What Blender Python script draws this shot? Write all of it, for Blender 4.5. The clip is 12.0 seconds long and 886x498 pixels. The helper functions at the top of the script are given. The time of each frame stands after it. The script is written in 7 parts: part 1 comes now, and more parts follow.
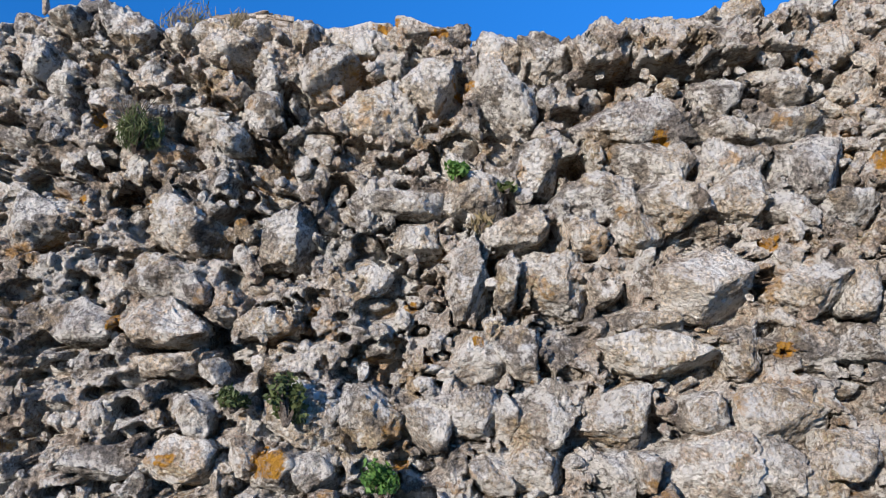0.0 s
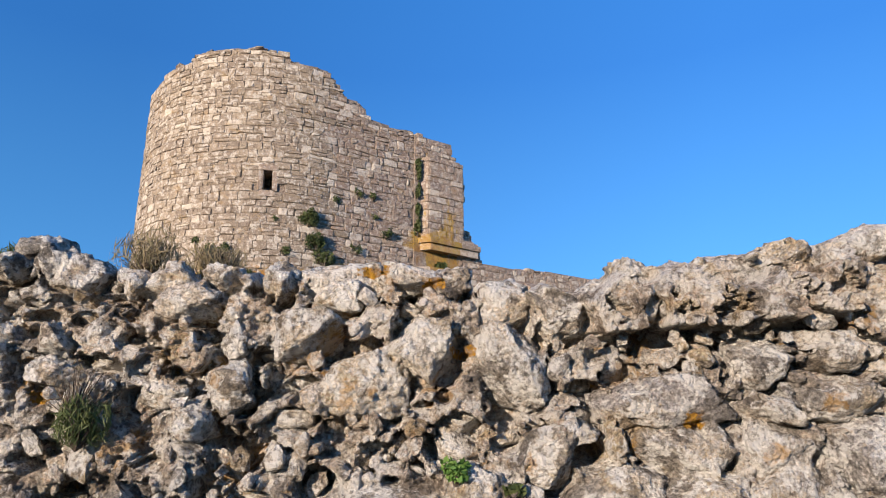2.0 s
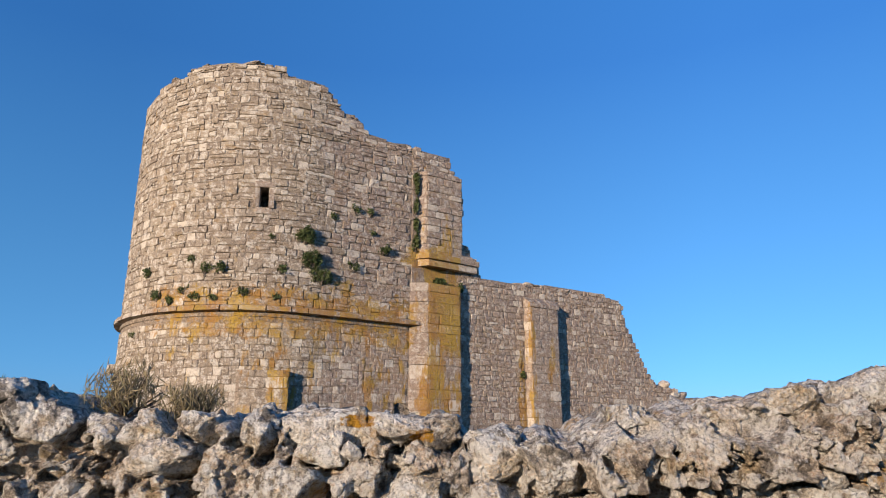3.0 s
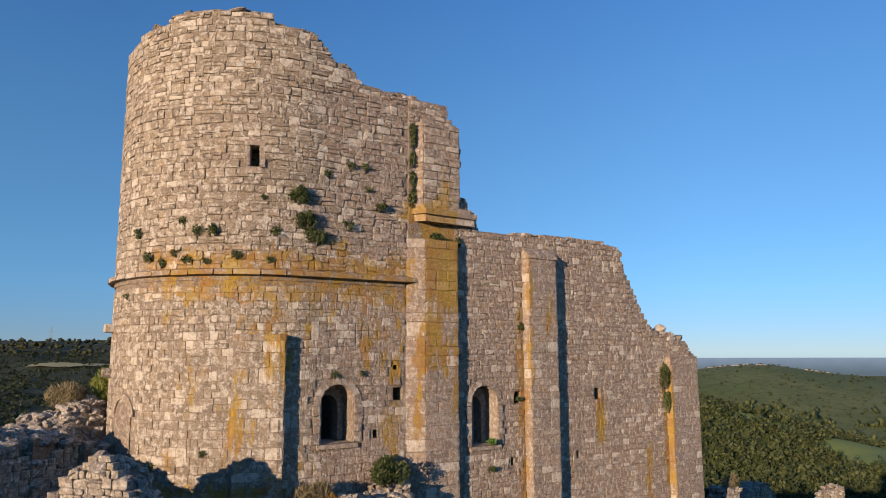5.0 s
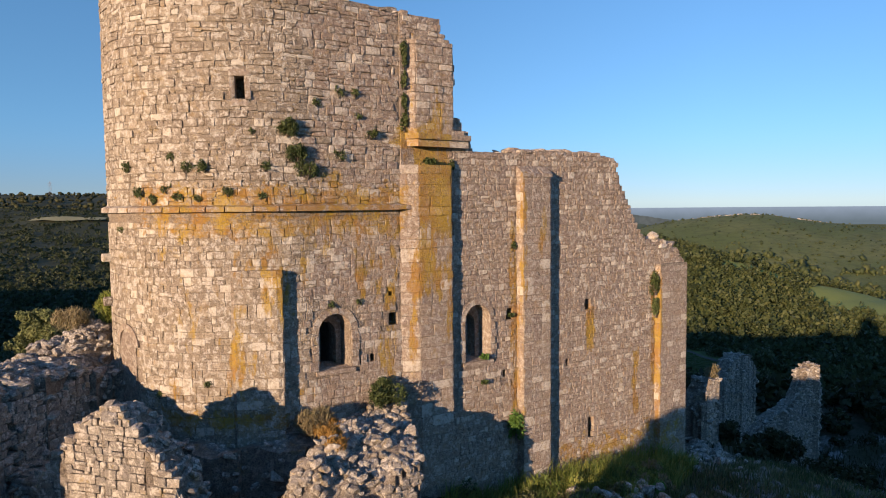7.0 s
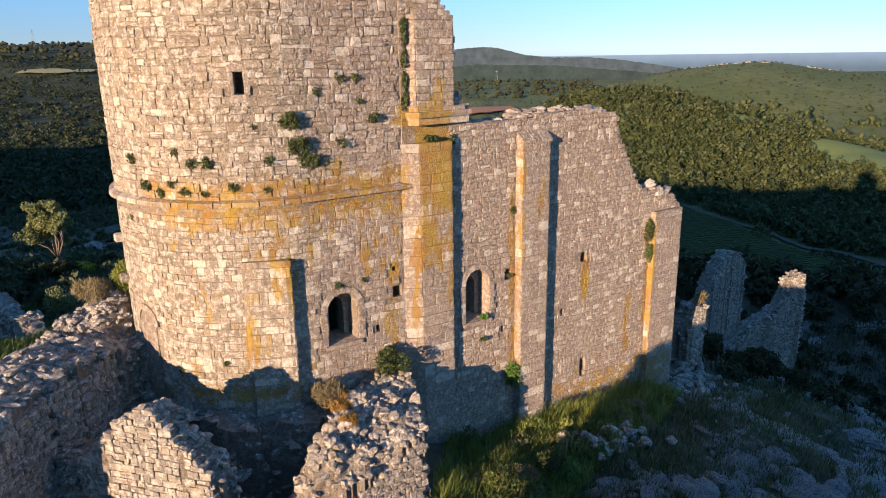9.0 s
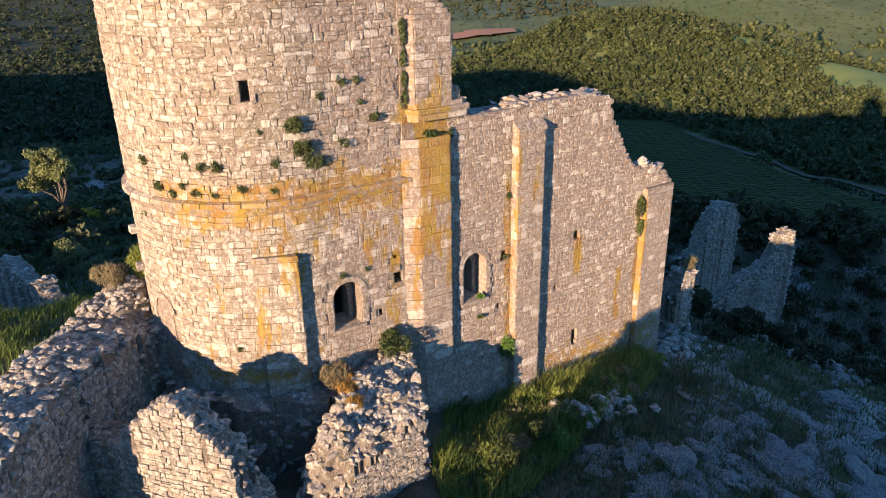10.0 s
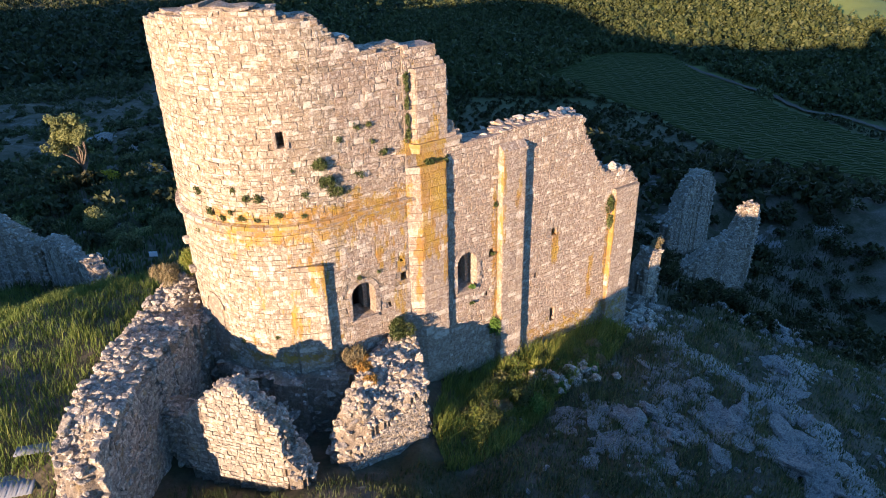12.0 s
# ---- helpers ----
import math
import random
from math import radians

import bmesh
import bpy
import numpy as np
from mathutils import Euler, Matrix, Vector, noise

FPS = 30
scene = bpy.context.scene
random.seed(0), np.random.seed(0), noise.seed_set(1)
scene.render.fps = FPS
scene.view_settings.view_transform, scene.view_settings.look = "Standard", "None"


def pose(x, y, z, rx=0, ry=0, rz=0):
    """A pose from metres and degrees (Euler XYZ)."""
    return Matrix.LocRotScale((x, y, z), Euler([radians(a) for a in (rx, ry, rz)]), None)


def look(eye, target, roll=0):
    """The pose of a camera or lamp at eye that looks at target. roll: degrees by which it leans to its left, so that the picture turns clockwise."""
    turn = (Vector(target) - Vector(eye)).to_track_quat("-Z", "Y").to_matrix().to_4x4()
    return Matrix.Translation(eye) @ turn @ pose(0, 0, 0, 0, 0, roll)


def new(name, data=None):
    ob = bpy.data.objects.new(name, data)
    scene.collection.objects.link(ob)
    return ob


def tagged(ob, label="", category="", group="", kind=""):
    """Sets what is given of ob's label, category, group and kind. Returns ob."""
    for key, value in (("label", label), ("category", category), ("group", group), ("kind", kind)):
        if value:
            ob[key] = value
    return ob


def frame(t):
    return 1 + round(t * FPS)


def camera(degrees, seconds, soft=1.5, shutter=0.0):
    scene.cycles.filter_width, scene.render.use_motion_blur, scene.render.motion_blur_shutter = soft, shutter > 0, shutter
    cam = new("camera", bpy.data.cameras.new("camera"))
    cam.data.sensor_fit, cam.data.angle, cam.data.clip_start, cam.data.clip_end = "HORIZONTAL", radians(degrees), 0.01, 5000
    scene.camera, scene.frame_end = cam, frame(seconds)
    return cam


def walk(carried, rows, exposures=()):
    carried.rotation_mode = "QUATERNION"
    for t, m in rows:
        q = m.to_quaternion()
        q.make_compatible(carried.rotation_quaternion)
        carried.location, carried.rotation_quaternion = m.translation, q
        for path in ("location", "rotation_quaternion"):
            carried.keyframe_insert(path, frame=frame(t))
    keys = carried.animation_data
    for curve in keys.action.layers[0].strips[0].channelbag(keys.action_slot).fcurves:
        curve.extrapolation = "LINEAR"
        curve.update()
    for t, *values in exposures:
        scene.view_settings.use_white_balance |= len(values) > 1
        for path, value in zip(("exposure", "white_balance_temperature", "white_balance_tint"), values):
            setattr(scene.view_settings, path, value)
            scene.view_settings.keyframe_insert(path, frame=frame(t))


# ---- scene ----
cam = camera(64.2, 12.0, soft=1.0)
METRES, EYE, TILT, LEAN, TURN = 18.0, 2.0, 16.3, 0.0, 0.0
ROWS = [
    (0.0, 0.0, 0.0, 0.0, 0.0, 0.0, -0.0),
    (0.5, -0.0001, 0.0062, 0.0179, 0.0, 0.08, 0.02),
    (1.0, -0.0005, 0.014, 0.035, 0.01, 0.05, 0.03),
    (1.5, -0.0005, 0.0222, 0.0517, 0.02, 0.02, 0.03),
    (2.0, 0.001, 0.0284, 0.0706, 0.0, -0.02, 0.02),
    (2.5, 0.0025, 0.0335, 0.0898, -0.0, -0.07, 0.0),
    (4.5, 0.0061, 0.0568, 0.1628, -0.08, -4.97, 0.15),
    (5.0, 0.0061, 0.0653, 0.1875, -0.16, -7.9, 0.24),
    (5.5, 0.0067, 0.0695, 0.2099, -0.23, -10.86, 0.31),
    (6.0, 0.0084, 0.0747, 0.2373, -0.29, -13.86, 0.36),
    (6.5, 0.0119, 0.0851, 0.2719, -0.33, -16.91, 0.43),
    (7.0, 0.0146, 0.0966, 0.3104, -0.39, -19.95, 0.52),
    (9.0, 0.0142, 0.1528, 0.5205, -0.56, -31.98, 0.75),
    (9.5, 0.0156, 0.1638, 0.5842, -0.61, -34.99, 0.8),
    (10.0, 0.0183, 0.1642, 0.6505, -0.65, -37.99, 0.86),
    (10.5, 0.0212, 0.1529, 0.7211, -0.72, -40.94, 0.92),
    (11.0, 0.0226, 0.1299, 0.7941, -0.76, -42.97, 0.96),
    (11.5, 0.0249, 0.0944, 0.8698, -0.79, -43.48, 0.98),
    (12.0, 0.0269, 0.0456, 0.9492, -0.79, -43.48, 1.01),
]
walk(cam, [(t, pose(0, 0, EYE, TILT, LEAN, TURN) @ pose(METRES * x, METRES * y, METRES * z, 90 + pitch, roll, yaw)) for t, x, y, z, yaw, pitch, roll in ROWS],
     exposures=[(0.0, 0.84, 5150, 8), (0.5, 1.05, 5450, 10), (1.0, 1.07, 5700, 11), (2.5, 0.8, 5950, 10), (5.0, 0.6, 6800, 14), (7.0, 0.82, 7200, 17), (9.0, 1.22, 7100, 17), (12.0, 1.77, 7250, 19)])

# ---------------------------------------------------------------- light
AZ = radians(212.8)                     # the sun stands low, behind the first eye and to its left
EL = radians(9.0)
TO_SUN = Vector((math.sin(AZ) * math.cos(EL), math.cos(AZ) * math.cos(EL), math.sin(EL)))
world = bpy.data.worlds.new("world")
scene.world = world
world.use_nodes = True
wn = world.node_tree.nodes
sky = wn.new("ShaderNodeTexSky")
sky.sky_type = "NISHITA"
sky.sun_disc = False
sky.sun_elevation, sky.sun_rotation = EL, AZ
sky.altitude, sky.air_density, sky.dust_density, sky.ozone_density = 150, 0.6, 0.0, 3.0
wn["Background"].inputs[1].default_value = 0.15
tint = wn.new("ShaderNodeMix")
tint.data_type, tint.blend_type = "RGBA", "MULTIPLY"
tint.inputs[0].default_value = 1.0
tint.inputs[7].default_value = (0.96, 0.99, 1.08, 1)
world.node_tree.links.new(sky.outputs[0], tint.inputs[6])
fill = wn.new("ShaderNodeMix")          # evens out the very bright horizon of the low sun's sky
fill.data_type = "RGBA"
fill.inputs[0].default_value = 0.76
heights = wn.new("ShaderNodeTexCoord")
height = wn.new("ShaderNodeSeparateXYZ")
world.node_tree.links.new(heights.outputs["Generated"], height.inputs[0])
deep = wn.new("ShaderNodeMapRange")       # pale haze at the horizon, deep blue overhead
deep.interpolation_type = "SMOOTHERSTEP"
world.node_tree.links.new(height.outputs[2], deep.inputs[0])
deep.inputs[1].default_value, deep.inputs[2].default_value = -0.06, 0.13
blue = wn.new("ShaderNodeMix")
blue.data_type = "RGBA"
high = wn.new("ShaderNodeMapRange")
world.node_tree.links.new(height.outputs[2], high.inputs[0])
high.inputs[1].default_value, high.inputs[2].default_value = 0.08, 0.5
upper = wn.new("ShaderNodeMix")
upper.data_type = "RGBA"
upper.inputs[6].default_value, upper.inputs[7].default_value = (0.46, 1.55, 2.7, 1), (0.14, 0.75, 2.1, 1)
world.node_tree.links.new(high.outputs[0], upper.inputs[0])
world.node_tree.links.new(upper.outputs[2], blue.inputs[7])
blue.inputs[6].default_value = (0.72, 0.9, 1.15, 1)
world.node_tree.links.new(deep.outputs[0], blue.inputs[0])
world.node_tree.links.new(blue.outputs[2], fill.inputs[7])
world.node_tree.links.new(tint.outputs[2], fill.inputs[6])
side = wn.new("ShaderNodeMapRange")       # the sky is paler towards the east
side.inputs[1].default_value, side.inputs[2].default_value, side.inputs[3].default_value, side.inputs[4].default_value = -0.4, 0.35, 0.88, 1.25
world.node_tree.links.new(height.outputs[0], side.inputs[0])
paler = wn.new("ShaderNodeVectorMath")
paler.operation = "SCALE"
world.node_tree.links.new(fill.outputs[2], paler.inputs[0])
world.node_tree.links.new(side.outputs[0], paler.inputs["Scale"])
world.node_tree.links.new(paler.outputs[0], wn["Background"].inputs[0])
sun_data = bpy.data.lights.new("sun", "SUN")
sun_data.energy, sun_data.angle, sun_data.color = 5.0, radians(0.5), (1.0, 0.775, 0.565)
sun = new("sun", sun_data)
sun.matrix_world = look(TO_SUN * 50, (0, 0, 0))

rng = np.random.default_rng(7)
rnd = random.Random(11)

# ---------------------------------------------------------------- materials


def material(name, rough=0.9):
    m = bpy.data.materials.new(name)
    m.use_nodes = True
    b = m.node_tree.nodes["Principled BSDF"]
    b.inputs["Roughness"].default_value = rough
    b.inputs["Specular IOR Level"].default_value = 0.25
    return m, m.node_tree, b


class Nodes:
    """Short hand for wiring a material."""

    def __init__(self, tree):
        self.t = tree

    def add(self, kind, **props):
        n = self.t.nodes.new(kind)
        for k, v in props.items():
            if k == "operation":
                n.operation = v
            elif k == "data_type":
                n.data_type = v
            elif k == "blend_type":
                n.blend_type = v
        return n

    def link(self, a, b):
        self.t.links.new(a, b)

    def put(self, socket, v):
        if hasattr(v, "is_output"):
            self.link(v, socket)
        else:
            socket.default_value = v

    def math(self, op, a, b=0.0):
        n = self.add("ShaderNodeMath", operation=op)
        self.put(n.inputs[0], a)
        self.put(n.inputs[1], b)
        return n.outputs[0]

    def noise(self, vec, scale, detail=5.0, rough=0.6, out="Fac"):
        n = self.add("ShaderNodeTexNoise")
        self.link(vec, n.inputs["Vector"])
        n.inputs["Scale"].default_value = scale
        n.inputs["Detail"].default_value = detail
        n.inputs["Roughness"].default_value = rough
        return n.outputs[out]

    def voro(self, vec, scale, out="Distance"):
        n = self.add("ShaderNodeTexVoronoi")
        self.link(vec, n.inputs["Vector"])
        n.inputs["Scale"].default_value = scale
        return n.outputs[out]

    def ramp(self, fac, *stops):
        n = self.add("ShaderNodeValToRGB")
        self.link(fac, n.inputs[0])
        e = n.color_ramp.elements
        while len(e) < len(stops):
            e.new(0.5)
        for i, (p, c) in enumerate(stops):
            e[i].position = p
            e[i].color = (c, c, c, 1) if not hasattr(c, "__len__") else (*c, 1)
        return n.outputs[0]

    def mix(self, fac, a, b, how="MIX"):
        n = self.add("ShaderNodeMix", data_type="RGBA", blend_type=how)
        self.put(n.inputs[0], fac)
        for s, v in ((n.inputs[6], a), (n.inputs[7], b)):
            self.put(s, v if hasattr(v, "is_output") else (*v, 1))
        return n.outputs[2]

    def bump(self, bsdf, height, strength, dist, before=None):
        n = self.add("ShaderNodeBump")
        n.inputs["Strength"].default_value = strength
        n.inputs["Distance"].default_value = dist
        self.link(height, n.inputs["Height"])
        if before:
            self.link(before, n.inputs["Normal"])
        self.link(n.outputs[0], bsdf.inputs["Normal"])
        return n.outputs[0]

    def position(self, turn=None, shift=None):
        g = self.add("ShaderNodeNewGeometry").outputs["Position"]
        if turn is None:
            return g
        m = self.add("ShaderNodeMapping")
        m.vector_type = "TEXTURE"
        m.inputs["Location"].default_value = shift
        m.inputs["Rotation"].default_value = (0, 0, turn)
        self.link(g, m.inputs["Vector"])
        return m.outputs[0]

    def axes(self, vec):
        n = self.add("ShaderNodeSeparateXYZ")
        self.link(vec, n.inputs[0])
        return n.outputs

    def chance(self):
        """A random value for each piece, joined or single."""
        a = self.add("ShaderNodeNewGeometry").outputs["Random Per Island"]
        b = self.add("ShaderNodeObjectInfo").outputs["Random"]
        return self.math("FRACT", self.math("ADD", a, b))

    def near(self, value, middle, half, soft):
        """1 where value lies within half of middle, with soft edges."""
        d = self.math("ABSOLUTE", self.math("SUBTRACT", value, middle))
        n = self.add("ShaderNodeMapRange")
        self.put(n.inputs[0], d)
        n.inputs[1].default_value, n.inputs[2].default_value = half + soft, half
        return n.outputs[0]


# the church's own axes: x along the nave wall, y into the church
CHURCH_AT = (2.626, 23.796, 0.0)
CHURCH_TURN = radians(33.2)
CHURCH = Matrix.Translation(CHURCH_AT) @ Matrix.Rotation(CHURCH_TURN, 4, "Z")


def limestone(name, tones, lichen=0.35, white=0.35, church=False, relief=0.02, fine=1.0, grit=0.5, albedo=0.66, speck=0.8, close=False):
    """Weathered limestone: tone by piece, stains, pale and orange lichen, pitted relief; close stone also has painted
    crevice shade.
    """
    m, t, b = material(name)
    k = Nodes(t)
    pos = k.position()
    tones = [tuple(albedo * v for v in c) for c in tones]
    tone = k.ramp(k.chance(), (0.0, tones[0]), (0.3, tones[1]), (0.55, tones[2]), (0.8, tones[3]), (1.0, tones[0]))
    big = k.noise(pos, 0.55, 4)
    mid = k.noise(pos, 5.0 * fine, 6, 0.65)
    small = k.noise(pos, 38.0 * fine, 6, 0.75)
    grain = k.noise(pos, 14.0 * fine, 9, 0.78)
    c = k.mix(k.ramp(big, (0.4, 0.0), (0.62, 0.55)), tone, tones[4])
    # on close stone these dark patches paint black lichen and shadow alike
    c = k.mix(k.ramp(mid, (0.4, 0.95), (0.47, 0.0)) if close else k.ramp(mid, (0.36, 0.6), (0.46, 0.0)), c, tones[5])
    if close:
        c = k.mix(k.ramp(k.noise(pos, 3.1, 7, 0.7), (0.55, 0.0), (0.6, 0.6)), c, (0.5, 0.36, 0.17))
        c = k.mix(k.ramp(k.noise(pos, 2.4, 6, 0.65), (0.5, 0.0), (0.6, 0.75)), c, (0.2, 0.185, 0.165))
    c = k.mix(speck, c, k.ramp(small, (0.36, 0.12), (0.62, 0.9)), "OVERLAY")
    c = k.mix(grit, c, k.ramp(grain, (0.38, 0.16), (0.5, 1.0)), "MULTIPLY")
    if close:
        # gaps between crumbs darkened in the colour, for dirt and crevice shade
        crumb = k.voro(k.mix(0.02, pos, k.noise(pos, 30.0, 3, 0.6, "Color"), "ADD"), 42.0)
        fleck = k.noise(pos, 95.0, 4, 0.7)
        c = k.mix(0.6, c, k.ramp(fleck, (0.38, 0.3), (0.48, 1.0)), "MULTIPLY")
        c = k.mix(0.5, c, k.ramp(crumb, (0.45, 1.0), (0.8, 0.2)), "MULTIPLY")
    pale = k.math("MULTIPLY", k.ramp(k.noise(pos, 4.3 * fine, 7, 0.7), (0.475 if close else 0.51, 0.0), (0.53 if close else 0.56, 1.0)), k.ramp(grain, (0.42, 0.15), (0.5, 1.0)))
    c = k.mix(k.math("MULTIPLY", pale, white), c, (0.86, 0.83, 0.76) if close else tuple(albedo * v for v in (0.8, 0.73, 0.62)))
    if church:      # some stones quite whitened
        odd = k.math("FRACT", k.math("MULTIPLY", k.chance(), 17.3))
        c = k.mix(k.math("MULTIPLY", k.ramp(odd, (0.85, 0.0), (0.89, 0.75)), k.ramp(k.noise(pos, 7.0, 5, 0.7), (0.4, 0.25), (0.52, 1.0))), c, (0.55, 0.495, 0.41))
    spots = k.ramp(k.noise(pos, 1.9 * fine, 6, 0.65), (0.58 if church else 0.6, 0.0), (0.64, 1.0))
    spots = k.math("MULTIPLY", spots, lichen)
    if church:
        loc = k.position(CHURCH_TURN, CHURCH_AT)
        x, y, z = k.axes(loc)
        rag = k.noise(pos, 2.6, 11, 0.82)

        tall = k.add("ShaderNodeCombineXYZ")
        k.link(x, tall.inputs[0])
        k.link(y, tall.inputs[1])
        k.link(k.math("MULTIPLY", z, 0.3), tall.inputs[2])
        drip = k.noise(tall.outputs[0], 2.2, 9, 0.72)
        patchy = k.math("MULTIPLY", k.math("SUBTRACT", k.chance(), 0.5), 0.1)

        def stain(middle_x, half_x, middle_z, half_z, soft_x, soft_z, more=0.0, rag=rag):
            a = k.math("MULTIPLY", k.near(x, middle_x, half_x, soft_x), k.near(z, middle_z, half_z, soft_z))
            v = k.math("ADD", k.math("ADD", k.math("MULTIPLY", k.math("SUBTRACT", rag, 0.5), 1.9), 0.5), k.math("ADD", patchy, k.math("MULTIPLY", k.math("SUBTRACT", a, 1.0), 0.6)))
            return k.ramp(v, (0.42 - 1.3 * more, 0.0), (0.56 - 1.3 * more, 1.0))

        runs = [stain(-7.6, 3.3, 7.95, 0.25, 1.4, 0.9, 0.04),
                stain(-7.6, 3.2, 7.4, 0.2, 1.4, 1.2, 0.02),
                stain(-7.0, 3.6, 7.2, 0.1, 1.4, 1.5, -0.05, drip),
                stain(-3.15, 0.55, 8.4, 0.6, 0.16, 2.6, 0.17, drip),
                stain(-3.15, 0.6, 6.0, 0.6, 0.2, 3.4, 0.0, drip),
                stain(-2.62, 0.12, 6.5, 2.0, 0.25, 3.0, 0.05, drip),
                stain(-3.95, 0.12, 7.0, 3.0, 0.3, 4.5, -0.04, drip),
                stain(-6.4, 0.1, 8.2, 0.2, 1.3, 1.6, 0.08),
                stain(-7.2, 0.3, 6.6, 0.3, 1.8, 2.2, -0.07, drip),
                stain(-5.4, 0.2, 6.4, 0.6, 1.2, 2.4, -0.05, drip),
                stain(-8.6, 2.0, 5.0, 2.4, 2.0, 1.4, -0.14, drip),
                stain(-8.3, 0.2, 5.6, 0.4, 0.5, 1.4, 0.03, drip),
                stain(-9.2, 0.1, 4.2, 0.8, 0.5, 1.8, -0.02, drip),
                stain(0.1, 0.1, 3.6, 3.2, 0.4, 3.0, 0.0, drip),
                stain(0.35, 0.08, 6.5, 1.4, 0.3, 2.0, 0.0, drip),
                stain(1.2, 0.1, 7.0, 0.7, 0.5, 1.6, -0.02, drip),
                stain(3.72, 0.12, 3.2, 0.5, 0.25, 1.0, 0.14),
                stain(7.2, 0.1, 2.5, 1.6, 0.3, 2.6, 0.1, drip),
                stain(6.2, 0.1, 1.0, 1.0, 0.4, 1.6, 0.03, drip),
                stain(5.5, 3.0, -1.4, 0.4, 1.5, 1.4, -0.02),
                stain(-9.5, 1.0, 2.0, 0.0, 2.4, 1.3, 0.03),
                stain(-4.7, 0.25, 4.0, 2.0, 0.6, 2.5, -0.03, drip),
                stain(-3.7, 0.5, 9.9, 0.25, 0.8, 0.4, 0.06)]
        for r in runs:
            spots = k.math("MAXIMUM", spots, r)
    if close:
        x, y, z = k.axes(pos)
        rag = k.noise(pos, 16.0, 6, 0.7)
        for cx, cz, w, h in ((-0.74, 1.96, 0.2, 0.14), (-1.51, 2.6, 0.05, 0.13), (-1.41, 3.17, 0.06, 0.05), (-0.15, 2.66, 0.07, 0.06), (1.54, 2.46, 0.11, 0.09), (1.54, 2.96, 0.09, 0.08), (0.16, 2.49, 0.06, 0.05), (-1.19, 1.98, 0.11, 0.06), (-1.71, 3.17, 0.06, 0.05), (2.15, 3.39, 0.1, 0.12), (-0.19, 1.96, 0.1, 0.05), (-0.05, 2.41, 0.07, 0.05), (-0.3, 4.16, 0.2, 0.06), (-0.02, 4.1, 0.12, 0.06), (-1.7, 3.6, 0.1, 0.06), (1.07, 3.5, 0.1, 0.08), (0.1, 3.8, 0.12, 0.06)):
            a = k.math("MULTIPLY", k.near(x, cx, w * 0.3, w * 0.5), k.near(z, cz, h * 0.3, h * 0.5))
            v = k.math("ADD", rag, k.math("MULTIPLY", k.math("SUBTRACT", a, 1.0), 0.5))
            spots = k.math("MAXIMUM", spots, k.ramp(v, (0.36, 0.0), (0.46, 1.0)))
    orange = k.mix(k.ramp(grain, (0.3, 0.0), (0.65, 1.0)), (0.3, 0.12, 0.01), (0.6, 0.33, 0.03)) if close else k.mix(k.ramp(grain, (0.3, 0.0), (0.65, 1.0)), (0.18, 0.095, 0.008), (0.44, 0.285, 0.018))
    if church:
        orange = k.mix(k.ramp(k.noise(pos, 1.1, 6, 0.7), (0.42, 0.85), (0.56, 0.0)), orange, (0.27, 0.12, 0.014))
        orange = k.mix(k.math("MULTIPLY", k.chance(), 0.15), orange, c)
    c = k.mix(k.math("MULTIPLY", spots, k.ramp(grain, (0.36, 0.15), (0.5, 0.92 if church else 1.0))), c, orange)
    k.link(c, b.inputs["Base Color"])
    pits = k.voro(pos, 26.0 * fine)
    h = k.math("ADD", k.math("MULTIPLY", mid, 1.4), k.math("ADD", k.math("MULTIPLY", grain, 0.8), k.math("ADD", k.math("MULTIPLY", small, 0.8 if close else 0.4), k.math("MULTIPLY", pits, 0.3))))
    if close:
        h = k.math("ADD", h, k.math("SUBTRACT", k.math("MULTIPLY", fleck, 0.35), k.math("MULTIPLY", crumb, 0.55)))
    k.bump(b, h, 1.0, relief)
    return m


ASHLAR = ((0.44, 0.33, 0.245), (0.52, 0.4, 0.295), (0.37, 0.285, 0.23), (0.54, 0.43, 0.32), (0.42, 0.33, 0.265), (0.23, 0.165, 0.12))
CREAM = ((0.4, 0.325, 0.235), (0.52, 0.425, 0.31), (0.31, 0.25, 0.19), (0.55, 0.46, 0.345), (0.4, 0.325, 0.25), (0.23, 0.17, 0.12))
GREYED = ((0.32, 0.27, 0.22), (0.44, 0.37, 0.29), (0.54, 0.46, 0.36), (0.38, 0.33, 0.27), (0.32, 0.3, 0.27), (0.17, 0.15, 0.13))
stone_mat = limestone("ashlar_limestone", ASHLAR, 0.3, 0.7, True, 0.035, 1.9, albedo=0.62)
drum_mat = limestone("apse_limestone", CREAM, 0.3, 0.9, True, 0.035, 1.5, albedo=0.6)
mortar_mat = limestone("old_mortar", ((0.33, 0.265, 0.2),) * 4 + ((0.35, 0.28, 0.22), (0.18, 0.14, 0.105)), 0.15, 0.3, True, 0.05)
nave_mortar = limestone("nave_mortar", ((0.36, 0.28, 0.215),) * 4 + ((0.33, 0.265, 0.22), (0.2, 0.15, 0.115)), 0.15, 0.4, True, 0.05, 1.4)
rubble_mat = limestone("rubble_limestone", GREYED, 0.35, 0.85, False, 0.04, 1.4, 0.5, 0.66)
core_mat = limestone("rubble_core", ((0.27, 0.22, 0.17),) * 4 + ((0.32, 0.27, 0.21), (0.15, 0.12, 0.09)), 0.2, 0.3, False, 0.06)
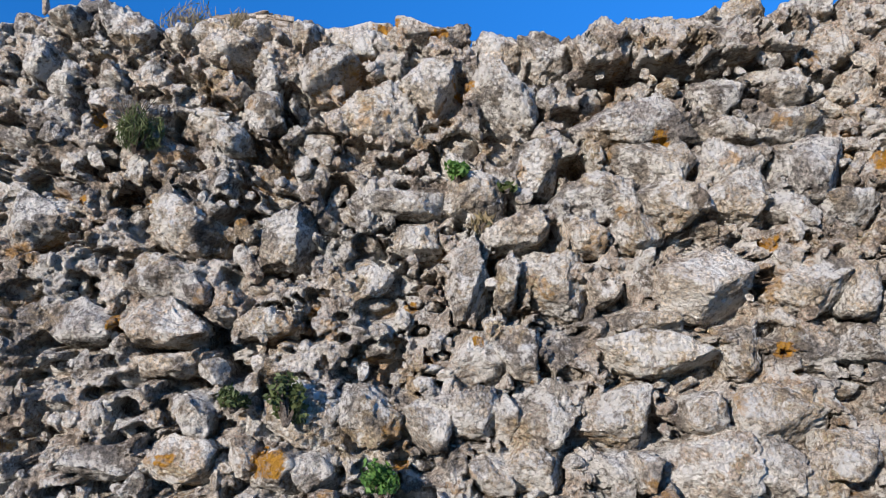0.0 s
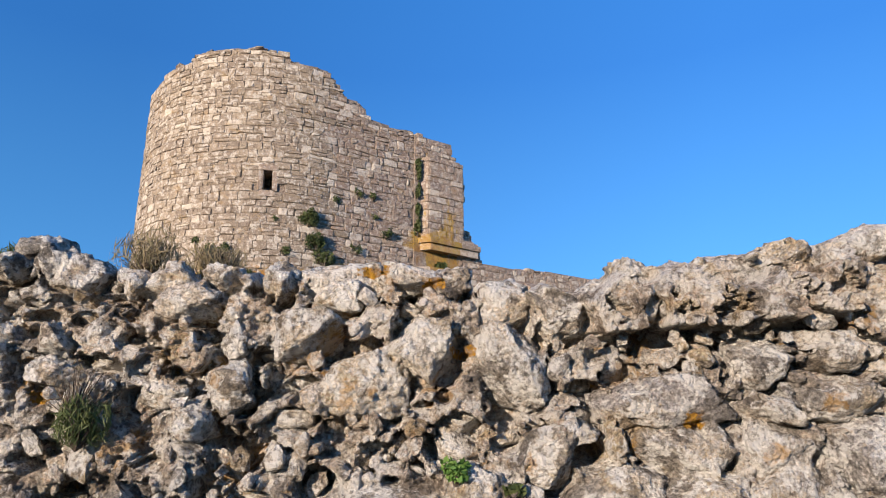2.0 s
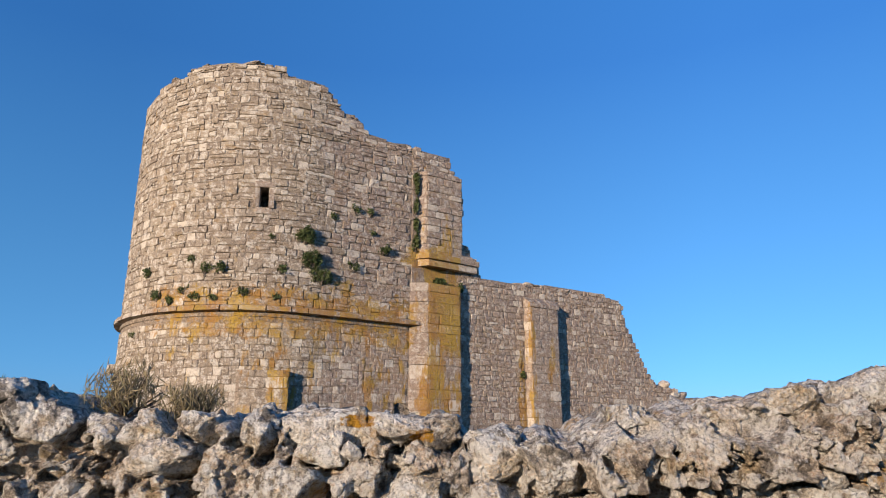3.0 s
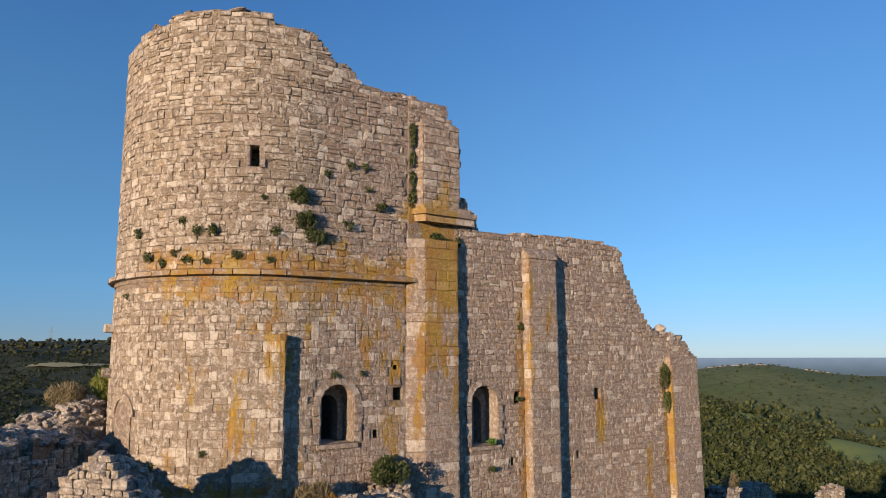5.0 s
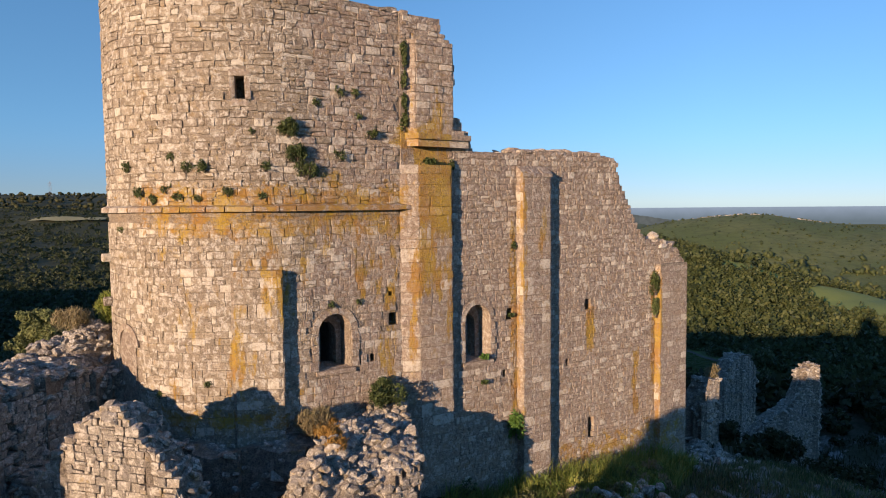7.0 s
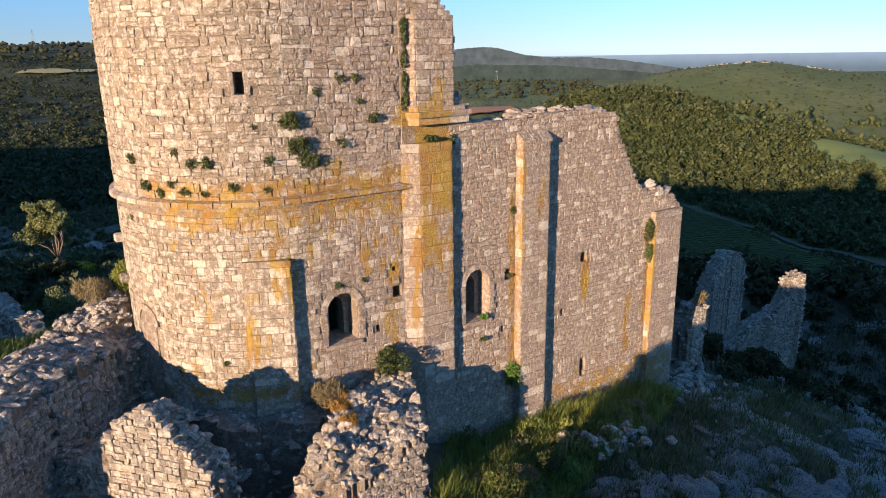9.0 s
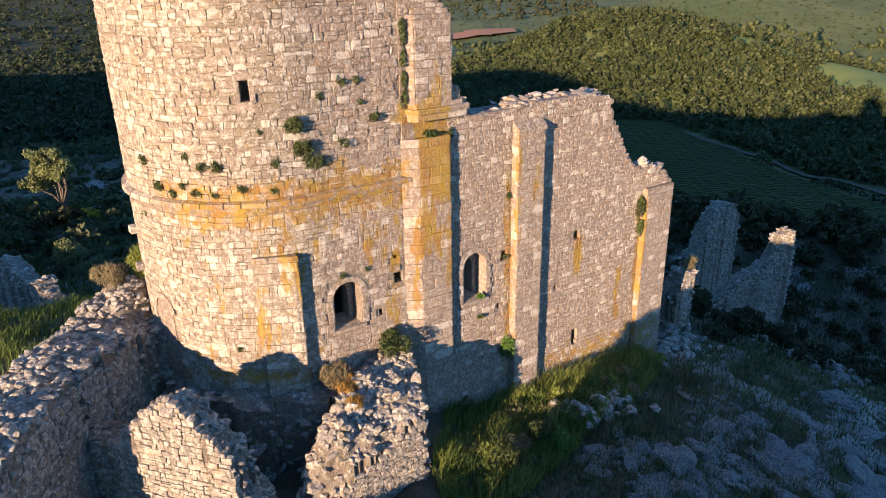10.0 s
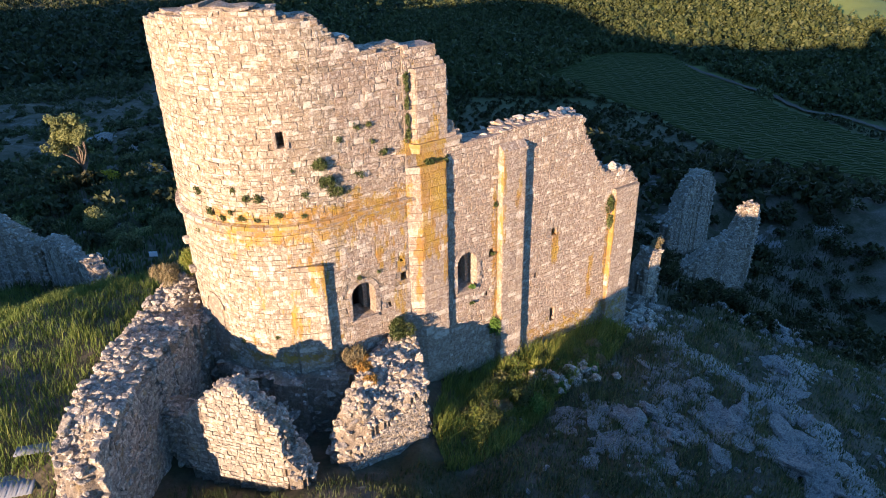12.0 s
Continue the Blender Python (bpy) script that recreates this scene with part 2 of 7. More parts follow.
near_mat = limestone("near_limestone", ((0.55, 0.465, 0.35), (0.66, 0.565, 0.43), (0.72, 0.61, 0.46), (0.5, 0.45, 0.385), (0.47, 0.445, 0.4), (0.2, 0.165, 0.125)), 0.6, 0.9, False, 0.06, 1.5, 0.45, 1.25, 0.55, True)
near_core = limestone("near_mortar", ((0.6, 0.49, 0.37),) * 4 + ((0.52, 0.49, 0.44), (0.2, 0.16, 0.12)), 0.6, 0.7, False, 0.06, 1.5, 0.45, 1.2, 0.55, True)


def leaf(name, a, b2, c2):
    m, t, b = material(name, 0.6)
    k = Nodes(t)
    col = k.ramp(k.chance(), (0.0, a), (0.5, b2), (1.0, c2))
    n = k.noise(k.position(), 0.8, 3)
    col = k.mix(k.ramp(n, (0.4, 0.0), (0.7, 0.5)), col, a)
    k.link(col, b.inputs["Base Color"])
    b.inputs["Subsurface Weight"].default_value = 0.0
    tr = k.add("ShaderNodeBsdfTranslucent")
    k.link(col, tr.inputs[0])
    ms = k.add("ShaderNodeMixShader")
    ms.inputs[0].default_value = 0.3
    k.link(b.outputs[0], ms.inputs[1])
    k.link(tr.outputs[0], ms.inputs[2])
    k.link(ms.outputs[0], t.nodes["Material Output"].inputs[0])
    return m


green_mat = leaf("shrub_leaf", (0.04, 0.055, 0.02), (0.06, 0.085, 0.025), (0.1, 0.12, 0.04))
fresh_mat = leaf("fresh_leaf", (0.07, 0.14, 0.03), (0.1, 0.2, 0.04), (0.16, 0.25, 0.06))
weed_mat = leaf("wall_weed_leaf", (0.055, 0.075, 0.025), (0.09, 0.115, 0.04), (0.14, 0.155, 0.06))
dark_mat = leaf("wood_leaf", (0.025, 0.028, 0.01), (0.038, 0.042, 0.014), (0.064, 0.064, 0.022))
dry_mat = leaf("dry_stalk", (0.2, 0.16, 0.09), (0.28, 0.22, 0.12), (0.16, 0.15, 0.07))
grass_mat = leaf("grass_blade", (0.12, 0.165, 0.03), (0.2, 0.24, 0.05), (0.34, 0.31, 0.09))
lush_mat = leaf("lush_grass", (0.06, 0.1, 0.02), (0.11, 0.155, 0.033), (0.19, 0.21, 0.055))
olive_mat = leaf("olive_leaf", (0.09, 0.095, 0.04), (0.13, 0.135, 0.055), (0.18, 0.18, 0.08))
crown_mat = leaf("tree_leaf", (0.13, 0.15, 0.055), (0.18, 0.2, 0.075), (0.24, 0.25, 0.11))
broom_mat = leaf("broom_flower", (0.4, 0.3, 0.02), (0.5, 0.4, 0.03), (0.15, 0.18, 0.04))
sign_mat, _, sign_b = material("white_enamel", 0.5)
sign_b.inputs["Base Color"].default_value = (0.75, 0.76, 0.78, 1)
bark_mat = limestone("bark", ((0.16, 0.12, 0.09),) * 4 + ((0.2, 0.16, 0.12), (0.08, 0.06, 0.05)), 0.0, 0.2, False, 0.02, 3.0)

# ---------------------------------------------------------------- building blocks


def mesh_of(name, verts, faces, mat, smooth=False):
    me = bpy.data.meshes.new(name)
    me.from_pydata([tuple(v) for v in verts], [], [tuple(f) for f in faces])
    me.materials.append(mat)
    if smooth:
        me.shade_smooth()
    me.update()
    return me


def thing(name, label, category, at=None, group="", kind=""):
    ob = new(name)
    if at is not None:
        ob.matrix_world = at
    return tagged(ob, label, category, group, kind)


def part(name, verts, faces, mat, parent, label="", smooth=False, kind=""):
    ob = new(name, mesh_of(name, verts, faces, mat, smooth))
    ob.parent = parent
    return tagged(ob, label, kind=kind)


class Pile:
    """Gathers many small solids for one joined mesh."""

    def __init__(self):
        self.v, self.f = [], []

    def add(self, verts, faces):
        o = len(self.v)
        self.v.extend(verts)
        self.f.extend([tuple(i + o for i in f) for f in faces])


BLOCK_FACES = [(i, (i + 1) % 8, 24) for i in range(8)] + [(8 + i, 8 + (i + 1) % 8, (i + 1) % 8, i) for i in range(8)] + [(16 + i, 16 + (i + 1) % 8, 8 + (i + 1) % 8, 8 + i) for i in range(8)]


def block(w, h, proud, deep, bevel, jitter, r, lean=0.05):
    """A dressed stone: worn face proud of the wall (towards -y), blunted corners, sides running back into it. Middle of the face at the origin."""
    corner = [(r.uniform(-jitter, jitter), r.uniform(-jitter, jitter)) for _ in range(4)]
    tx, tz = r.uniform(-lean, lean), r.uniform(-lean, lean)
    ch = [r.uniform(0.5, 1.8) * bevel for _ in range(4)]
    v = []
    for inset, y in ((bevel, -proud), (0.0, -proud + bevel * 0.8), (0.0, deep)):
        for q, (sx, sz) in enumerate(((-1, -1), (1, -1), (1, 1), (-1, 1))):
            x, z = sx * (w / 2 - inset) + corner[q][0], sz * (h / 2 - inset) + corner[q][1]
            c = min(ch[q], w * 0.3, h * 0.3)
            one, two = (x - sx * c, z), (x, z - sz * c)
            for a, b in ((two, one) if q in (0, 2) else (one, two)):
                v.append((a, y + (tx * a + tz * b if y < deep else 0.0) + r.uniform(-jitter, jitter) * 0.25, b))
    v.append((r.uniform(-0.15, 0.15) * w, -proud - r.uniform(-0.2, 0.5) * bevel, r.uniform(-0.15, 0.15) * h))
    return v


PROTOS = {}


def proto_stone(mat, i, r):
    """One of a few shared unit stones, 1 x 1 on the face."""
    key = (mat.name, i)
    if key not in PROTOS:
        PROTOS[key] = mesh_of("stone", block(1, 1, 0.5, 1.0, 0.07, 0.035, random.Random(i * 7 + 3), 0.12), BLOCK_FACES, mat)
    return PROTOS[key]


def ico(level):
    bm = bmesh.new()
    bmesh.ops.create_icosphere(bm, subdivisions=level, radius=1)
    v = np.array([x.co[:] for x in bm.verts])
    f = [tuple(a.index for a in x.verts) for x in bm.faces]
    bm.free()
    return v, f


ICOS = {i: ico(i) for i in (1, 2, 3, 4, 5)}


def rock_verts(size, seed, level=2, rough=0.25, angular=0.6):
    """A broken stone: a ball cut by a handful of planes and roughened."""
    v = ICOS[level][0].copy()
    r = np.random.default_rng(seed)
    for i in range(int(9 * angular) + 4):
        n = r.normal(size=3)
        n /= np.linalg.norm(n)
        d = r.uniform(0.5, 0.82)
        over = v @ n - d
        v -= np.outer(np.clip(over, 0, None), n) * 0.92
    ph = r.uniform(0, 50, 3)
    bumps = np.array([noise.fractal(Vector(p * 1.9 + ph), 0.9, 2.1, 3) for p in v])
    v *= (1 + rough * 0.55 * bumps)[:, None]
    return v * np.array(size)


def wall_shell(place, u0, u1, z0, z1, top, hole, thick, du, dz, jitter=0.0):
    """A wall with thickness over a plan line: cells of du x dz up to top(u), open where hole(u, z). place(u, z, depth) gives the point."""
    nu, nz = max(1, round((u1 - u0) / du)), max(1, round((z1 - z0) / dz))
    us, zs = np.linspace(u0, u1, nu + 1), np.linspace(z0, z1, nz + 1)
    full = np.zeros((nu + 2, nz + 2), bool)
    for i in range(nu):
        uc = (us[i] + us[i + 1]) / 2
        tp = top(uc)
        for j in range(nz):
            zc = (zs[j] + zs[j + 1]) / 2
            full[i + 1, j + 1] = zc < tp and not hole(uc, zc)
    verts, faces, ids = [], [], {}

    def vid(i, j, k):
        if (i, j, k) not in ids:
            p = Vector(place(us[i], zs[j], k * thick))
            if jitter:
                p += noise.noise_vector(p * 2.3 + Vector((k * 9, 0, 0))) * jitter
            ids[(i, j, k)] = len(verts)
            verts.append(p)
        return ids[(i, j, k)]

    for i in range(nu):
        for j in range(nz):
            if not full[i + 1, j + 1]:
                continue
            faces.append((vid(i, j, 0), vid(i + 1, j, 0), vid(i + 1, j + 1, 0), vid(i, j + 1, 0)))
            faces.append((vid(i, j + 1, 1), vid(i + 1, j + 1, 1), vid(i + 1, j, 1), vid(i, j, 1)))
            for di, dj, a, b in ((-1, 0, (i, j + 1), (i, j)), (1, 0, (i + 1, j), (i + 1, j + 1)), (0, -1, (i, j), (i + 1, j)), (0, 1, (i + 1, j + 1), (i, j + 1))):
                if not full[i + 1 + di, j + 1 + dj]:
                    faces.append((vid(*a, 1), vid(*b, 1), vid(*b, 0), vid(*a, 0)))
    return verts, faces


def steps(points):
    """A broken wall top: straight between (u, z) points."""
    us, zs = zip(*points)
    return lambda u: float(np.interp(u, us, zs))


def courses(place, frame_of, u0, u1, z0, z1, top, hole, r, height=(0.2, 0.33), width=(0.24, 0.62), parent=None, mat=None, single=None, label="", limit=300, proud=(0.01, 0.05), split=0.12, rag=0.014, joint=(0.008, 0.026), other=None):
    """Lays stones in courses over a wall. frame_of(u, z) gives the 4x4 pose of a stone (face towards -y). Those for which single(u, z) holds are objects of their own."""
    piles = [Pile(), Pile()]
    z, count = z0, 0
    while z < z1:
        h = r.uniform(*height)
        u = u0 - r.uniform(0, 0.3)
        while u < u1:
            w = r.uniform(*width) * (1.25 if h > 0.28 else 1.0) * (0.6 if r.random() < 0.12 else 1.0)
            uc, zc = u + w / 2, z + h / 2
            u += w
            if not (u0 - 0.05 < uc - w * 0.4 and uc + w * 0.4 < u1 + 0.05) or zc + h * 0.3 > top(uc):
                continue
            if any(hole(uc + a * w / 2, zc + c * h / 2) for a in (-0.9, 0, 0.9) for c in (-0.8, 0.8)):
                continue
            sway = 0.09 * noise.noise(Vector((uc * 0.35, zc * 0.6, 4.0))) + 0.03 * noise.noise(Vector((uc * 1.6, zc * 1.6, 9.0)))
            m = frame_of(uc, zc + sway) @ Matrix.Rotation(r.uniform(-0.03, 0.03), 4, "Y")
            gap = r.uniform(*joint)
            second = other is not None and uc > other[0] + r.gauss(0, 0.35)
            use = other[1] if second else mat
            stack = ((0.0, 1.0),)
            if r.random() < split and h > 0.15:
                cut = r.uniform(0.35, 0.65)
                stack = ((0.0, cut), (cut, 1.0))
            for lo, hi in stack:
                pr = r.uniform(*proud)
                sw, sh = w - gap, h * (hi - lo) - gap * 0.8
                mm = m @ Matrix.Translation((0, 0, h * ((lo + hi) / 2 - 0.5)))
                if single and count < limit and single(uc, zc):
                    count += 1
                    ob = new("stone", proto_stone(use, r.randrange(24), r))
                    ob.parent = parent
                    ob.matrix_local = mm @ Matrix.Diagonal((sw, 0.14, sh, 1)) @ Matrix.Translation((0, 0.5 - pr / 0.14, 0))
                else:
                    piles[second].add([mm @ Vector(p) for p in block(sw, sh, pr, 0.16, r.uniform(0.008, 0.026), rag, r)], BLOCK_FACES)
        z += h
    for pile, use in zip(piles, (mat, other[1] if other else mat)):
        if pile.v:
            part("stonework", pile.v, pile.f, use, parent, label, kind="stuff")

# ---------------------------------------------------------------- the land


def smooth(a, b, x):
    t = np.clip((x - a) / (b - a), 0, 1)
    return t * t * (3 - 2 * t)


def wobble(x, y, scale, seed, octaves=4):
    """Smooth noise over the plan from summed turned waves."""
    r = np.random.default_rng(seed)
    out = np.zeros_like(np.asarray(x, float))
    amp, f = 1.0, 2 * np.pi / scale
    for _ in range(octaves):
        for _ in range(3):
            a, p = r.uniform(0, 2 * np.pi), r.uniform(0, 2 * np.pi)
            out = out + amp / 3 * np.sin(f * (np.cos(a) * x + np.sin(a) * y) + p + 1.3 * np.sin(f * 0.5 * (np.sin(a) * x - np.cos(a) * y) + 2 * p))
        amp, f = amp * 0.5, f * 2.1
    return out


SPUR = ((170, 985, -81), (213, 936, -44), (253, 864, -41), (290, 767, -55), (340, 726, -74), (365, 667, -86), (359, 601, -101))


def land(x, y):
    """Height of the ground: the castle hill, the valley, the far hills and the plain."""
    x, y = np.asarray(x, float), np.asarray(y, float)
    dx, dy = x - 0.0, y - 14.0
    r = np.hypot(dx, dy)
    az = np.degrees(np.arctan2(dx, dy))
    # the hill top: a terrace to the left, a fall to the right
    top = -0.9 + 0.0 * x
    top = top - 1.1 * smooth(-1.5, 1.5, x) * smooth(9, 16, y)
    top = top - (0.15 * np.clip(x - 7, 0, 30) + 0.16 * np.clip(x - 14, 0, 30)) * smooth(6, 16, y)
    top = top - 0.15 * np.clip(y - 27, 0, 40) * smooth(-12, 4, x)
    top = top - 0.4 * smooth(-10.2, -9.6, x) * smooth(-0.6, -1.6, x) * smooth(14.5, 16, y) * smooth(21, 19.5, y)
    top = top + 1.9 * smooth(-11.3, -12.6, x) * smooth(34, 22, y) * smooth(11, 14, y) * smooth(-26, -18, x)
    top = top + 0.25 * wobble(x, y, 6.0, 3)
    # slopes by direction
    right = np.interp(r, [0, 25, 45, 80, 130, 220, 330, 420, 900, 5000], [0, 0, -3, -16, -42, -80, -104, -108, -110, -112])
    left = np.interp(r, [0, 23, 35, 45, 67, 90, 150, 300, 600, 1200, 2600, 5000], [0, 0, -3.6, -6.5, -10.5, -15, -26, -50, -56, -30, 48, 60])
    back = np.interp(r, [0, 20, 60, 150, 400, 900, 5000], [0, 0, -5, -22, -80, -108, -112])
    wl = smooth(0, -24, az) * smooth(-125, -95, az)
    wb = np.where(az < 0, smooth(95, 125, -az), smooth(75, 110, az))
    slope = right * (1 - wl) * (1 - wb) + left * wl * (1 - wb) + back * wb
    # rise outside the view, added so that the left slope lies in shade
    ridge = np.interp(r, [0, 30, 60, 150, 400, 700, 1200, 5000], [0, 0, -2, -2.5, 4, -15, -60, -90])
    wr = smooth(-50, -68, az) * smooth(-140, -112, az)
    slope = slope * (1 - wr) + ridge * wr
    h = top * smooth(70, 40, r) + slope
    h = h + smooth(30, 120, r) * 2.2 * wobble(x, y, 60.0, 5) * smooth(420, 250, r) + smooth(20, 40, r) * 0.7 * wobble(x, y, 14.0, 8) * smooth(300, 150, r)
    # a ridge behind, unseen and added to shade the valley
    h = h + 82 * np.exp(-((x + 520) / 230) ** 2 - ((y + 120) / 230) ** 2) * smooth(90, 240, r)
    # wooded hill across the valley, far hills, the plain
    crest_h = np.interp(az, [4, 10, 14, 16, 17.7, 19.5, 21.8, 23.4, 25.3, 26.3, 28.5, 30.3, 32, 38, 48], [0, 14, 34, 53, 68, 77, 84, 87, 86, 80, 71, 65, 57, 40, 0])
    h = h + crest_h * np.exp(-(np.abs(r - 1690) / 470) ** 2.2)
    # a wooded spur that runs down into the valley before it
    for (xa, ya, za), (xb, yb, zb) in zip(SPUR, SPUR[1:]):
        s = np.clip(((x - xa) * (xb - xa) + (y - ya) * (yb - ya)) / ((xb - xa) ** 2 + (yb - ya) ** 2), 0, 1)
        d = np.hypot(x - xa - s * (xb - xa), y - ya - s * (yb - ya))
        h = np.maximum(h, -114 + (za + s * (zb - za) + 114) * np.exp(-(d / 135) ** 2))
    # unseen knoll to the left, added to throw shade on the ruined house walls
    h = h + 10.0 * np.exp(-((x + 45) / 8) ** 2 - ((y - 8) / 9) ** 2)
    h = h + smooth(700, 1500, r) * np.where(az > 4, 2.5, 7) * wobble(x, y, 420.0, 9)
    return h


def ground_mat():
    m, t, b = material("hill_ground", 0.95)
    k = Nodes(t)
    pos = k.position()
    big, mid, small = k.noise(pos, 0.02, 6, 0.6), k.noise(pos, 0.35, 7, 0.7), k.noise(pos, 6.0, 7, 0.72)
    green = k.mix(big, (0.036, 0.035, 0.016), (0.062, 0.056, 0.027))
    earth = k.mix(mid, (0.075, 0.06, 0.042), (0.125, 0.1, 0.074))
    c = k.mix(k.ramp(mid, (0.42, 0.0), (0.6, 1.0)), green, earth)
    rock = k.ramp(k.noise(pos, 0.13, 9, 0.75), (0.575, 0.0), (0.615, 1.0))
    close = k.add("ShaderNodeMapRange")
    d = k.add("ShaderNodeVectorMath", operation="LENGTH")
    k.link(pos, d.inputs[0])
    k.link(d.outputs["Value"], close.inputs[0])
    close.inputs[1].default_value, close.inputs[2].default_value = 260, 120
    c = k.mix(k.math("MULTIPLY", rock, close.outputs[0]), c, (0.2, 0.185, 0.165))
    c = k.mix(0.7, c, k.ramp(small, (0.25, 0.2), (0.75, 0.8)), "OVERLAY")
    far = k.add("ShaderNodeMapRange")
    k.link(d.outputs["Value"], far.inputs[0])
    far.inputs[1].default_value, far.inputs[2].default_value = 380, 560
    wood = k.mix(k.ramp(k.noise(pos, 0.004, 6, 0.6), (0.42, 0.0), (0.62, 1.0)), (0.085, 0.11, 0.028), (0.13, 0.14, 0.045))
    wood = k.mix(k.ramp(k.noise(pos, 0.06, 6, 0.75), (0.4, 0.6), (0.52, 0.0)), wood, (0.05, 0.06, 0.02))
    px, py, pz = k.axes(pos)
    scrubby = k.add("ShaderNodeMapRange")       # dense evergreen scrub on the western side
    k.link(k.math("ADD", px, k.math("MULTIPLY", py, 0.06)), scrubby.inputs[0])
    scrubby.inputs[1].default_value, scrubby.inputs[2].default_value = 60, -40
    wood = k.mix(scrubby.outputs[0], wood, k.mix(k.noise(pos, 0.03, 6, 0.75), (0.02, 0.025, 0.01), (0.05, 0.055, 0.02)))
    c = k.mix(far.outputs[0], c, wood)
    k.link(c, b.inputs["Base Color"])
    k.bump(b, k.math("ADD", mid, k.math("MULTIPLY", small, 0.3)), 1.0, 0.2)
    return m


hill_mat = ground_mat()
azs = np.radians(np.concatenate([np.linspace(-45, 45, 300), np.linspace(45, 315, 110)[1:-1]]))
rads = np.concatenate([np.linspace(0.6, 60, 120), np.geomspace(60.8, 4950, 130)])
AA, RR = np.meshgrid(azs, rads)
GX, GY = np.sin(AA) * RR, 14 + np.cos(AA) * RR
GZ = land(GX, GY)
gv = np.stack([GX.ravel(), GY.ravel(), GZ.ravel()], 1).tolist()
na, nr = len(azs), len(rads)
gf = [(i * na + j, i * na + (j + 1) % na, (i + 1) * na + (j + 1) % na, (i + 1) * na + j) for i in range(nr - 1) for j in range(na)]
gf.append(tuple(range(na))[::-1])
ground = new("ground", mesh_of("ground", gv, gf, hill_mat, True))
tagged(ground, "stony hilltop with scrub falling to a wooded valley", "ground", kind="structure")


def ground_z(x, y):
    return float(land(x, y))


# ---------------------------------------------------------------- the church
R = 4.4
CX, CY = -7.25, 4.45
church = thing("ruined_church", "roofless ruined limestone church with round apse and lichen stains", "church", CHURCH)
ARC = math.pi * R
CHOIR = 3.05                            # the straight bay between apse and nave


def drum_place(u, z, d):
    """u from the back of the apse (0) round to its front (ARC), then along the choir wall."""
    if u <= ARC:
        a = math.pi - u / R
        return (CX - (R - d) * math.sin(a), CY - (R - d) * math.cos(a), z)
    return (CX + u - ARC, CY - R + d, z)


def drum_frame(u, z):
    p = drum_place(u, z, 0)
    a = math.pi - u / R if u <= ARC else 0.0
    return Matrix.Translation(p) @ Matrix.Rotation(-a, 4, "Z")


def u_at(x):
    """Plan line of the drum's front at the church's x."""
    return ARC + x - CX if x >= CX else ARC - R * math.asin(min(1, (CX - x) / R))


drum_top = steps([(0, 11.5), (3, 12.4), (5.5, 14.3), (6.9, 14.9), (8.0, 15.08), (9.1, 15.12), (9.5, 15.3), (10.2, 15.42), (10.6, 15.34), (u_at(-8.66), 15.28), (u_at(-8.58), 15.03), (u_at(-7.3), 14.9), (u_at(-6.98), 14.55), (u_at(-6.76), 14.25), (u_at(-6.2), 14.08), (u_at(-5.88), 13.68), (u_at(-4.2), 13.62)])
WIN1 = (-6.97, -5.94, 3.12, 4.72)
WIN2 = (-1.9, -0.89, 2.7, 4.55)


def arched(w):
    """True inside a round-headed opening."""
    x0, x1, z0, z1 = w
    rad, mid = (x1 - x0) / 2, (x0 + x1) / 2

    def inside(x, z, more=0.0):
        if not (x0 - more < x < x1 + more and z0 - more < z):
            return False
        return z < z1 - rad or math.hypot(x - mid, z - z1 + rad) < rad + more
    return inside


in_win1, in_win2 = arched(WIN1), arched(WIN2)


def drum_hole(u, z):
    if u > ARC - 0.2 and in_win1(CX + u - ARC, z, 0.04):
        return True
    if abs(u - u_at(-8.93)) < 0.13 and 10.72 < z < 11.32:
        return True
    x = CX + u - ARC
    return u > ARC and ((abs(x + 5.3) < 0.09 and 3.14 < z < 3.46) or (abs(x + 4.5) < 0.17 and 4.15 < z < 4.62) or (abs(x + 4.62) < 0.09 and 5.06 < z < 5.3))


apse = part("apse_wall", *wall_shell(lambda u, z, d: drum_place(u, z, d + 0.026), 0, ARC + CHOIR, -1.5, 15.6, lambda u: drum_top(u) - 0.06, drum_hole, 1.1, 0.16, 0.13, 0.025), mortar_mat, church)
NAVE_X0, NAVE_X1 = -4.2, 9.05


def nave_place(x, z, d):
    return (x, d, z)


def nave_frame(x, z):
    return Matrix.Translation((x, 0, z))


nave_top = steps([(-4.2, 13.62), (-2.84, 13.58), (-2.8, 13.2), (-2.45, 12.95), (-2.36, 12.5), (-2.34, 11.0), (-2.2, 10.6), (-2.0, 10.4), (-1.68, 9.95), (-1.6, 9.6), (-0.43, 9.52), (0.44, 9.62), (2.3, 9.67), (3.4, 9.66), (4.5, 9.58), (5.05, 9.45), (5.16, 8.8), (5.55, 8.1), (5.94, 7.35), (6.36, 6.68), (6.83, 6.4), (7.8, 6.31), (8.6, 5.96), (9.04, 5.45)])


def nave_hole(x, z):
    return in_win2(x, z, 0.04) or (abs(x - 3.67) < 0.16 and 3.96 < z < 4.26) or (abs(x - 0.0) < 0.15 and 3.93 < z < 4.3) or (abs(x + 0.3) < 0.08 and 2.0 < z < 2.28) or (abs(x - 2.6) < 0.07 and 2.0 < z < 2.3) or (abs(x - 3.74) < 0.14 and -0.9 < z < -0.15)


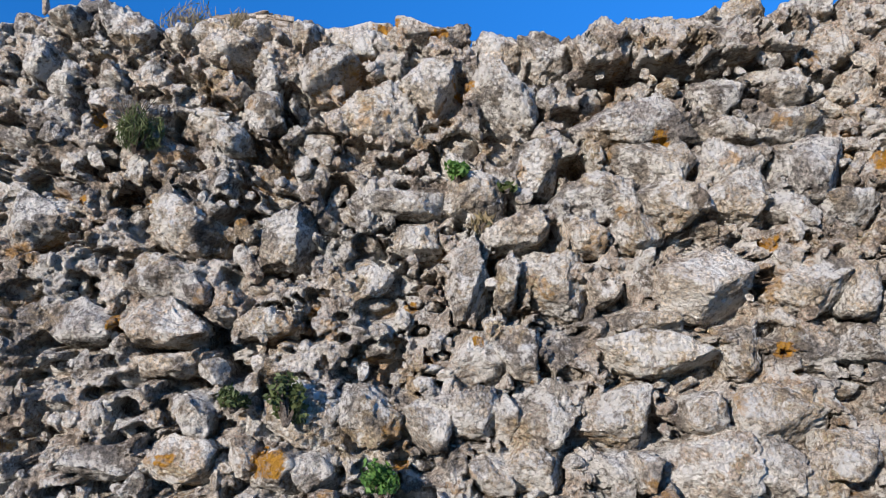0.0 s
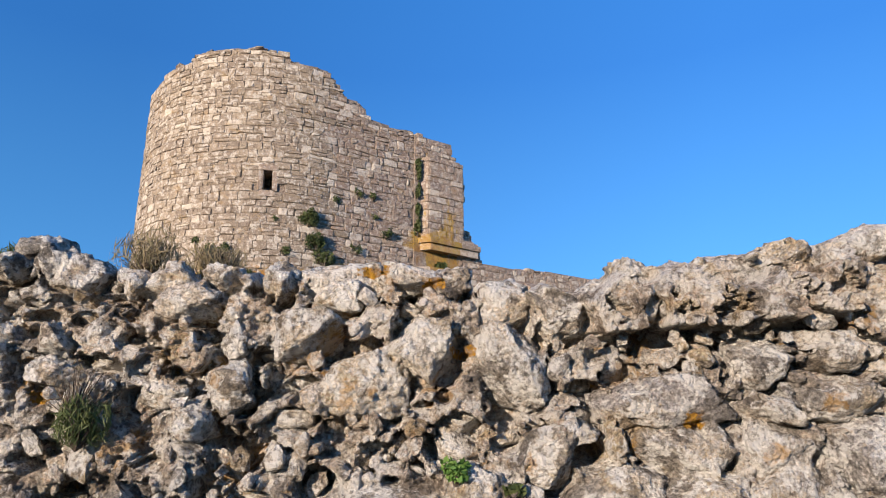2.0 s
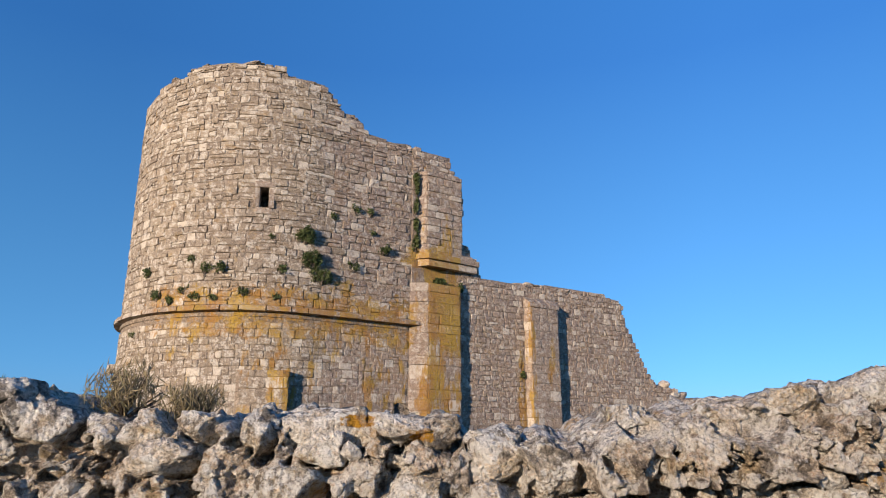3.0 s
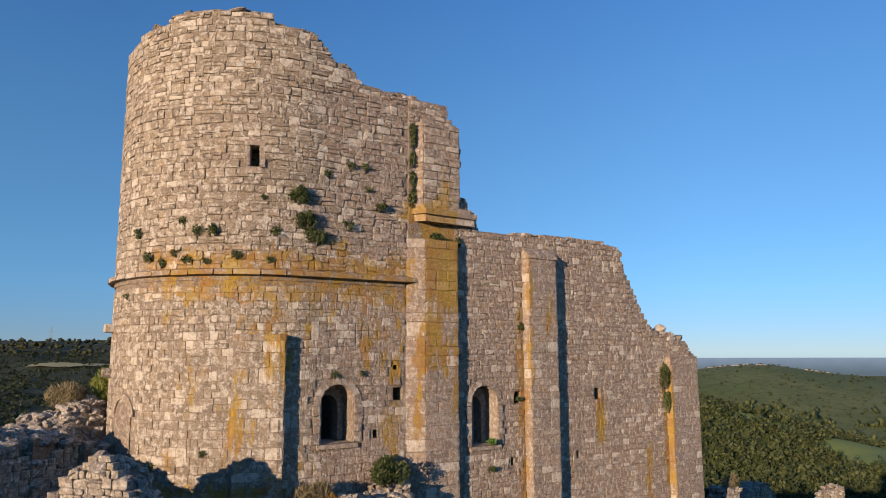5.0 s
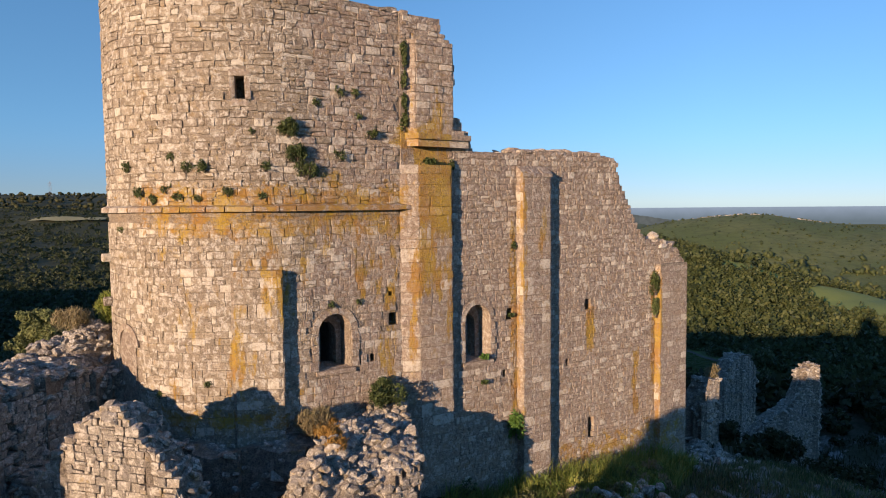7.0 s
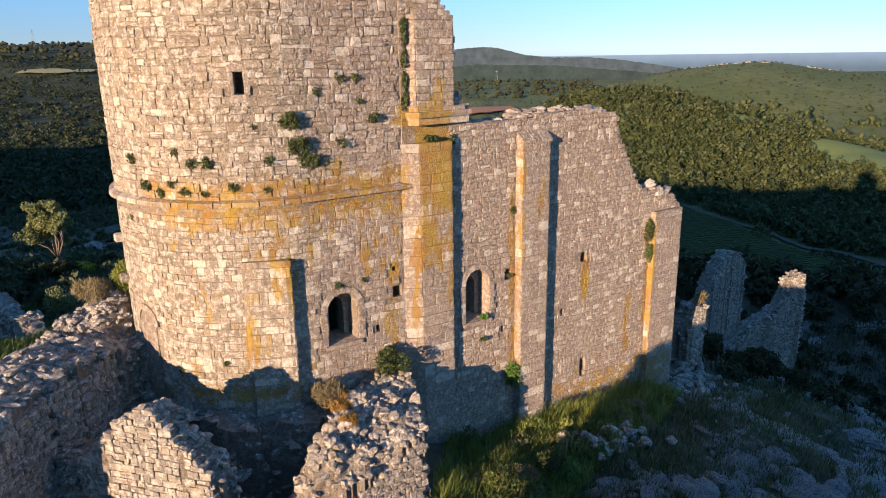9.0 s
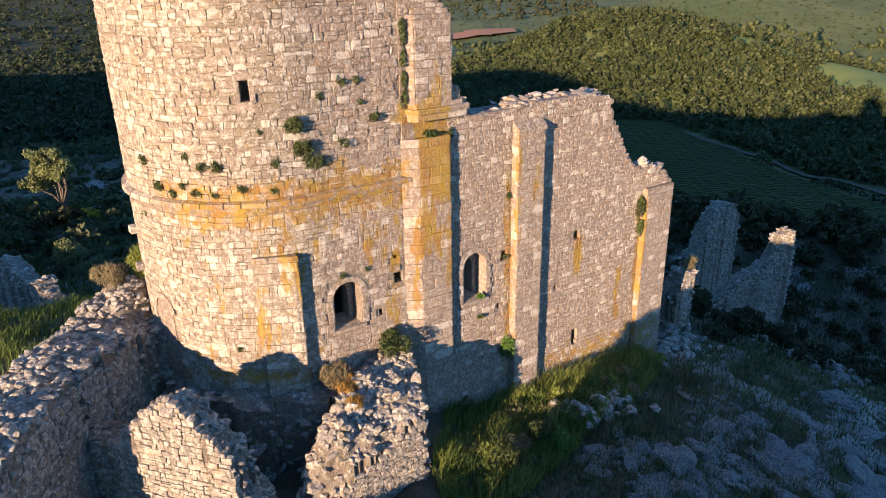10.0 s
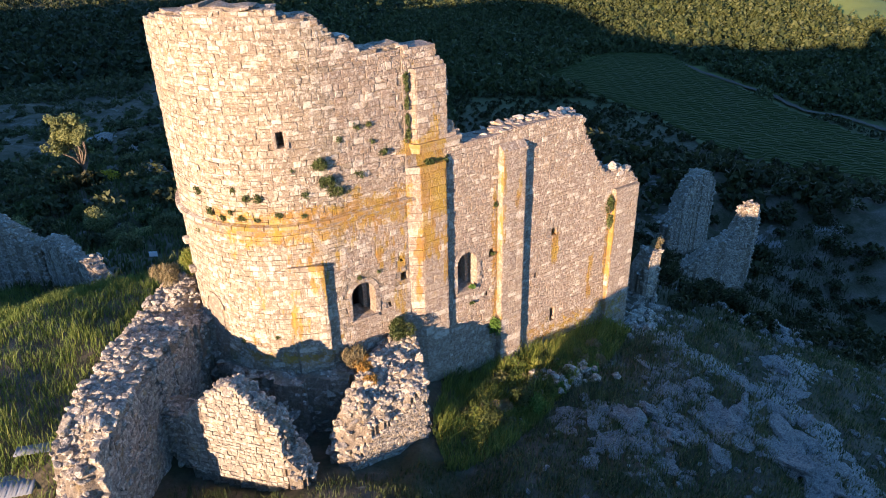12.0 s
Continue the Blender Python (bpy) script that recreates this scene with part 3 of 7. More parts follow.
nave = part("nave_wall", *wall_shell(lambda x, z, d: nave_place(x, z, d + 0.022), NAVE_X0, NAVE_X1, -3.6, 13.8, lambda x: nave_top(x) - 0.06, nave_hole, 1.0, 0.16, 0.13, 0.015), nave_mortar, church)
far_wall = part("far_wall", *wall_shell(lambda u, z, d: (u, 8.9 + d, z), -7.25, 9.05, -3.5, 6.0, lambda u: 5.2 + 0.5 * math.sin(u), lambda u, z: False, 1.0, 0.5, 0.5, 0.05), mortar_mat, church)
end_wall = part("end_wall", *wall_shell(lambda u, z, d: (8.05 + d, u, z), 1.0, 8.9, -3.5, 4.0, lambda u: 2.4 + 0.5 * math.sin(u * 2), lambda u, z: False, 1.0, 0.5, 0.5, 0.05), mortar_mat, church)
# unseen slab over the apse, added to keep the interior dark behind the windows
pv, pf = [], []
for i in range(13):
    a = math.pi * i / 12
    pv += [(CX - 3.4 * math.sin(a), CY - 3.4 * math.cos(a), 7.3), (CX - 3.4 * math.sin(a), CY - 3.4 * math.cos(a), 7.6)]
pv += [(-4.0, CY - 3.4, 7.3), (-4.0, CY - 3.4, 7.6), (-4.0, CY + 3.4, 7.3), (-4.0, CY + 3.4, 7.6)]
ring = [2 * i for i in range(13)][::-1] + [26, 28]
pf = [tuple(ring), tuple(i + 1 for i in ring[::-1])] + [(a, b, b + 1, a + 1) for a, b in zip(ring, ring[1:] + ring[:1])]
part("vault", pv, pf, mortar_mat, church)


def box_frame(at, turn=0.0):
    return Matrix.Translation(at) @ Matrix.Rotation(turn, 4, "Z")


def prism(name, plan, z0, z1, mat, parent, label=""):
    """An upright solid over a plan polygon, turning against the clock."""
    n = len(plan)
    v = [(x, y, z) for z in (z0, z1) for x, y in plan]
    f = [tuple(range(n))[::-1], tuple(range(n, 2 * n))] + [(i, (i + 1) % n, n + (i + 1) % n, n + i) for i in range(n)]
    return part(name, v, f, mat, parent, label)


def dressed(parent, plan, faces, z0, z1, r, mat, height=(0.26, 0.4), proud=(0.015, 0.04), columns=(2, 2), hole=None):
    """Ashlar on the faces (edge numbers of the plan) of a pier, each stone an object of its own."""
    n = len(plan)
    z = z0
    while z < z1 - 0.05:
        h = min(r.uniform(*height), z1 - z)
        for e, (lo, hi) in faces.items():
            a, b = Vector((*plan[e], 0)), Vector((*plan[(e + 1) % n], 0))
            length = (b - a).length
            turn = math.atan2(b.y - a.y, b.x - a.x)
            k = r.randint(lo, hi)
            cuts = [0] + sorted(r.uniform(0.3, 0.7) if k == 2 else (i + r.uniform(-0.15, 0.15)) / k for i in range(1, k)) + [1]
            for c0, c1 in zip(cuts, cuts[1:]):
                p = a.lerp(b, (c0 + c1) / 2)
                pr = r.uniform(*proud)
                ob = new("stone", proto_stone(mat, r.randrange(14), r))
                ob.parent = parent
                ob.matrix_local = Matrix.Translation((p.x, p.y, z + h / 2)) @ Matrix.Rotation(turn, 4, "Z") @ Matrix.Diagonal(((c1 - c0) * length - 0.012, 0.12, h - 0.015, 1)) @ Matrix.Translation((0, 0.5 - pr / 0.12, 0))
        z += h


P1 = [(-4.25, 0.06), (-3.74, -0.22), (-2.55, -0.22), (-2.55, 0.3), (-4.25, 0.3)]
P2 = [(0.26, 0.2), (0.3, -0.3), (1.5, -0.3), (1.5, 0.2)]
P3 = [(7.26, 0.2), (7.34, -0.22), (8.92, -0.22), (9.0, 0.2)]
BUT = [(-9.35, 0.75), (-9.25, 0.42), (-8.1, -0.16), (-8.05, 0.5)]
UPPER = [(-3.98, 0.1), (-3.76, -0.15), (-2.42, -0.15), (-2.42, 0.3), (-3.98, 0.3)]
pier1 = prism("corner_pilaster", P1, -1.4, 9.05, mortar_mat, church, "lichen-orange corner pilaster")
pier2 = prism("pilaster", P2, -2.8, 8.75, mortar_mat, church)
pier3 = prism("pilaster", P3, -3.2, 5.4, mortar_mat, church)
butt = prism("buttress", BUT, -0.8, 6.1, mortar_mat, church)
upper = prism("wall_return", UPPER, 10.1, 12.8, mortar_mat, church)


part("chancel_wall", *wall_shell(lambda u, z, d: (-4.0 + d, u, z), 0.5, 7.9, -1.5, 13.6, lambda u: 13.3 - 0.9 * max(0, u - 1.5) ** 0.8, lambda u, z: False, 1.3, 0.4, 0.3, 0.06), mortar_mat, church)
part("wall_core", *wall_shell(lambda u, z, d: drum_place(u, z, 0.16 + d), 5.0, ARC + CHOIR, 10.5, 15.7, lambda u: drum_top(u) + 0.06 + 0.12 * noise.noise(Vector((u * 1.3, 2.0, 0))), lambda u, z: z < drum_top(u) - 0.7, 0.84, 0.12, 0.1, 0.09), core_mat, church, "earthy rubble core of the wall top")
rs = random.Random(5)


NICHE = u_at(-11.35) - 0.42


def no_stone(u, z):
    if abs(u - NICHE) < 0.46 and 1.4 < z < 4.2:
        return True
    return drum_hole(u, z) or 7.55 < z < 7.9 or (u > ARC - 0.3 and in_win1(CX + u - ARC, z, 0.2))


# right of UM the stone tone changes, painting in the choir's turn from the sun
UM = u_at(-7.0)
courses(drum_place, drum_frame, 4.6, ARC + CHOIR + 0.1, 7.88, 15.4, drum_top, no_stone, rs, parent=apse, mat=drum_mat, label="weathered limestone courses", height=(0.17, 0.27), width=(0.18, 0.52), proud=(-0.008, 0.022), split=0.3, rag=0.024, joint=(0.003, 0.016), other=(UM, stone_mat))
courses(drum_place, drum_frame, 4.6, ARC + CHOIR + 0.1, 0.5, 7.58, drum_top, no_stone, rs, parent=apse, mat=drum_mat, single=lambda u, z: 2.6 < z < 7.4 and u > u_at(-10.6), limit=300, label="tight limestone courses", height=(0.17, 0.25), width=(0.17, 0.44), proud=(-0.004, 0.012), split=0.1, rag=0.014, joint=(0.002, 0.01), other=(UM, stone_mat))
courses(nave_place, nave_frame, -4.15, NAVE_X1 - 0.02, -2.6, 13.5, nave_top, lambda x, z: nave_hole(x, z) or in_win2(x, z, 0.2) or (x < -2.5 and z < 12.8) or (0.3 < x < 1.48 and z < 8.8) or (7.35 < x and z < 5.3), rs, parent=nave, mat=stone_mat, single=lambda u, z: 2.2 < z < 6.5 and u < 4.4, label="weathered limestone courses", height=(0.14, 0.22), width=(0.14, 0.38), proud=(0.0, 0.014), rag=0.02, split=0.12, joint=(0.006, 0.02))
dressed(pier1, P1, {0: (1, 1), 1: (1, 3), 2: (1, 1)}, -1.0, 9.05, rs, stone_mat, height=(0.24, 0.42))
dressed(pier2, P2, {0: (1, 1), 1: (2, 3), 2: (1, 1)}, -2.4, 8.72, rs, stone_mat, height=(0.22, 0.36), proud=(0.005, 0.025))
dressed(pier3, P3, {0: (1, 1), 1: (3, 4), 2: (1, 1)}, -2.4, 5.38, rs, stone_mat, height=(0.2, 0.3), proud=(0.004, 0.02))
dressed(butt, BUT, {1: (2, 4), 2: (1, 1)}, 0.6, 6.1, rs, drum_mat, height=(0.24, 0.42))
dressed(upper, UPPER, {0: (1, 1), 1: (3, 4), 2: (1, 1)}, 10.12, 12.8, rs, stone_mat, height=(0.17, 0.28), proud=(0.01, 0.05))
# sloping caps of the pilasters


def cap(plan, z, rise, parent, over=0.05):
    """A weathered sloping cap: three slabs that lean against the wall."""
    (x0, _), (x1, y1) = plan[1], plan[2]
    for i in range(3):
        a, b = x0 + (x1 - x0) * i / 3 - (over if i == 0 else -0.006), x0 + (x1 - x0) * (i + 1) / 3 + (over if i == 2 else -0.006)
        j = rs.uniform(-0.02, 0.02)
        v = [(a, y1 - over, z), (b, y1 - over, z), (b, 0.05, z), (a, 0.05, z), (a, y1 - over, z + 0.12 + j), (b, y1 - over, z + 0.1 + j), (b, 0.05, z + rise + j), (a, 0.05, z + rise + j)]
        part("cap_stone", v, [(3, 2, 1, 0), (4, 5, 6, 7), (0, 1, 5, 4), (1, 2, 6, 5), (2, 3, 7, 6), (3, 0, 4, 7)], stone_mat, parent)


cap(P2, 8.72, 0.42, pier2)
cornice = part("cornice", *wall_shell(lambda u, z, d: drum_place(u, z, d - 0.01), 3.5, u_at(-4.3), 7.56, 7.86, lambda u: 9, lambda u, z: False, 0.2, 0.25, 0.13, 0.01), mortar_mat, church, "thin projecting string course")
u = 4.6
while u < u_at(-4.4):
    w = rs.uniform(0.4, 0.75)
    m = drum_frame(u + w / 2, 7.73)
    v = [(-w / 2, -0.19, -0.03), (w / 2, -0.19, -0.03), (w / 2, -0.17, 0.1), (-w / 2, -0.17, 0.1), (-w / 2, 0.05, -0.06), (w / 2, 0.05, -0.06), (w / 2, 0.05, 0.17), (-w / 2, 0.05, 0.17)]
    v = [m @ Vector((x * 0.985, y + rs.uniform(-0.012, 0.012), z + rs.uniform(-0.008, 0.008))) for x, y, z in v]
    part("cornice_stone", v, [(0, 1, 2, 3), (4, 5, 1, 0), (3, 2, 6, 7), (4, 0, 3, 7), (5, 6, 2, 1), (5, 4, 7, 6)], stone_mat, cornice)
    u += w
ledge = prism("ledge", [(-4.1, 0.2), (-4.02, -0.1), (-3.8, -0.36), (-1.78, -0.24), (-1.72, 0.25)], 9.82, 9.99, stone_mat, church, "orange lichened moulded ledge")
prism("ledge_base", [(-4.05, 0.2), (-3.97, -0.02), (-3.76, -0.27), (-1.85, -0.18), (-1.8, 0.25)], 9.6, 9.82, stone_mat, ledge)
prism("ledge_slope", [(-4.0, 0.25), (-3.9, -0.05), (-3.76, -0.2), (-2.0, -0.16), (-1.95, 0.25)], 9.99, 10.13, stone_mat, ledge)


def arch_window(w, front, depth, inner, parent):
    """A round-headed window: splayed reveal and a ring of voussoirs and jamb stones."""
    x0, x1, z0, z1 = w
    rad, mid = (x1 - x0) / 2, (x0 + x1) / 2
    line = [(x0, z0)] + [(mid - rad * math.cos(math.pi * i / 14), z1 - rad + rad * math.sin(math.pi * i / 14)) for i in range(15)] + [(x1, z0)]
    v, f = [], []
    for d, k in ((-0.01, 1.0), (depth * 0.62, 0.97), (depth * 0.62, inner), (depth + 0.05, inner)):
        for x, z in line:
            v.append((mid + (x - mid) * k, front + d, z0 + (z - z0) * (1 if z == z0 else (0.5 + k / 2))))
    n = len(line)
    for a in range(3):
        for i in range(n):
            j = (i + 1) % n
            f.append((a * n + i, (a + 1) * n + i, (a + 1) * n + j, a * n + j))
    win = part("window_reveal", v, f, stone_mat, parent, "dressed stone window reveal")
    for i in range(9):
        a0, a1 = math.pi * i / 9, math.pi * (i + 1) / 9
        ri, ro = rad, rad + rs.uniform(0.19, 0.25)
        q = []
        for y, s in ((front - 0.008, 0.012), (front + 0.2, 0.008)):
            for rr, aa in ((ri + s * 0.4, a0 + s), (ri + s * 0.4, a1 - s), (ro - s, a1 - s), (ro - s, a0 + s)):
                q.append((mid - rr * math.cos(aa), y + rs.uniform(-0.008, 0.008), z1 - rad + rr * math.sin(aa)))
        part("voussoir", q, [(3, 2, 1, 0), (4, 5, 6, 7), (0, 1, 5, 4), (1, 2, 6, 5), (2, 3, 7, 6), (3, 0, 4, 7)], stone_mat, win)
    z = z0
    while z < z1 - rad - 0.05:
        h = min(rs.uniform(0.2, 0.3), z1 - rad - z)
        for xa, sg in ((x0, -1), (x1, 1)):
            wd = rs.uniform(0.18, 0.3)
            ob = new("jamb_stone", proto_stone(stone_mat, rs.randrange(14), rs))
            ob.parent = win
            ob.matrix_local = Matrix.Translation((xa + sg * wd / 2, front, z + h / 2)) @ Matrix.Diagonal((wd - 0.01, 0.14, h - 0.012, 1)) @ Matrix.Translation((0, 0.3, 0))
        z += h
    part("sill", [(x0 - 0.1, front - 0.05, z0 - 0.14), (x1 + 0.1, front - 0.05, z0 - 0.14), (x1 + 0.1, front + 0.3, z0 - 0.14), (x0 - 0.1, front + 0.3, z0 - 0.14), (x0 - 0.1, front - 0.05, z0 - 0.02), (x1 + 0.1, front - 0.05, z0 - 0.02), (x1 + 0.1, front + 0.3, z0 + 0.02), (x0 - 0.1, front + 0.3, z0 + 0.02)], [(3, 2, 1, 0), (4, 5, 6, 7), (0, 1, 5, 4), (1, 2, 6, 5), (2, 3, 7, 6), (3, 0, 4, 7)], stone_mat, win)


arch_window(WIN1, 0.05, 1.1, 0.62, apse)
arch_window(WIN2, 0.0, 1.0, 0.62, nave)
# plate added inside the slit to block the sky and leave it dark
m = drum_frame(u_at(-8.93), 11.02)
q = [m @ Vector(p) for p in ((-0.2, 0.75, -0.4), (0.2, 0.75, -0.4), (0.2, 0.75, 0.4), (-0.2, 0.75, 0.4), (-0.2, 0.85, -0.4), (0.2, 0.85, -0.4), (0.2, 0.85, 0.4), (-0.2, 0.85, 0.4))]
part("slit_backing", q, [(0, 1, 2, 3), (7, 6, 5, 4), (4, 5, 1, 0), (5, 6, 2, 1), (6, 7, 3, 2), (7, 4, 0, 3)], mortar_mat, apse)
for dx, dz, w, h in ((-0.21, 0.0, 0.16, 0.62), (0.21, 0.0, 0.16, 0.62), (0.0, 0.4, 0.6, 0.2), (0.0, -0.4, 0.5, 0.2)):
    ob = new("slit_stone", proto_stone(stone_mat, rs.randrange(14), rs))
    ob.parent = apse
    ob.matrix_local = drum_frame(u_at(-8.93), 11.02) @ Matrix.Translation((dx, 0, dz)) @ Matrix.Diagonal((w, 0.3, h, 1)) @ Matrix.Translation((0, 0.42, 0))
# blocked round-headed niche at the far side of the apse
bm_v, bm_f = [], []
for i in range(13):
    a = math.pi * i / 12
    for k, y in ((0.62, -0.05), (0.45, -0.05), (0.62, 0.1), (0.45, 0.1)):
        bm_v.append(drum_frame(NICHE - math.cos(a) * k, 0) @ Vector((0, y, 3.9 + k * math.sin(a))))
for i in range(12):
    o = 4 * i
    bm_f += [(o, o + 4, o + 5, o + 1), (o + 2, o + 6, o + 4, o), (o + 1, o + 5, o + 7, o + 3)]
niche = part("blind_arch", bm_v, bm_f, stone_mat, apse, "blocked round-headed niche")
nv, nf = [], []
for i in range(13):
    a = math.pi * i / 12
    for z in (1.4, 3.9 + 0.45 * math.sin(a)):
        for y in (0.0, 0.12):
            nv.append(drum_frame(NICHE - math.cos(a) * 0.45, 0) @ Vector((0, y, z)))
for i in range(12):
    o = 4 * i
    nf += [(o, o + 4, o + 6, o + 2), (o + 1, o + 3, o + 7, o + 5), (o + 2, o + 6, o + 7, o + 3)]
part("niche_panel", nv, nf, nave_mortar, niche, "smooth plastered niche filling")
for z in (6.35, 5.05):
    m = drum_frame(6.75, z)
    part("jutting_stone", [m @ Vector(p) for p in block(0.4, 0.24, 0.24, 0.1, 0.03, 0.02, rs)], BLOCK_FACES, drum_mat, apse)

# ---------------------------------------------------------------- rubble


def chunk(seed, level):
    """A broken building stone: blocky, with a few knocked-off corners."""
    v = ICOS[level][0].copy()
    v /= (np.abs(v) ** 5.0).sum(1)[:, None] ** 0.2
    r = np.random.default_rng(seed)
    for _ in range(8):
        n = r.normal(size=3)
        n /= np.linalg.norm(n)
        v -= np.outer(np.clip(v @ n - r.uniform(0.62, 0.95), 0, None), n)
    ph = r.uniform(0, 50, 3)
    return v * (0.9 + 0.22 * np.array([noise.fractal(Vector(p * 2.2 + ph), 0.9, 2.1, 3) for p in v]))[:, None]


ROCKS = {lv: [chunk(100 + 7 * i + lv, lv) for i in range(16)] for lv in (1, 2)}
ROCK_MESH = {}


def rock_mesh(mat, i, level):
    key = (mat.name, i, level)
    if key not in ROCK_MESH:
        ROCK_MESH[key] = mesh_of("stone", ROCKS[level][i], ICOS[level][1], mat)
    return ROCK_MESH[key]


def turn3(r, lean=3.2):
    return Euler((r.uniform(-lean, lean), r.uniform(-lean, lean), r.uniform(-3.2, 3.2))).to_matrix()


def scatter(name, spots, sizes, mat, parent, r, level=2, singles=0, flat=0.7, label="", lean=0.6):
    """Loose stones at the spots: the first as objects, the rest joined."""
    pile = Pile()
    faces = ICOS[level][1]
    for n, p in enumerate(spots):
        s = r.uniform(*sizes) * (1.6 if r.random() < 0.12 else 1.0)
        i = r.randrange(16)
        dims = (s * r.uniform(0.8, 1.35), s * r.uniform(0.7, 1.1), s * r.uniform(flat * 0.7, flat * 1.2))
        rot = turn3(r, lean)
        if n < singles:
            ob = new("stone", rock_mesh(mat, i, level))
            ob.parent = parent
            ob.matrix_local = Matrix.Translation(p) @ rot.to_4x4() @ Matrix.Diagonal((*dims, 1))
        else:
            q = (ROCKS[level][i] * np.array(dims)) @ np.array(rot).T + np.array(p)
            pile.add(q.tolist(), faces)
    if pile.v:
        part(name, pile.v, pile.f, mat, parent, label, kind="stuff")


def mass(inside, top, box, cell, base, jitter=0.06):
    """A lump of broken masonry: columns over the plan where inside(x, y) holds, up to top(x, y)."""
    x0, x1, y0, y1 = box
    nx, ny = round((x1 - x0) / cell), round((y1 - y0) / cell)
    full = np.zeros((nx + 2, ny + 2), bool)
    for i in range(nx):
        for j in range(ny):
            full[i + 1, j + 1] = inside(x0 + (i + 0.5) * cell, y0 + (j + 0.5) * cell)
    verts, faces, ids, tops, sides = [], [], {}, [], []

    def vid(i, j, k):
        if (i, j, k) not in ids:
            x, y = x0 + i * cell, y0 + j * cell
            p = Vector((x, y, top(x, y) if k else base))
            ids[(i, j, k)] = len(verts)
            verts.append(p + noise.noise_vector(p * 2.1) * jitter * k)
        return ids[(i, j, k)]

    for i in range(nx):
        for j in range(ny):
            if not full[i + 1, j + 1]:
                continue
            faces.append((vid(i, j, 1), vid(i + 1, j, 1), vid(i + 1, j + 1, 1), vid(i, j + 1, 1)))
            tops.append((x0 + (i + 0.5) * cell, y0 + (j + 0.5) * cell))
            for di, dj, a, b in ((-1, 0, (i, j + 1), (i, j)), (1, 0, (i + 1, j), (i + 1, j + 1)), (0, -1, (i, j), (i + 1, j)), (0, 1, (i + 1, j + 1), (i, j + 1))):
                if not full[i + 1 + di, j + 1 + dj]:
                    faces.append((vid(*a, 0), vid(*b, 0), vid(*b, 1), vid(*a, 1)))
                    sides.append((x0 + (a[0] + b[0]) / 2 * cell, y0 + (a[1] + b[1]) / 2 * cell))
    return verts, faces, tops, sides


def in_plan(poly):
    def inside(x, y):
        hit = False
        for (xa, ya), (xb, yb) in zip(poly, poly[1:] + poly[:1]):
            if (ya > y) != (yb > y) and x < xa + (y - ya) * (xb - xa) / (yb - ya):
                hit = not hit
        return hit
    return inside


def masonry(name, label, poly, top, base, r, cell=0.22, rocks=1.0, size=(0.1, 0.2), mat=rubble_mat, singles=120, sides_per=3.0, category="wall", lean=0.7, core=core_mat, flat=0.5, bare=None):
    """A broken lump with stones set over its top and sides."""
    xs, ys = [p[0] for p in poly], [p[1] for p in poly]
    ob = thing(name, label, category)
    v, f, tops, sides = mass(in_plan(poly), top, (min(xs), max(xs), min(ys), max(ys)), cell, base)
    part("core", v, f, core, ob)
    spots = []
    for x, y in tops:
        for _ in range(int(rocks + r.random())):
            xx, yy = x + r.uniform(-0.5, 0.5) * cell, y + r.uniform(-0.5, 0.5) * cell
            spots.append((xx, yy, top(xx, yy) + r.uniform(-0.09, 0.03)))
    for x, y in sides:
        if bare:
            a, b = Vector(bare[0]), Vector(bare[1])
            d = (b - a).normalized()
            if abs((Vector((x, y)) - a).dot(Vector((-d.y, d.x)))) < 0.3:
                continue
        hi = top(x, y)
        for _ in range(int(max(0, hi - base) * sides_per * cell / 0.22)):
            spots.append((x + r.uniform(-0.06, 0.06), y + r.uniform(-0.06, 0.06), r.uniform(max(base, hi - 4.5), hi)))
    r.shuffle(spots)
    scatter("rubble", spots, size, mat, ob, r, 2, singles, flat, label="", lean=lean)
    return ob


def faced(ob, p0, p1, z0, top, r, mat, height=(0.1, 0.19), width=(0.13, 0.36), proud=(0.0, 0.05), singles=150, z1=None, hole=lambda u, z: False):
    """Coursed rubble on an upright face from p0 to p1 (seen with p0 to the left)."""
    a, b = Vector((*p0, 0)), Vector((*p1, 0))
    d = (b - a).normalized()
    turn = math.atan2(d.y, d.x)
    courses(None, lambda u, z: Matrix.Translation((a.x + d.x * u, a.y + d.y * u, z)) @ Matrix.Rotation(turn, 4, "Z"), 0, (b - a).length, z0, z1 or 20, top, hole, r, height=height, width=width, parent=ob, mat=mat, single=(lambda u, z: True) if singles else None, limit=singles, proud=proud, label="coursed rubble facing")


def along(points):
    """Heights between points of the plan, by nearness to a line of (x, y, z)."""
    P = np.array(points)

    def h(x, y):
        d = (P[:, 0] - x) ** 2 + (P[:, 1] - y) ** 2 + 0.05
        w = 1 / d ** 2
        return float((w * P[:, 2]).sum() / w.sum()) + 0.12 * noise.noise(Vector((x * 1.7, y * 1.7, 3.0)))
    return h


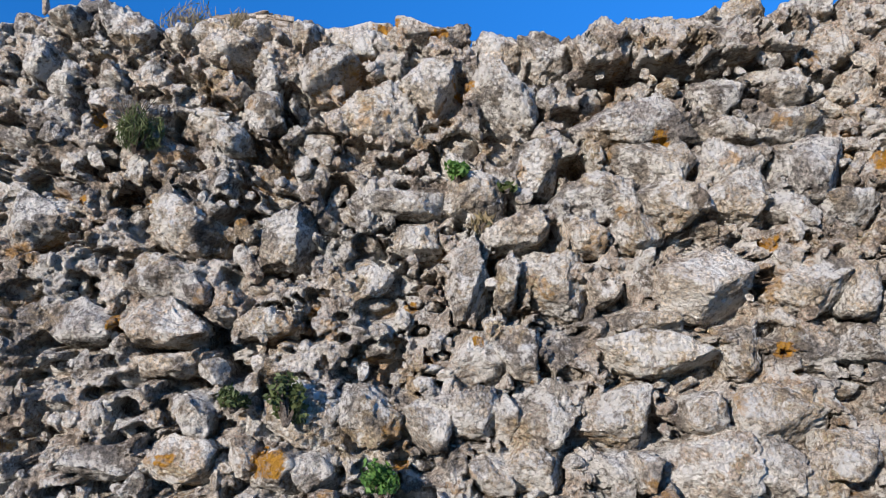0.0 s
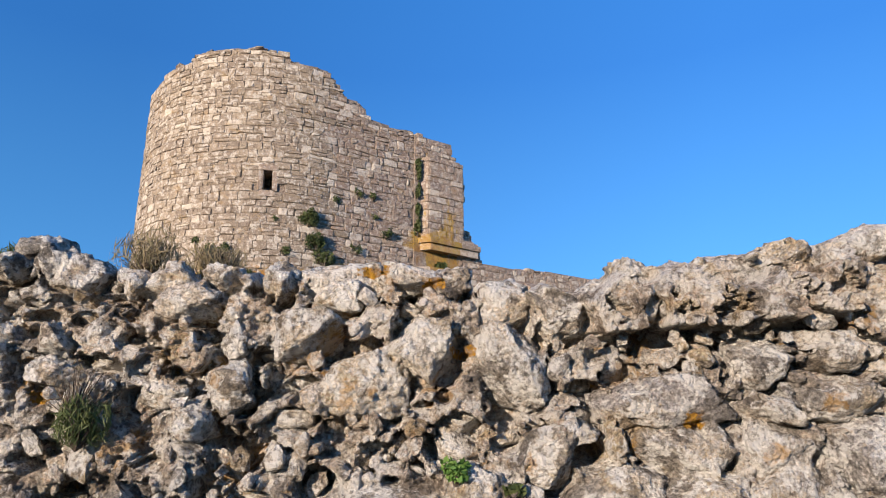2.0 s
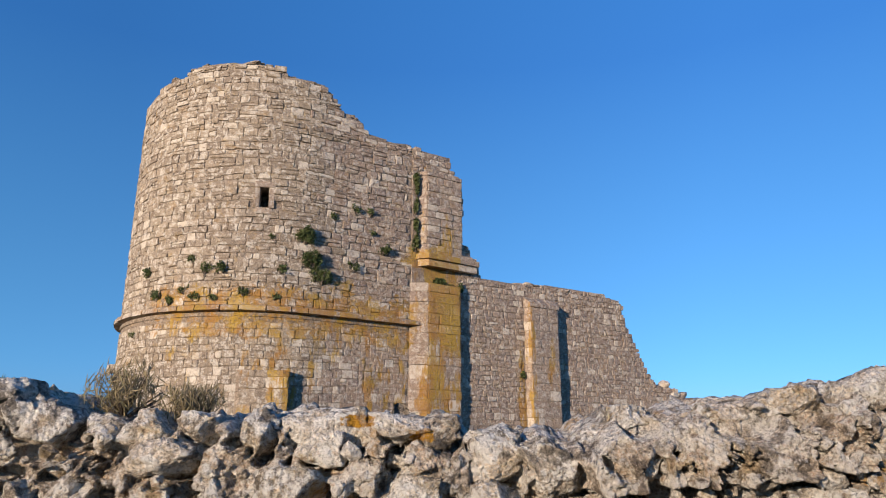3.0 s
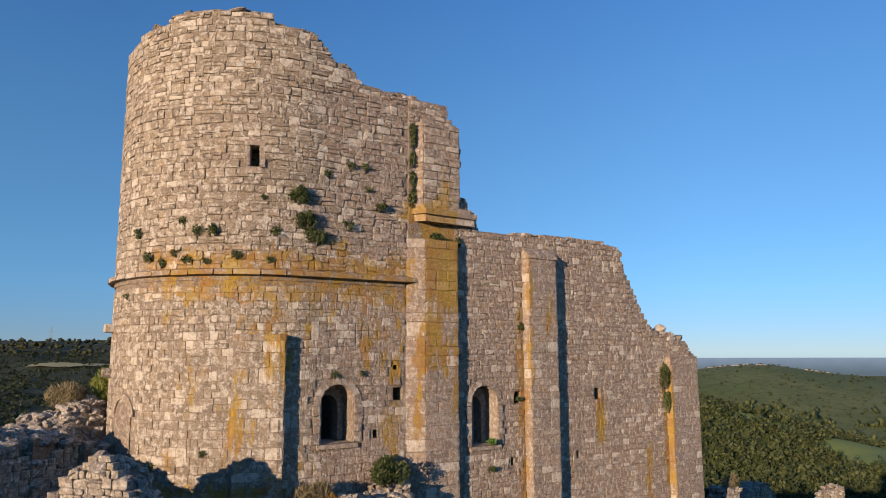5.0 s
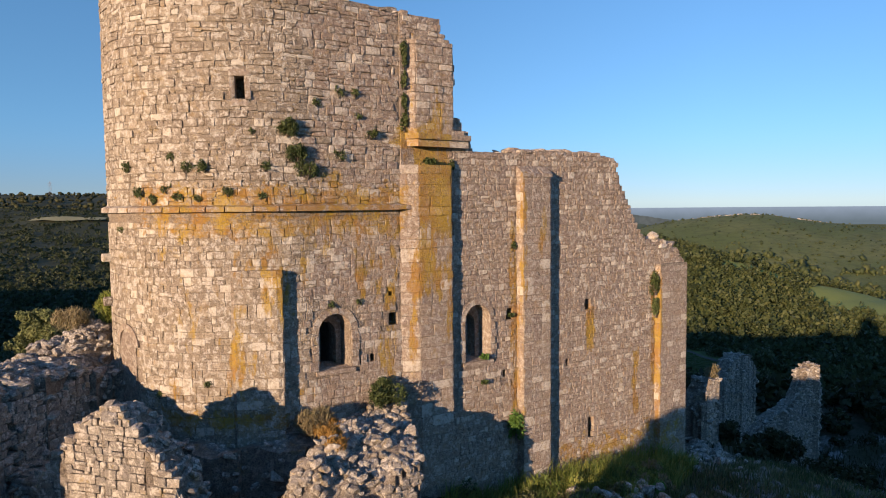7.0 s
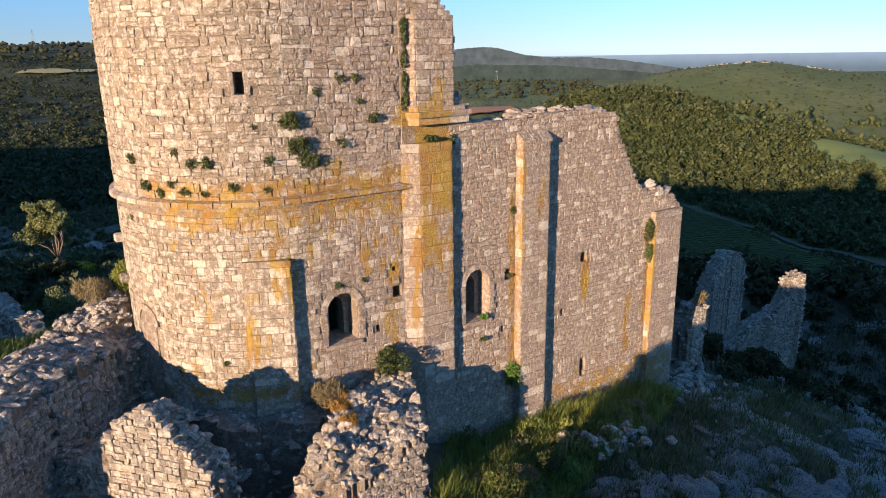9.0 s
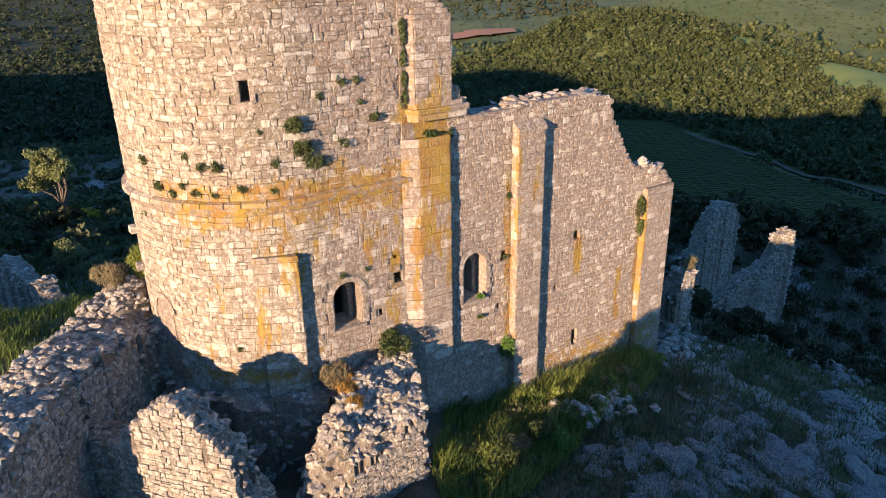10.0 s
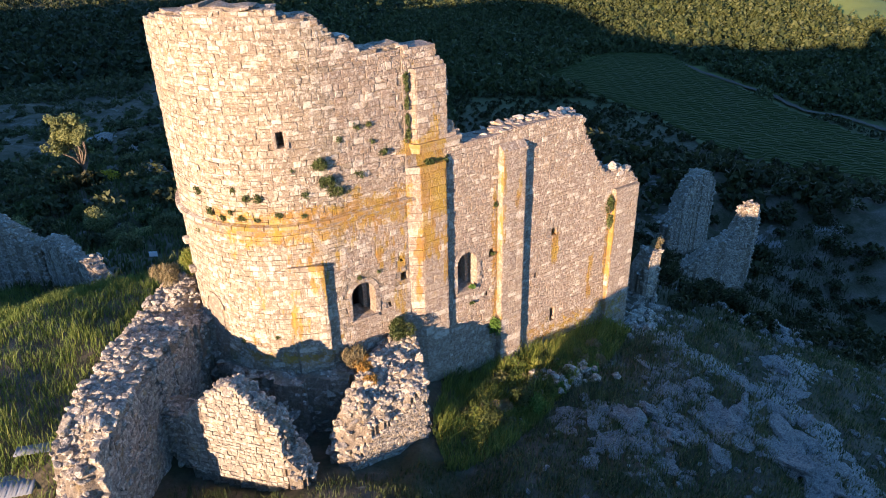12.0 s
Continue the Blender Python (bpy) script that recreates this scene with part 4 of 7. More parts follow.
rr = random.Random(21)
left_wall = masonry("ruined_wall", "thick grey rubble wall with broken flat top beside grass", [(-10.6, 11.9), (-10.45, 14.5), (-10.3, 17.0), (-9.7, 19.8), (-8.6, 21.2), (-9.3, 22.6), (-11.3, 22.6), (-12.0, 19.4), (-12.0, 16.4), (-12.15, 14.0), (-12.0, 11.9)],
                    along([(-11.2, 11.8, 0.0), (-10.6, 12.3, 0.8), (-12.2, 12.4, 1.0), (-11.3, 12.9, 2.5), (-10.4, 13.4, 3.1), (-12.3, 13.4, 3.1), (-10.8, 14.1, 3.42), (-12.2, 14.3, 3.4), (-11.6, 14.8, 3.6), (-11.3, 17.4, 3.75), (-10.2, 17, 3.4), (-10.9, 19.6, 3.5), (-11.6, 21.2, 3.85), (-10.4, 21.6, 4.25), (-9.5, 20.9, 3.0), (-8.9, 21.4, 3.2)]), -1.2, rr, rocks=2.4, size=(0.07, 0.19), singles=260, lean=0.5, flat=0.6, sides_per=1.5)
faced(left_wall, (-10.52, 12.6), (-10.27, 17.0), -1.0, lambda u: 3.2 + 0.1 * math.sin(u * 3), rr, rubble_mat, height=(0.13, 0.24), width=(0.15, 0.42), singles=0, proud=(0.03, 0.09))
faced(left_wall, (-10.27, 17.0), (-9.66, 19.8), -1.0, lambda u: 3.2 + 0.1 * math.sin(u * 3), rr, rubble_mat, height=(0.13, 0.24), width=(0.15, 0.42), singles=0, proud=(0.03, 0.09))
S0, S1 = (-9.3, 16.18), (-5.41, 15.043)
stub_top = steps([(0, 1.3), (0.1, 1.6), (0.6, 2.1), (1.15, 2.7), (1.6, 3.2), (2.1, 3.5), (2.6, 3.4), (2.85, 3.0), (3.3, 2.6), (3.75, 2.2), (3.98, 1.75), (4.06, 1.6)])
SD = (Vector(S1) - Vector(S0)).normalized()


def stub_h(x, y):
    u = (Vector((x, y)) - Vector(S0)).dot(SD)
    v = (Vector((x, y)) - Vector(S0)).dot(Vector((-SD.y, SD.x)))
    return stub_top(u) - 0.14 - 0.1 * v + 0.12 * noise.noise(Vector((x * 2, y * 2, 1.0))) - 0.35 * max(0, v - 1.0)


def offset_plan(a, b, t0, t1):
    d = (Vector(b) - Vector(a)).normalized()
    n = Vector((-d.y, d.x))
    return [tuple(Vector(a) + n * t0), tuple(Vector(b) + n * t0), tuple(Vector(b) + n * t1), tuple(Vector(a) + n * t1)]


stub = masonry("wall_stub", "sunlit pyramid-shaped stub of coursed rubble wall", offset_plan(S0, S1, 0.06, 0.95), stub_h, -1.4, rr, cell=0.16, rocks=1.3, size=(0.08, 0.18), singles=120, sides_per=2.0, flat=0.6, bare=(S0, S1))
faced(stub, S0, S1, -0.9, lambda u: stub_top(u) + 0.04, rr, rubble_mat, height=(0.13, 0.22), width=(0.15, 0.42), proud=(0.0, 0.05), singles=240)
masonry("rubble_slope", "broken rubble at the foot of a wall stub", [(-5.5, 15.1), (-4.9, 15.0), (-4.5, 15.7), (-4.8, 16.4), (-5.4, 16.3)], lambda x, y: 0.9 - 1.5 * (x + 5.5) + 0.15 * noise.noise(Vector((x * 2, y * 2, 5.0))), -1.4, rr, cell=0.16, rocks=1.2, size=(0.09, 0.2), singles=40, sides_per=1.5)
low = masonry("low_wall", "low shaded cross wall between ruined walls", offset_plan((-10.4, 16.95), (-8.9, 16.3), 0.05, 0.9), lambda x, y: 1.45 + 0.15 * noise.noise(Vector((x, y, 0))), -1.3, rr, rocks=0.8, singles=30)
faced(low, (-10.3, 16.9), (-9.0, 16.35), -1.2, lambda u: 1.4, rr, rubble_mat, singles=40)
T0, T1 = (-3.3, 16.25), (-0.3, 18.3)


stub2_h = along([(-4.1, 16.7, -0.9), (-3.7, 17.1, 0.6), (-3.3, 17.25, 1.2), (-2.9, 17.35, 1.5), (-2.65, 18.2, 1.65), (-2.2, 19.3, 1.8), (-1.6, 19.3, 1.6), (-1.1, 19.1, 1.3), (-0.35, 18.3, 0.95), (-1.57, 17.45, 0.25), (-2.86, 16.55, -0.6), (-3.27, 16.27, -1.6), (-1.9, 17.9, 1.0), (-2.5, 17.0, 0.3), (-1.2, 21.0, 1.9)])


stub2 = masonry("wall_stub", "thick broken wall stub with exposed rubble core", [(-3.27, 16.33), (-0.36, 18.33), (-0.7, 20.2), (-1.2, 21.4), (-2.4, 20.2), (-2.8, 18.6), (-3.6, 17.5), (-4.25, 16.75)], stub2_h, -2.4, rr, cell=0.15, rocks=1.1, size=(0.08, 0.2), singles=160, sides_per=1.6, lean=0.6, flat=0.7, bare=(T0, T1))
faced(stub2, T0, T1, -2.1, lambda u: float(np.interp(u, [0, 0.5, 1.2, 2.1, 3.0, 3.6], [-1.5, -0.5, -0.1, 0.3, 0.7, 1.0])), rr, rubble_mat, singles=150, proud=(0.04, 0.09))
terrace = masonry("apse_footing", "shaded rubble footing below the apse", [(-9.4, 20.6), (-8.2, 19.4), (-6.0, 18.4), (-2.6, 18.9), (-2.0, 20.8), (-4.0, 22), (-9.0, 22)], lambda x, y: 1.35 + 0.25 * noise.noise(Vector((x, y, 2.0))), -1.5, rr, cell=0.25, rocks=0.35, size=(0.1, 0.22), singles=60, sides_per=1.2)


def fragment(name, label, p0, p1, thick, base, tops, singles=0, size=(0.1, 0.18)):
    tp = steps(tops)
    a, d = Vector(p0), (Vector(p1) - Vector(p0)).normalized()
    ob = masonry(name, label, offset_plan(p0, p1, 0.05, thick), lambda x, y: tp((Vector((x, y)) - a).dot(d)), base, rr, cell=0.25, rocks=0.7, size=size, singles=30, sides_per=1.2)
    faced(ob, p0, p1, base + 0.2, tp, rr, rubble_mat, height=(0.16, 0.26), width=(0.2, 0.5), singles=singles, z1=max(z for _, z in tops))
    return ob, tp


frag_c, _ = fragment("ruined_tower_wall", "tall shaded grey wall fragment with ragged edge", (20.2, 51.5), (24.6, 54.0), 1.2, -11.5, [(0, -8.0), (0.8, -7.2), (1.5, -5.4), (2.4, -4.2), (3.2, -3.85), (4.3, -4.0), (4.9, -5.0)], 60)
frag_d, tp_d = fragment("ruined_wall", "wedge-shaped wall fragment with sunlit tip", (18.2, 41.6), (23.0, 42.2), 1.0, -9.0, [(0, -6.9), (1.5, -5.6), (3.0, -4.6), (3.7, -4.0), (4.0, -2.9), (4.4, -2.2), (4.85, -2.1)], 120)
faced(frag_d, (23.02, 42.2), (24.3, 44.4), -9.0, lambda u: -2.2 - 0.9 * u, rr, rubble_mat, height=(0.16, 0.26), width=(0.2, 0.5), singles=60, z1=-2)
masonry("ruined_wall_return", "sloping return of the wall fragment", [(22.0, 42.4), (23.0, 42.3), (24.3, 44.5), (23.3, 45.0)], lambda x, y: -2.3 - 0.42 * max(0, y - 42.3) * 2.0, -9.0, rr, rocks=0.5, singles=20)
frag_b, _ = fragment("wall_fragment", "narrow sunlit wall pier with dry shrub on top", (12.0, 31.5), (13.0, 32.1), 1.0, -5.6, [(0, -1.6), (0.3, -0.8), (0.6, -0.3), (1.2, -0.35)], 60)
frag_e, _ = fragment("ruined_house_wall", "low ruined wall on the grassy slope", (-33.0, 38.2), (-25.5, 36.5), 0.9, -6.5, [(0, 0.8), (3.0, 0.9), (5.0, 0.2), (7.0, -1.0), (7.7, -1.6)], 80)
frag_f, _ = fragment("ruined_house_wall", "crumbled end of a ruined wall in grass", (-25.4, 36.6), (-20.0, 32.6), 0.9, -5.0, [(0, -0.9), (2.0, -0.4), (4.0, -1.2), (5.2, -0.9), (6.0, -1.4), (6.7, -2.2)], 60)
# loose stones along the broken tops of the church
for k, (a, b, dy) in enumerate(((-1.6, 5.1, 1.0), (6.9, 9.0, 0.9))):
    spots = []
    for _ in range(95 if k == 0 else 40):
        x = rr.uniform(a, b)
        y = rr.uniform(0.15, dy)
        spots.append((x, y, nave_top(x) + (0.2 * y if k == 0 and x > -0.6 else 0.0) - 0.12 + rr.uniform(-0.05, 0.03)))
    scatter("top_rubble", spots, (0.12, 0.26), stone_mat, nave, rr, 2, 60, 0.4, lean=0.25)
spots = []
for _ in range(70):
    u = rr.uniform(6.5, ARC + CHOIR)
    d = rr.uniform(0.1, 1.0)
    p = drum_place(u, 0, d)
    spots.append((p[0], p[1], drum_top(u) + rr.uniform(-0.06, 0.02)))
scatter("top_rubble", spots, (0.12, 0.26), stone_mat, apse, rr, 2, 60, 0.35, lean=0.15)

# loose rubble on the broken end of the nave wall
scatter("top_rubble", [(x, rr.uniform(0.15, 0.9), nave_top(x) + rr.uniform(-0.15, 0.12)) for x in [rr.uniform(6.7, 8.4) for _ in range(40)]], (0.1, 0.2), stone_mat, church, rr, 2, 40, 0.7)

# ---------------------------------------------------------------- the near wall
PALE, GREY, PLAIN = 0, 1, 2
pale_mat = limestone("near_pale_stone", ((0.66, 0.58, 0.48), (0.74, 0.67, 0.56), (0.8, 0.73, 0.61), (0.64, 0.54, 0.42), (0.6, 0.49, 0.36), (0.34, 0.28, 0.21)), 0.6, 0.9, False, 0.055, 1.5, 0.35, 1.2, 0.5, True)
grey_mat = limestone("near_grey_stone", ((0.36, 0.34, 0.32), (0.43, 0.4, 0.36), (0.48, 0.44, 0.39), (0.4, 0.37, 0.35), (0.44, 0.37, 0.29), (0.18, 0.16, 0.14)), 0.4, 0.8, False, 0.06, 1.5, 0.45, 1.25, 0.55, True)
crest = steps([(-6.8, 2.2), (-6.4, 3.6), (-5.5, 4.0), (-2.4, 4.2), (-2.0, 4.28), (-1.84, 4.32), (-1.6, 4.18), (-1.2, 4.16), (-0.75, 4.18), (-0.35, 4.17), (0.0, 4.18), (0.2, 4.1), (0.72, 4.1), (0.82, 4.2), (1.25, 4.22), (1.5, 4.28), (1.72, 4.24), (1.95, 4.34), (2.2, 4.36), (3.2, 4.46), (5, 4.5), (9.5, 4.3)])
near = thing("near_wall", "close rubble wall of grey limestone and mortar with plants", "wall")


def near_depth(x, z):
    """How far the mortar face stands back: hollows, lumps and embedded pebbles."""
    w = Vector((x, 0, z))
    p = w + 0.07 * noise.noise_vector(w * 5.5)
    big = noise.noise(p * 2.2 + Vector((3, 1, 0)))
    n = noise.fractal(p * 5.2 + Vector((1, 0, 8)), 0.65, 2.1, 5)
    t = min(1.0, max(0.0, (n - (0.12 if x < -0.1 else 0.22)) / 0.16))
    q = w + 0.03 * noise.noise_vector(w * 14)
    d1 = noise.voronoi(q * 10.0)[0][0]
    d2 = noise.voronoi(q * 22.0 + Vector((4, 2, 1)))[0][0]
    d3 = noise.voronoi(w * 46.0 + Vector((7, 5, 3)))[0][0]
    lump = 0.075 * max(0.0, 0.62 - d1) + 0.055 * max(0.0, 0.6 - d2) + 0.026 * max(0.0, 0.6 - d3) + 0.03 * noise.fractal(p * 9.0, 0.7, 2.1, 4)
    return 3.21 + 0.04 * big + 0.12 * t * t * (3 - 2 * t) - lump


def slab_foot(x):
    """Lower edge of the conglomerate slab that overhangs along the top."""
    return 3.84 + 0.1 * (x - 0.58) + 0.035 * noise.fractal(Vector((x * 4.5, 3, 0)), 0.8, 2.1, 3)


def smooth01(a):
    a = np.clip(a, 0, 1)
    return a * a * (3 - 2 * a)


HOLLOWS = []


def hollow(x, z, w, h):
    """A dark pocket where a stone has fallen from the wall."""
    HOLLOWS.append((x, z, w, h))


def near_face(x0, x1, z0, step):
    """The mortar face and top of the wall as one rough sheet, bending back over the crest."""
    nx, nz, back = round((x1 - x0) / step), 360, 14
    xs = np.linspace(x0, x1, nx + 1)
    tops = np.array([crest(x) + 0.04 * noise.fractal(Vector((x * 7, 0, 0)), 0.8, 2.2, 4) - 0.02 for x in xs])
    k = np.linspace(0, 1, nz + 1)
    X = np.repeat(xs[:, None], nz + 1, 1)
    Z = z0 + (tops[:, None] - z0) * k[None, :]
    Y = np.array([[near_depth(X[i, j], Z[i, j]) for j in range(nz + 1)] for i in range(nx + 1)])
    R = (Y - 3.2) * 2.2
    # joints eaten out round the stones, most of all under them
    for x, z, w, h in TAKEN:
        i0, i1 = np.searchsorted(xs, (x - w, x + w))
        if i1 <= i0:
            continue
        e = np.sqrt(((X[i0:i1] - x - 0.12 * w) / (w * 0.52)) ** 2 + ((Z[i0:i1] - z + 0.3 * h) / (h * 0.5)) ** 2)
        cut = 0.15 * smooth01((1.08 + 1.6 * R[i0:i1] - e) / 0.3)
        Y[i0:i1] = np.maximum(Y[i0:i1], np.minimum(Y[i0:i1] + cut, 3.37))
    for x, z, w, h in HOLLOWS:
        i0, i1 = np.searchsorted(xs, (x - w, x + w))
        e = np.sqrt(((X[i0:i1] - x) / (w * 0.5)) ** 2 + ((Z[i0:i1] - z) / (h * 0.5)) ** 2)
        Y[i0:i1] += 0.2 * smooth01((1.2 + 1.5 * R[i0:i1] - e) / 0.45)
    # the overhanging slab and the shadowed recess under it
    foot = np.array([slab_foot(x) for x in xs])[:, None]
    reach = smooth01((X - 0.6) / 0.12) * smooth01((1.95 - X) / 0.15)
    over = smooth01((Z - foot) / 0.03)
    under = smooth01((foot + 0.01 - Z) / 0.03) * smooth01((Z - foot + 0.13) / 0.06)
    Y += reach * (0.17 * under - 0.12 * over * smooth01((tops[:, None] + 0.04 - Z) / 0.12))
    Y += 0.09 * np.clip((np.arange(nz + 1) - nz + 8) / 8, 0, None)[None, :] ** 2
    Z = Z + 0.2 * (Y - 3.22) * smooth01((1 - k) / 0.06)[None, :]
    v = []
    for i in range(nx + 1):
        v.extend(zip(X[i].tolist(), Y[i].tolist(), Z[i].tolist()))
        x, c = float(xs[i]), float(tops[i])
        for j in range(1, back + 1):
            y = 3.36 + 1.0 * j / back
            v.append((x, y, c + 0.07 * noise.fractal(Vector((x * 5, y * 5, 2)), 0.8, 2, 4) + 0.03 - (0.0 if j < back else 2.0)))
    n = nz + back + 1
    f = [(i * n + j, (i + 1) * n + j, (i + 1) * n + j + 1, i * n + j + 1) for i in range(nx) for j in range(n - 1)]
    return v, f


hollow(-1.57, 1.84, 0.35, 0.10)
hollow(-1.04, 2.55, 0.14, 0.22)
hollow(-1.27, 2.47, 0.26, 0.08)
hollow(-0.77, 2.85, 0.15, 0.10)
hollow(-0.42, 2.36, 0.16, 0.11)
hollow(-0.19, 2.33, 0.11, 0.11)
hollow(-1.02, 2.94, 0.25, 0.10)
hollow(-1.93, 2.25, 0.13, 0.15)
hollow(-1.75, 2.51, 0.22, 0.10)
hollow(-1.41, 2.20, 0.14, 0.10)
hollow(-1.16, 1.87, 0.14, 0.06)
hollow(-0.65, 2.52, 0.20, 0.07)
hollow(-1.79, 2.08, 0.12, 0.19)
hollow(-0.38, 3.62, 0.27, 0.12)
hollow(-0.06, 3.73, 0.20, 0.11)
hollow(0.39, 3.65, 0.29, 0.14)
hollow(-1.03, 3.04, 0.13, 0.18)
hollow(-1.87, 3.00, 0.20, 0.10)
hollow(-1.28, 3.59, 0.16, 0.12)
hollow(0.23, 2.79, 0.06, 0.25)
hollow(1.45, 2.78, 0.10, 0.16)
hollow(-0.51, 3.26, 0.16, 0.12)
hollow(-1.68, 3.35, 0.15, 0.12)
hollow(-0.84, 3.35, 0.19, 0.12)
hollow(-2.03, 3.50, 0.15, 0.12)
hollow(1.02, 3.38, 0.12, 0.12)
hollow(0.63, 3.35, 0.14, 0.12)
hollow(0.09, 2.51, 0.13, 0.08)
hollow(0.99, 2.11, 0.16, 0.07)
hollow(1.84, 3.26, 0.14, 0.18)
hollow(-1.42, 2.83, 0.15, 0.11)
hollow(-1.67, 2.72, 0.14, 0.09)
hollow(-1.15, 2.3, 0.22, 0.09)
hollow(-0.9, 2.38, 0.16, 0.1)
hollow(-1.6, 3.2, 0.2, 0.08)
hollow(-0.95, 3.2, 0.14, 0.1)
part("wall_core", *wall_shell(lambda u, z, d: (u, 3.45 + d, z), -6.7, 9.2, -0.8, 5.2, lambda u: crest(u) - 0.12, lambda u, z: False, 1.1, 0.2, 0.15, 0.06), near_core, near)
SEED = [500]


def rock(x, z, w, h, tilt, tone=PLAIN, proud=0.08, level=0, joined=None):
    """One of the large stones that can be told apart in the near wall."""
    SEED[0] += 1
    level = level or (5 if w * h > 0.062 else 4)
    r = np.random.default_rng(SEED[0])
    v = ICOS[level][0].copy()
    v /= (np.abs(v) ** 7.0).sum(1)[:, None] ** (1 / 7.0)
    for _ in range(10):
        n = r.normal(size=3) * np.array([1.0, 0.8, 1.0])
        n[1] = -abs(n[1])
        n /= np.linalg.norm(n)
        over = v @ n - r.uniform(0.66, 1.12)
        v -= np.outer(np.clip(over, 0, None), n)
    ph = r.uniform(0, 90, 3)
    size = np.array([w / 2, max(0.1, min(0.19, 0.45 * (w + h) / 2 + 0.02)), h / 2]) * np.array([1.13, 1, 1.13])
    q = v * size
    b1 = np.array([noise.fractal(Vector(p * 8 + ph), 0.75, 2.1, 4) for p in q])
    b2 = np.array([abs(noise.noise(Vector(p * 22 + ph))) for p in q])
    b3 = np.array([noise.voronoi(Vector(p * 34 + ph))[0][0] for p in q])
    b4 = np.array([noise.noise(Vector((p[0] * 9, p[1] * 9, p[2] * 42 + 3 * math.sin(p[0] * 9))) + Vector(ph)) for p in q])
    q = q * (1 + 0.11 * b1)[:, None] + v * (0.012 - 0.02 * b3 - 0.022 * b2 + 0.009 * b4)[:, None]
    q[:, 1] += 0.32 * np.clip(-q[:, 2] - 0.3 * size[2], 0, None)
    a = radians(-tilt * 0.8)
    q = np.stack([q[:, 0] * math.cos(a) - q[:, 2] * math.sin(a), q[:, 1], q[:, 0] * math.sin(a) + q[:, 2] * math.cos(a)], 1)
    y = 3.22 - proud + size[1] * 0.72 + r.uniform(-0.03, 0.04)
    mat = (pale_mat, grey_mat, near_mat)[tone]
    TAKEN.append((x, z, w, h))
    if joined is not None:
        joined[tone].add((q + np.array((x, y, z))).tolist(), ICOS[level][1])
        return
    ob = new("stone", mesh_of("stone", q, ICOS[level][1], mat, True))
    ob.location = (x, y, z)
    ob.parent = near


TAKEN = []
rock(-1.66, 3.70, 0.23, 0.15, -4, PALE)
rock(-0.89, 3.84, 0.13, 0.17, 10)
rock(-0.89, 3.65, 0.17, 0.20, -15)
rock(-0.58, 3.88, 0.27, 0.21, -22)
rock(-0.33, 3.67, 0.35, 0.26, -3, PALE)
rock(-0.05, 3.83, 0.30, 0.27, -25, PALE)
rock(-1.18, 3.63, 0.19, 0.12, 0)
rock(-2.03, 3.94, 0.12, 0.19, 15, PALE)
rock(-1.68, 3.85, 0.14, 0.13, 30)
rock(-1.11, 4.00, 0.26, 0.16, 0, PALE)
rock(-1.93, 4.17, 0.19, 0.11, -12)
rock(-1.73, 4.18, 0.13, 0.13, 10)
rock(-0.70, 4.10, 0.10, 0.17, 12)
rock(-0.45, 4.04, 0.19, 0.14, -8, PALE)
rock(-1.94, 3.07, 0.28, 0.24, 10)
rock(-1.23, 3.05, 0.31, 0.23, -5)
rock(-0.75, 3.00, 0.26, 0.26, 0)
rock(-0.18, 3.17, 0.41, 0.14, 3, PALE)
rock(-0.13, 2.99, 0.25, 0.19, 15)
rock(-1.04, 3.49, 0.16, 0.13, -20)
rock(0.27, 4.00, 0.24, 0.25, -20)
rock(0.54, 3.96, 0.29, 0.25, -25)
rock(0.31, 3.73, 0.32, 0.29, 20)
rock(0.92, 4.01, 0.11, 0.16, 5, PALE)
rock(1.98, 4.03, 0.29, 0.20, -42)
rock(0.97, 3.58, 0.58, 0.20, -6, GREY)
rock(1.39, 3.74, 0.22, 0.18, -15)
rock(1.70, 3.79, 0.31, 0.17, 5)
rock(1.70, 3.59, 0.36, 0.15, 2, PALE)
rock(1.40, 3.55, 0.30, 0.11, 8)
rock(1.80, 3.37, 0.32, 0.34, 10, GREY)
rock(0.75, 3.22, 0.35, 0.23, 10, PALE)
rock(1.10, 3.19, 0.32, 0.22, -5)
rock(1.44, 3.21, 0.35, 0.25, 12)
rock(1.66, 3.17, 0.29, 0.15, 35)
rock(1.98, 3.17, 0.25, 0.21, -5)
rock(0.18, 3.21, 0.30, 0.25, 15)
rock(1.00, 3.39, 0.34, 0.26, 25)
rock(1.17, 3.39, 0.13, 0.27, 5)
rock(1.43, 3.37, 0.28, 0.23, 10)
rock(0.35, 3.02, 0.35, 0.18, -12, PALE)
rock(0.66, 2.99, 0.21, 0.17, 0)
rock(0.91, 3.00, 0.26, 0.15, -6)
rock(0.45, 3.35, 0.23, 0.23, -10)
rock(-1.29, 2.59, 0.39, 0.20, 5, PALE, 0.13)
rock(-1.68, 2.60, 0.29, 0.20, 0, GREY)
rock(-1.32, 2.81, 0.26, 0.19, 5)
rock(-1.17, 2.77, 0.17, 0.21, 0, GREY)
rock(-1.02, 2.61, 0.12, 0.07, 5)
rock(-0.64, 2.18, 0.37, 0.25, 20, PALE)
rock(-0.85, 1.98, 0.13, 0.17, 20, PALE)
rock(-0.71, 1.94, 0.22, 0.17, 0)
rock(-0.54, 1.95, 0.19, 0.18, 5)
rock(-1.15, 1.98, 0.28, 0.18, 10, PALE)
rock(-1.50, 1.99, 0.44, 0.17, 3, GREY)
rock(-1.11, 2.19, 0.19, 0.20, 10)
rock(-0.34, 2.17, 0.28, 0.24, 10)
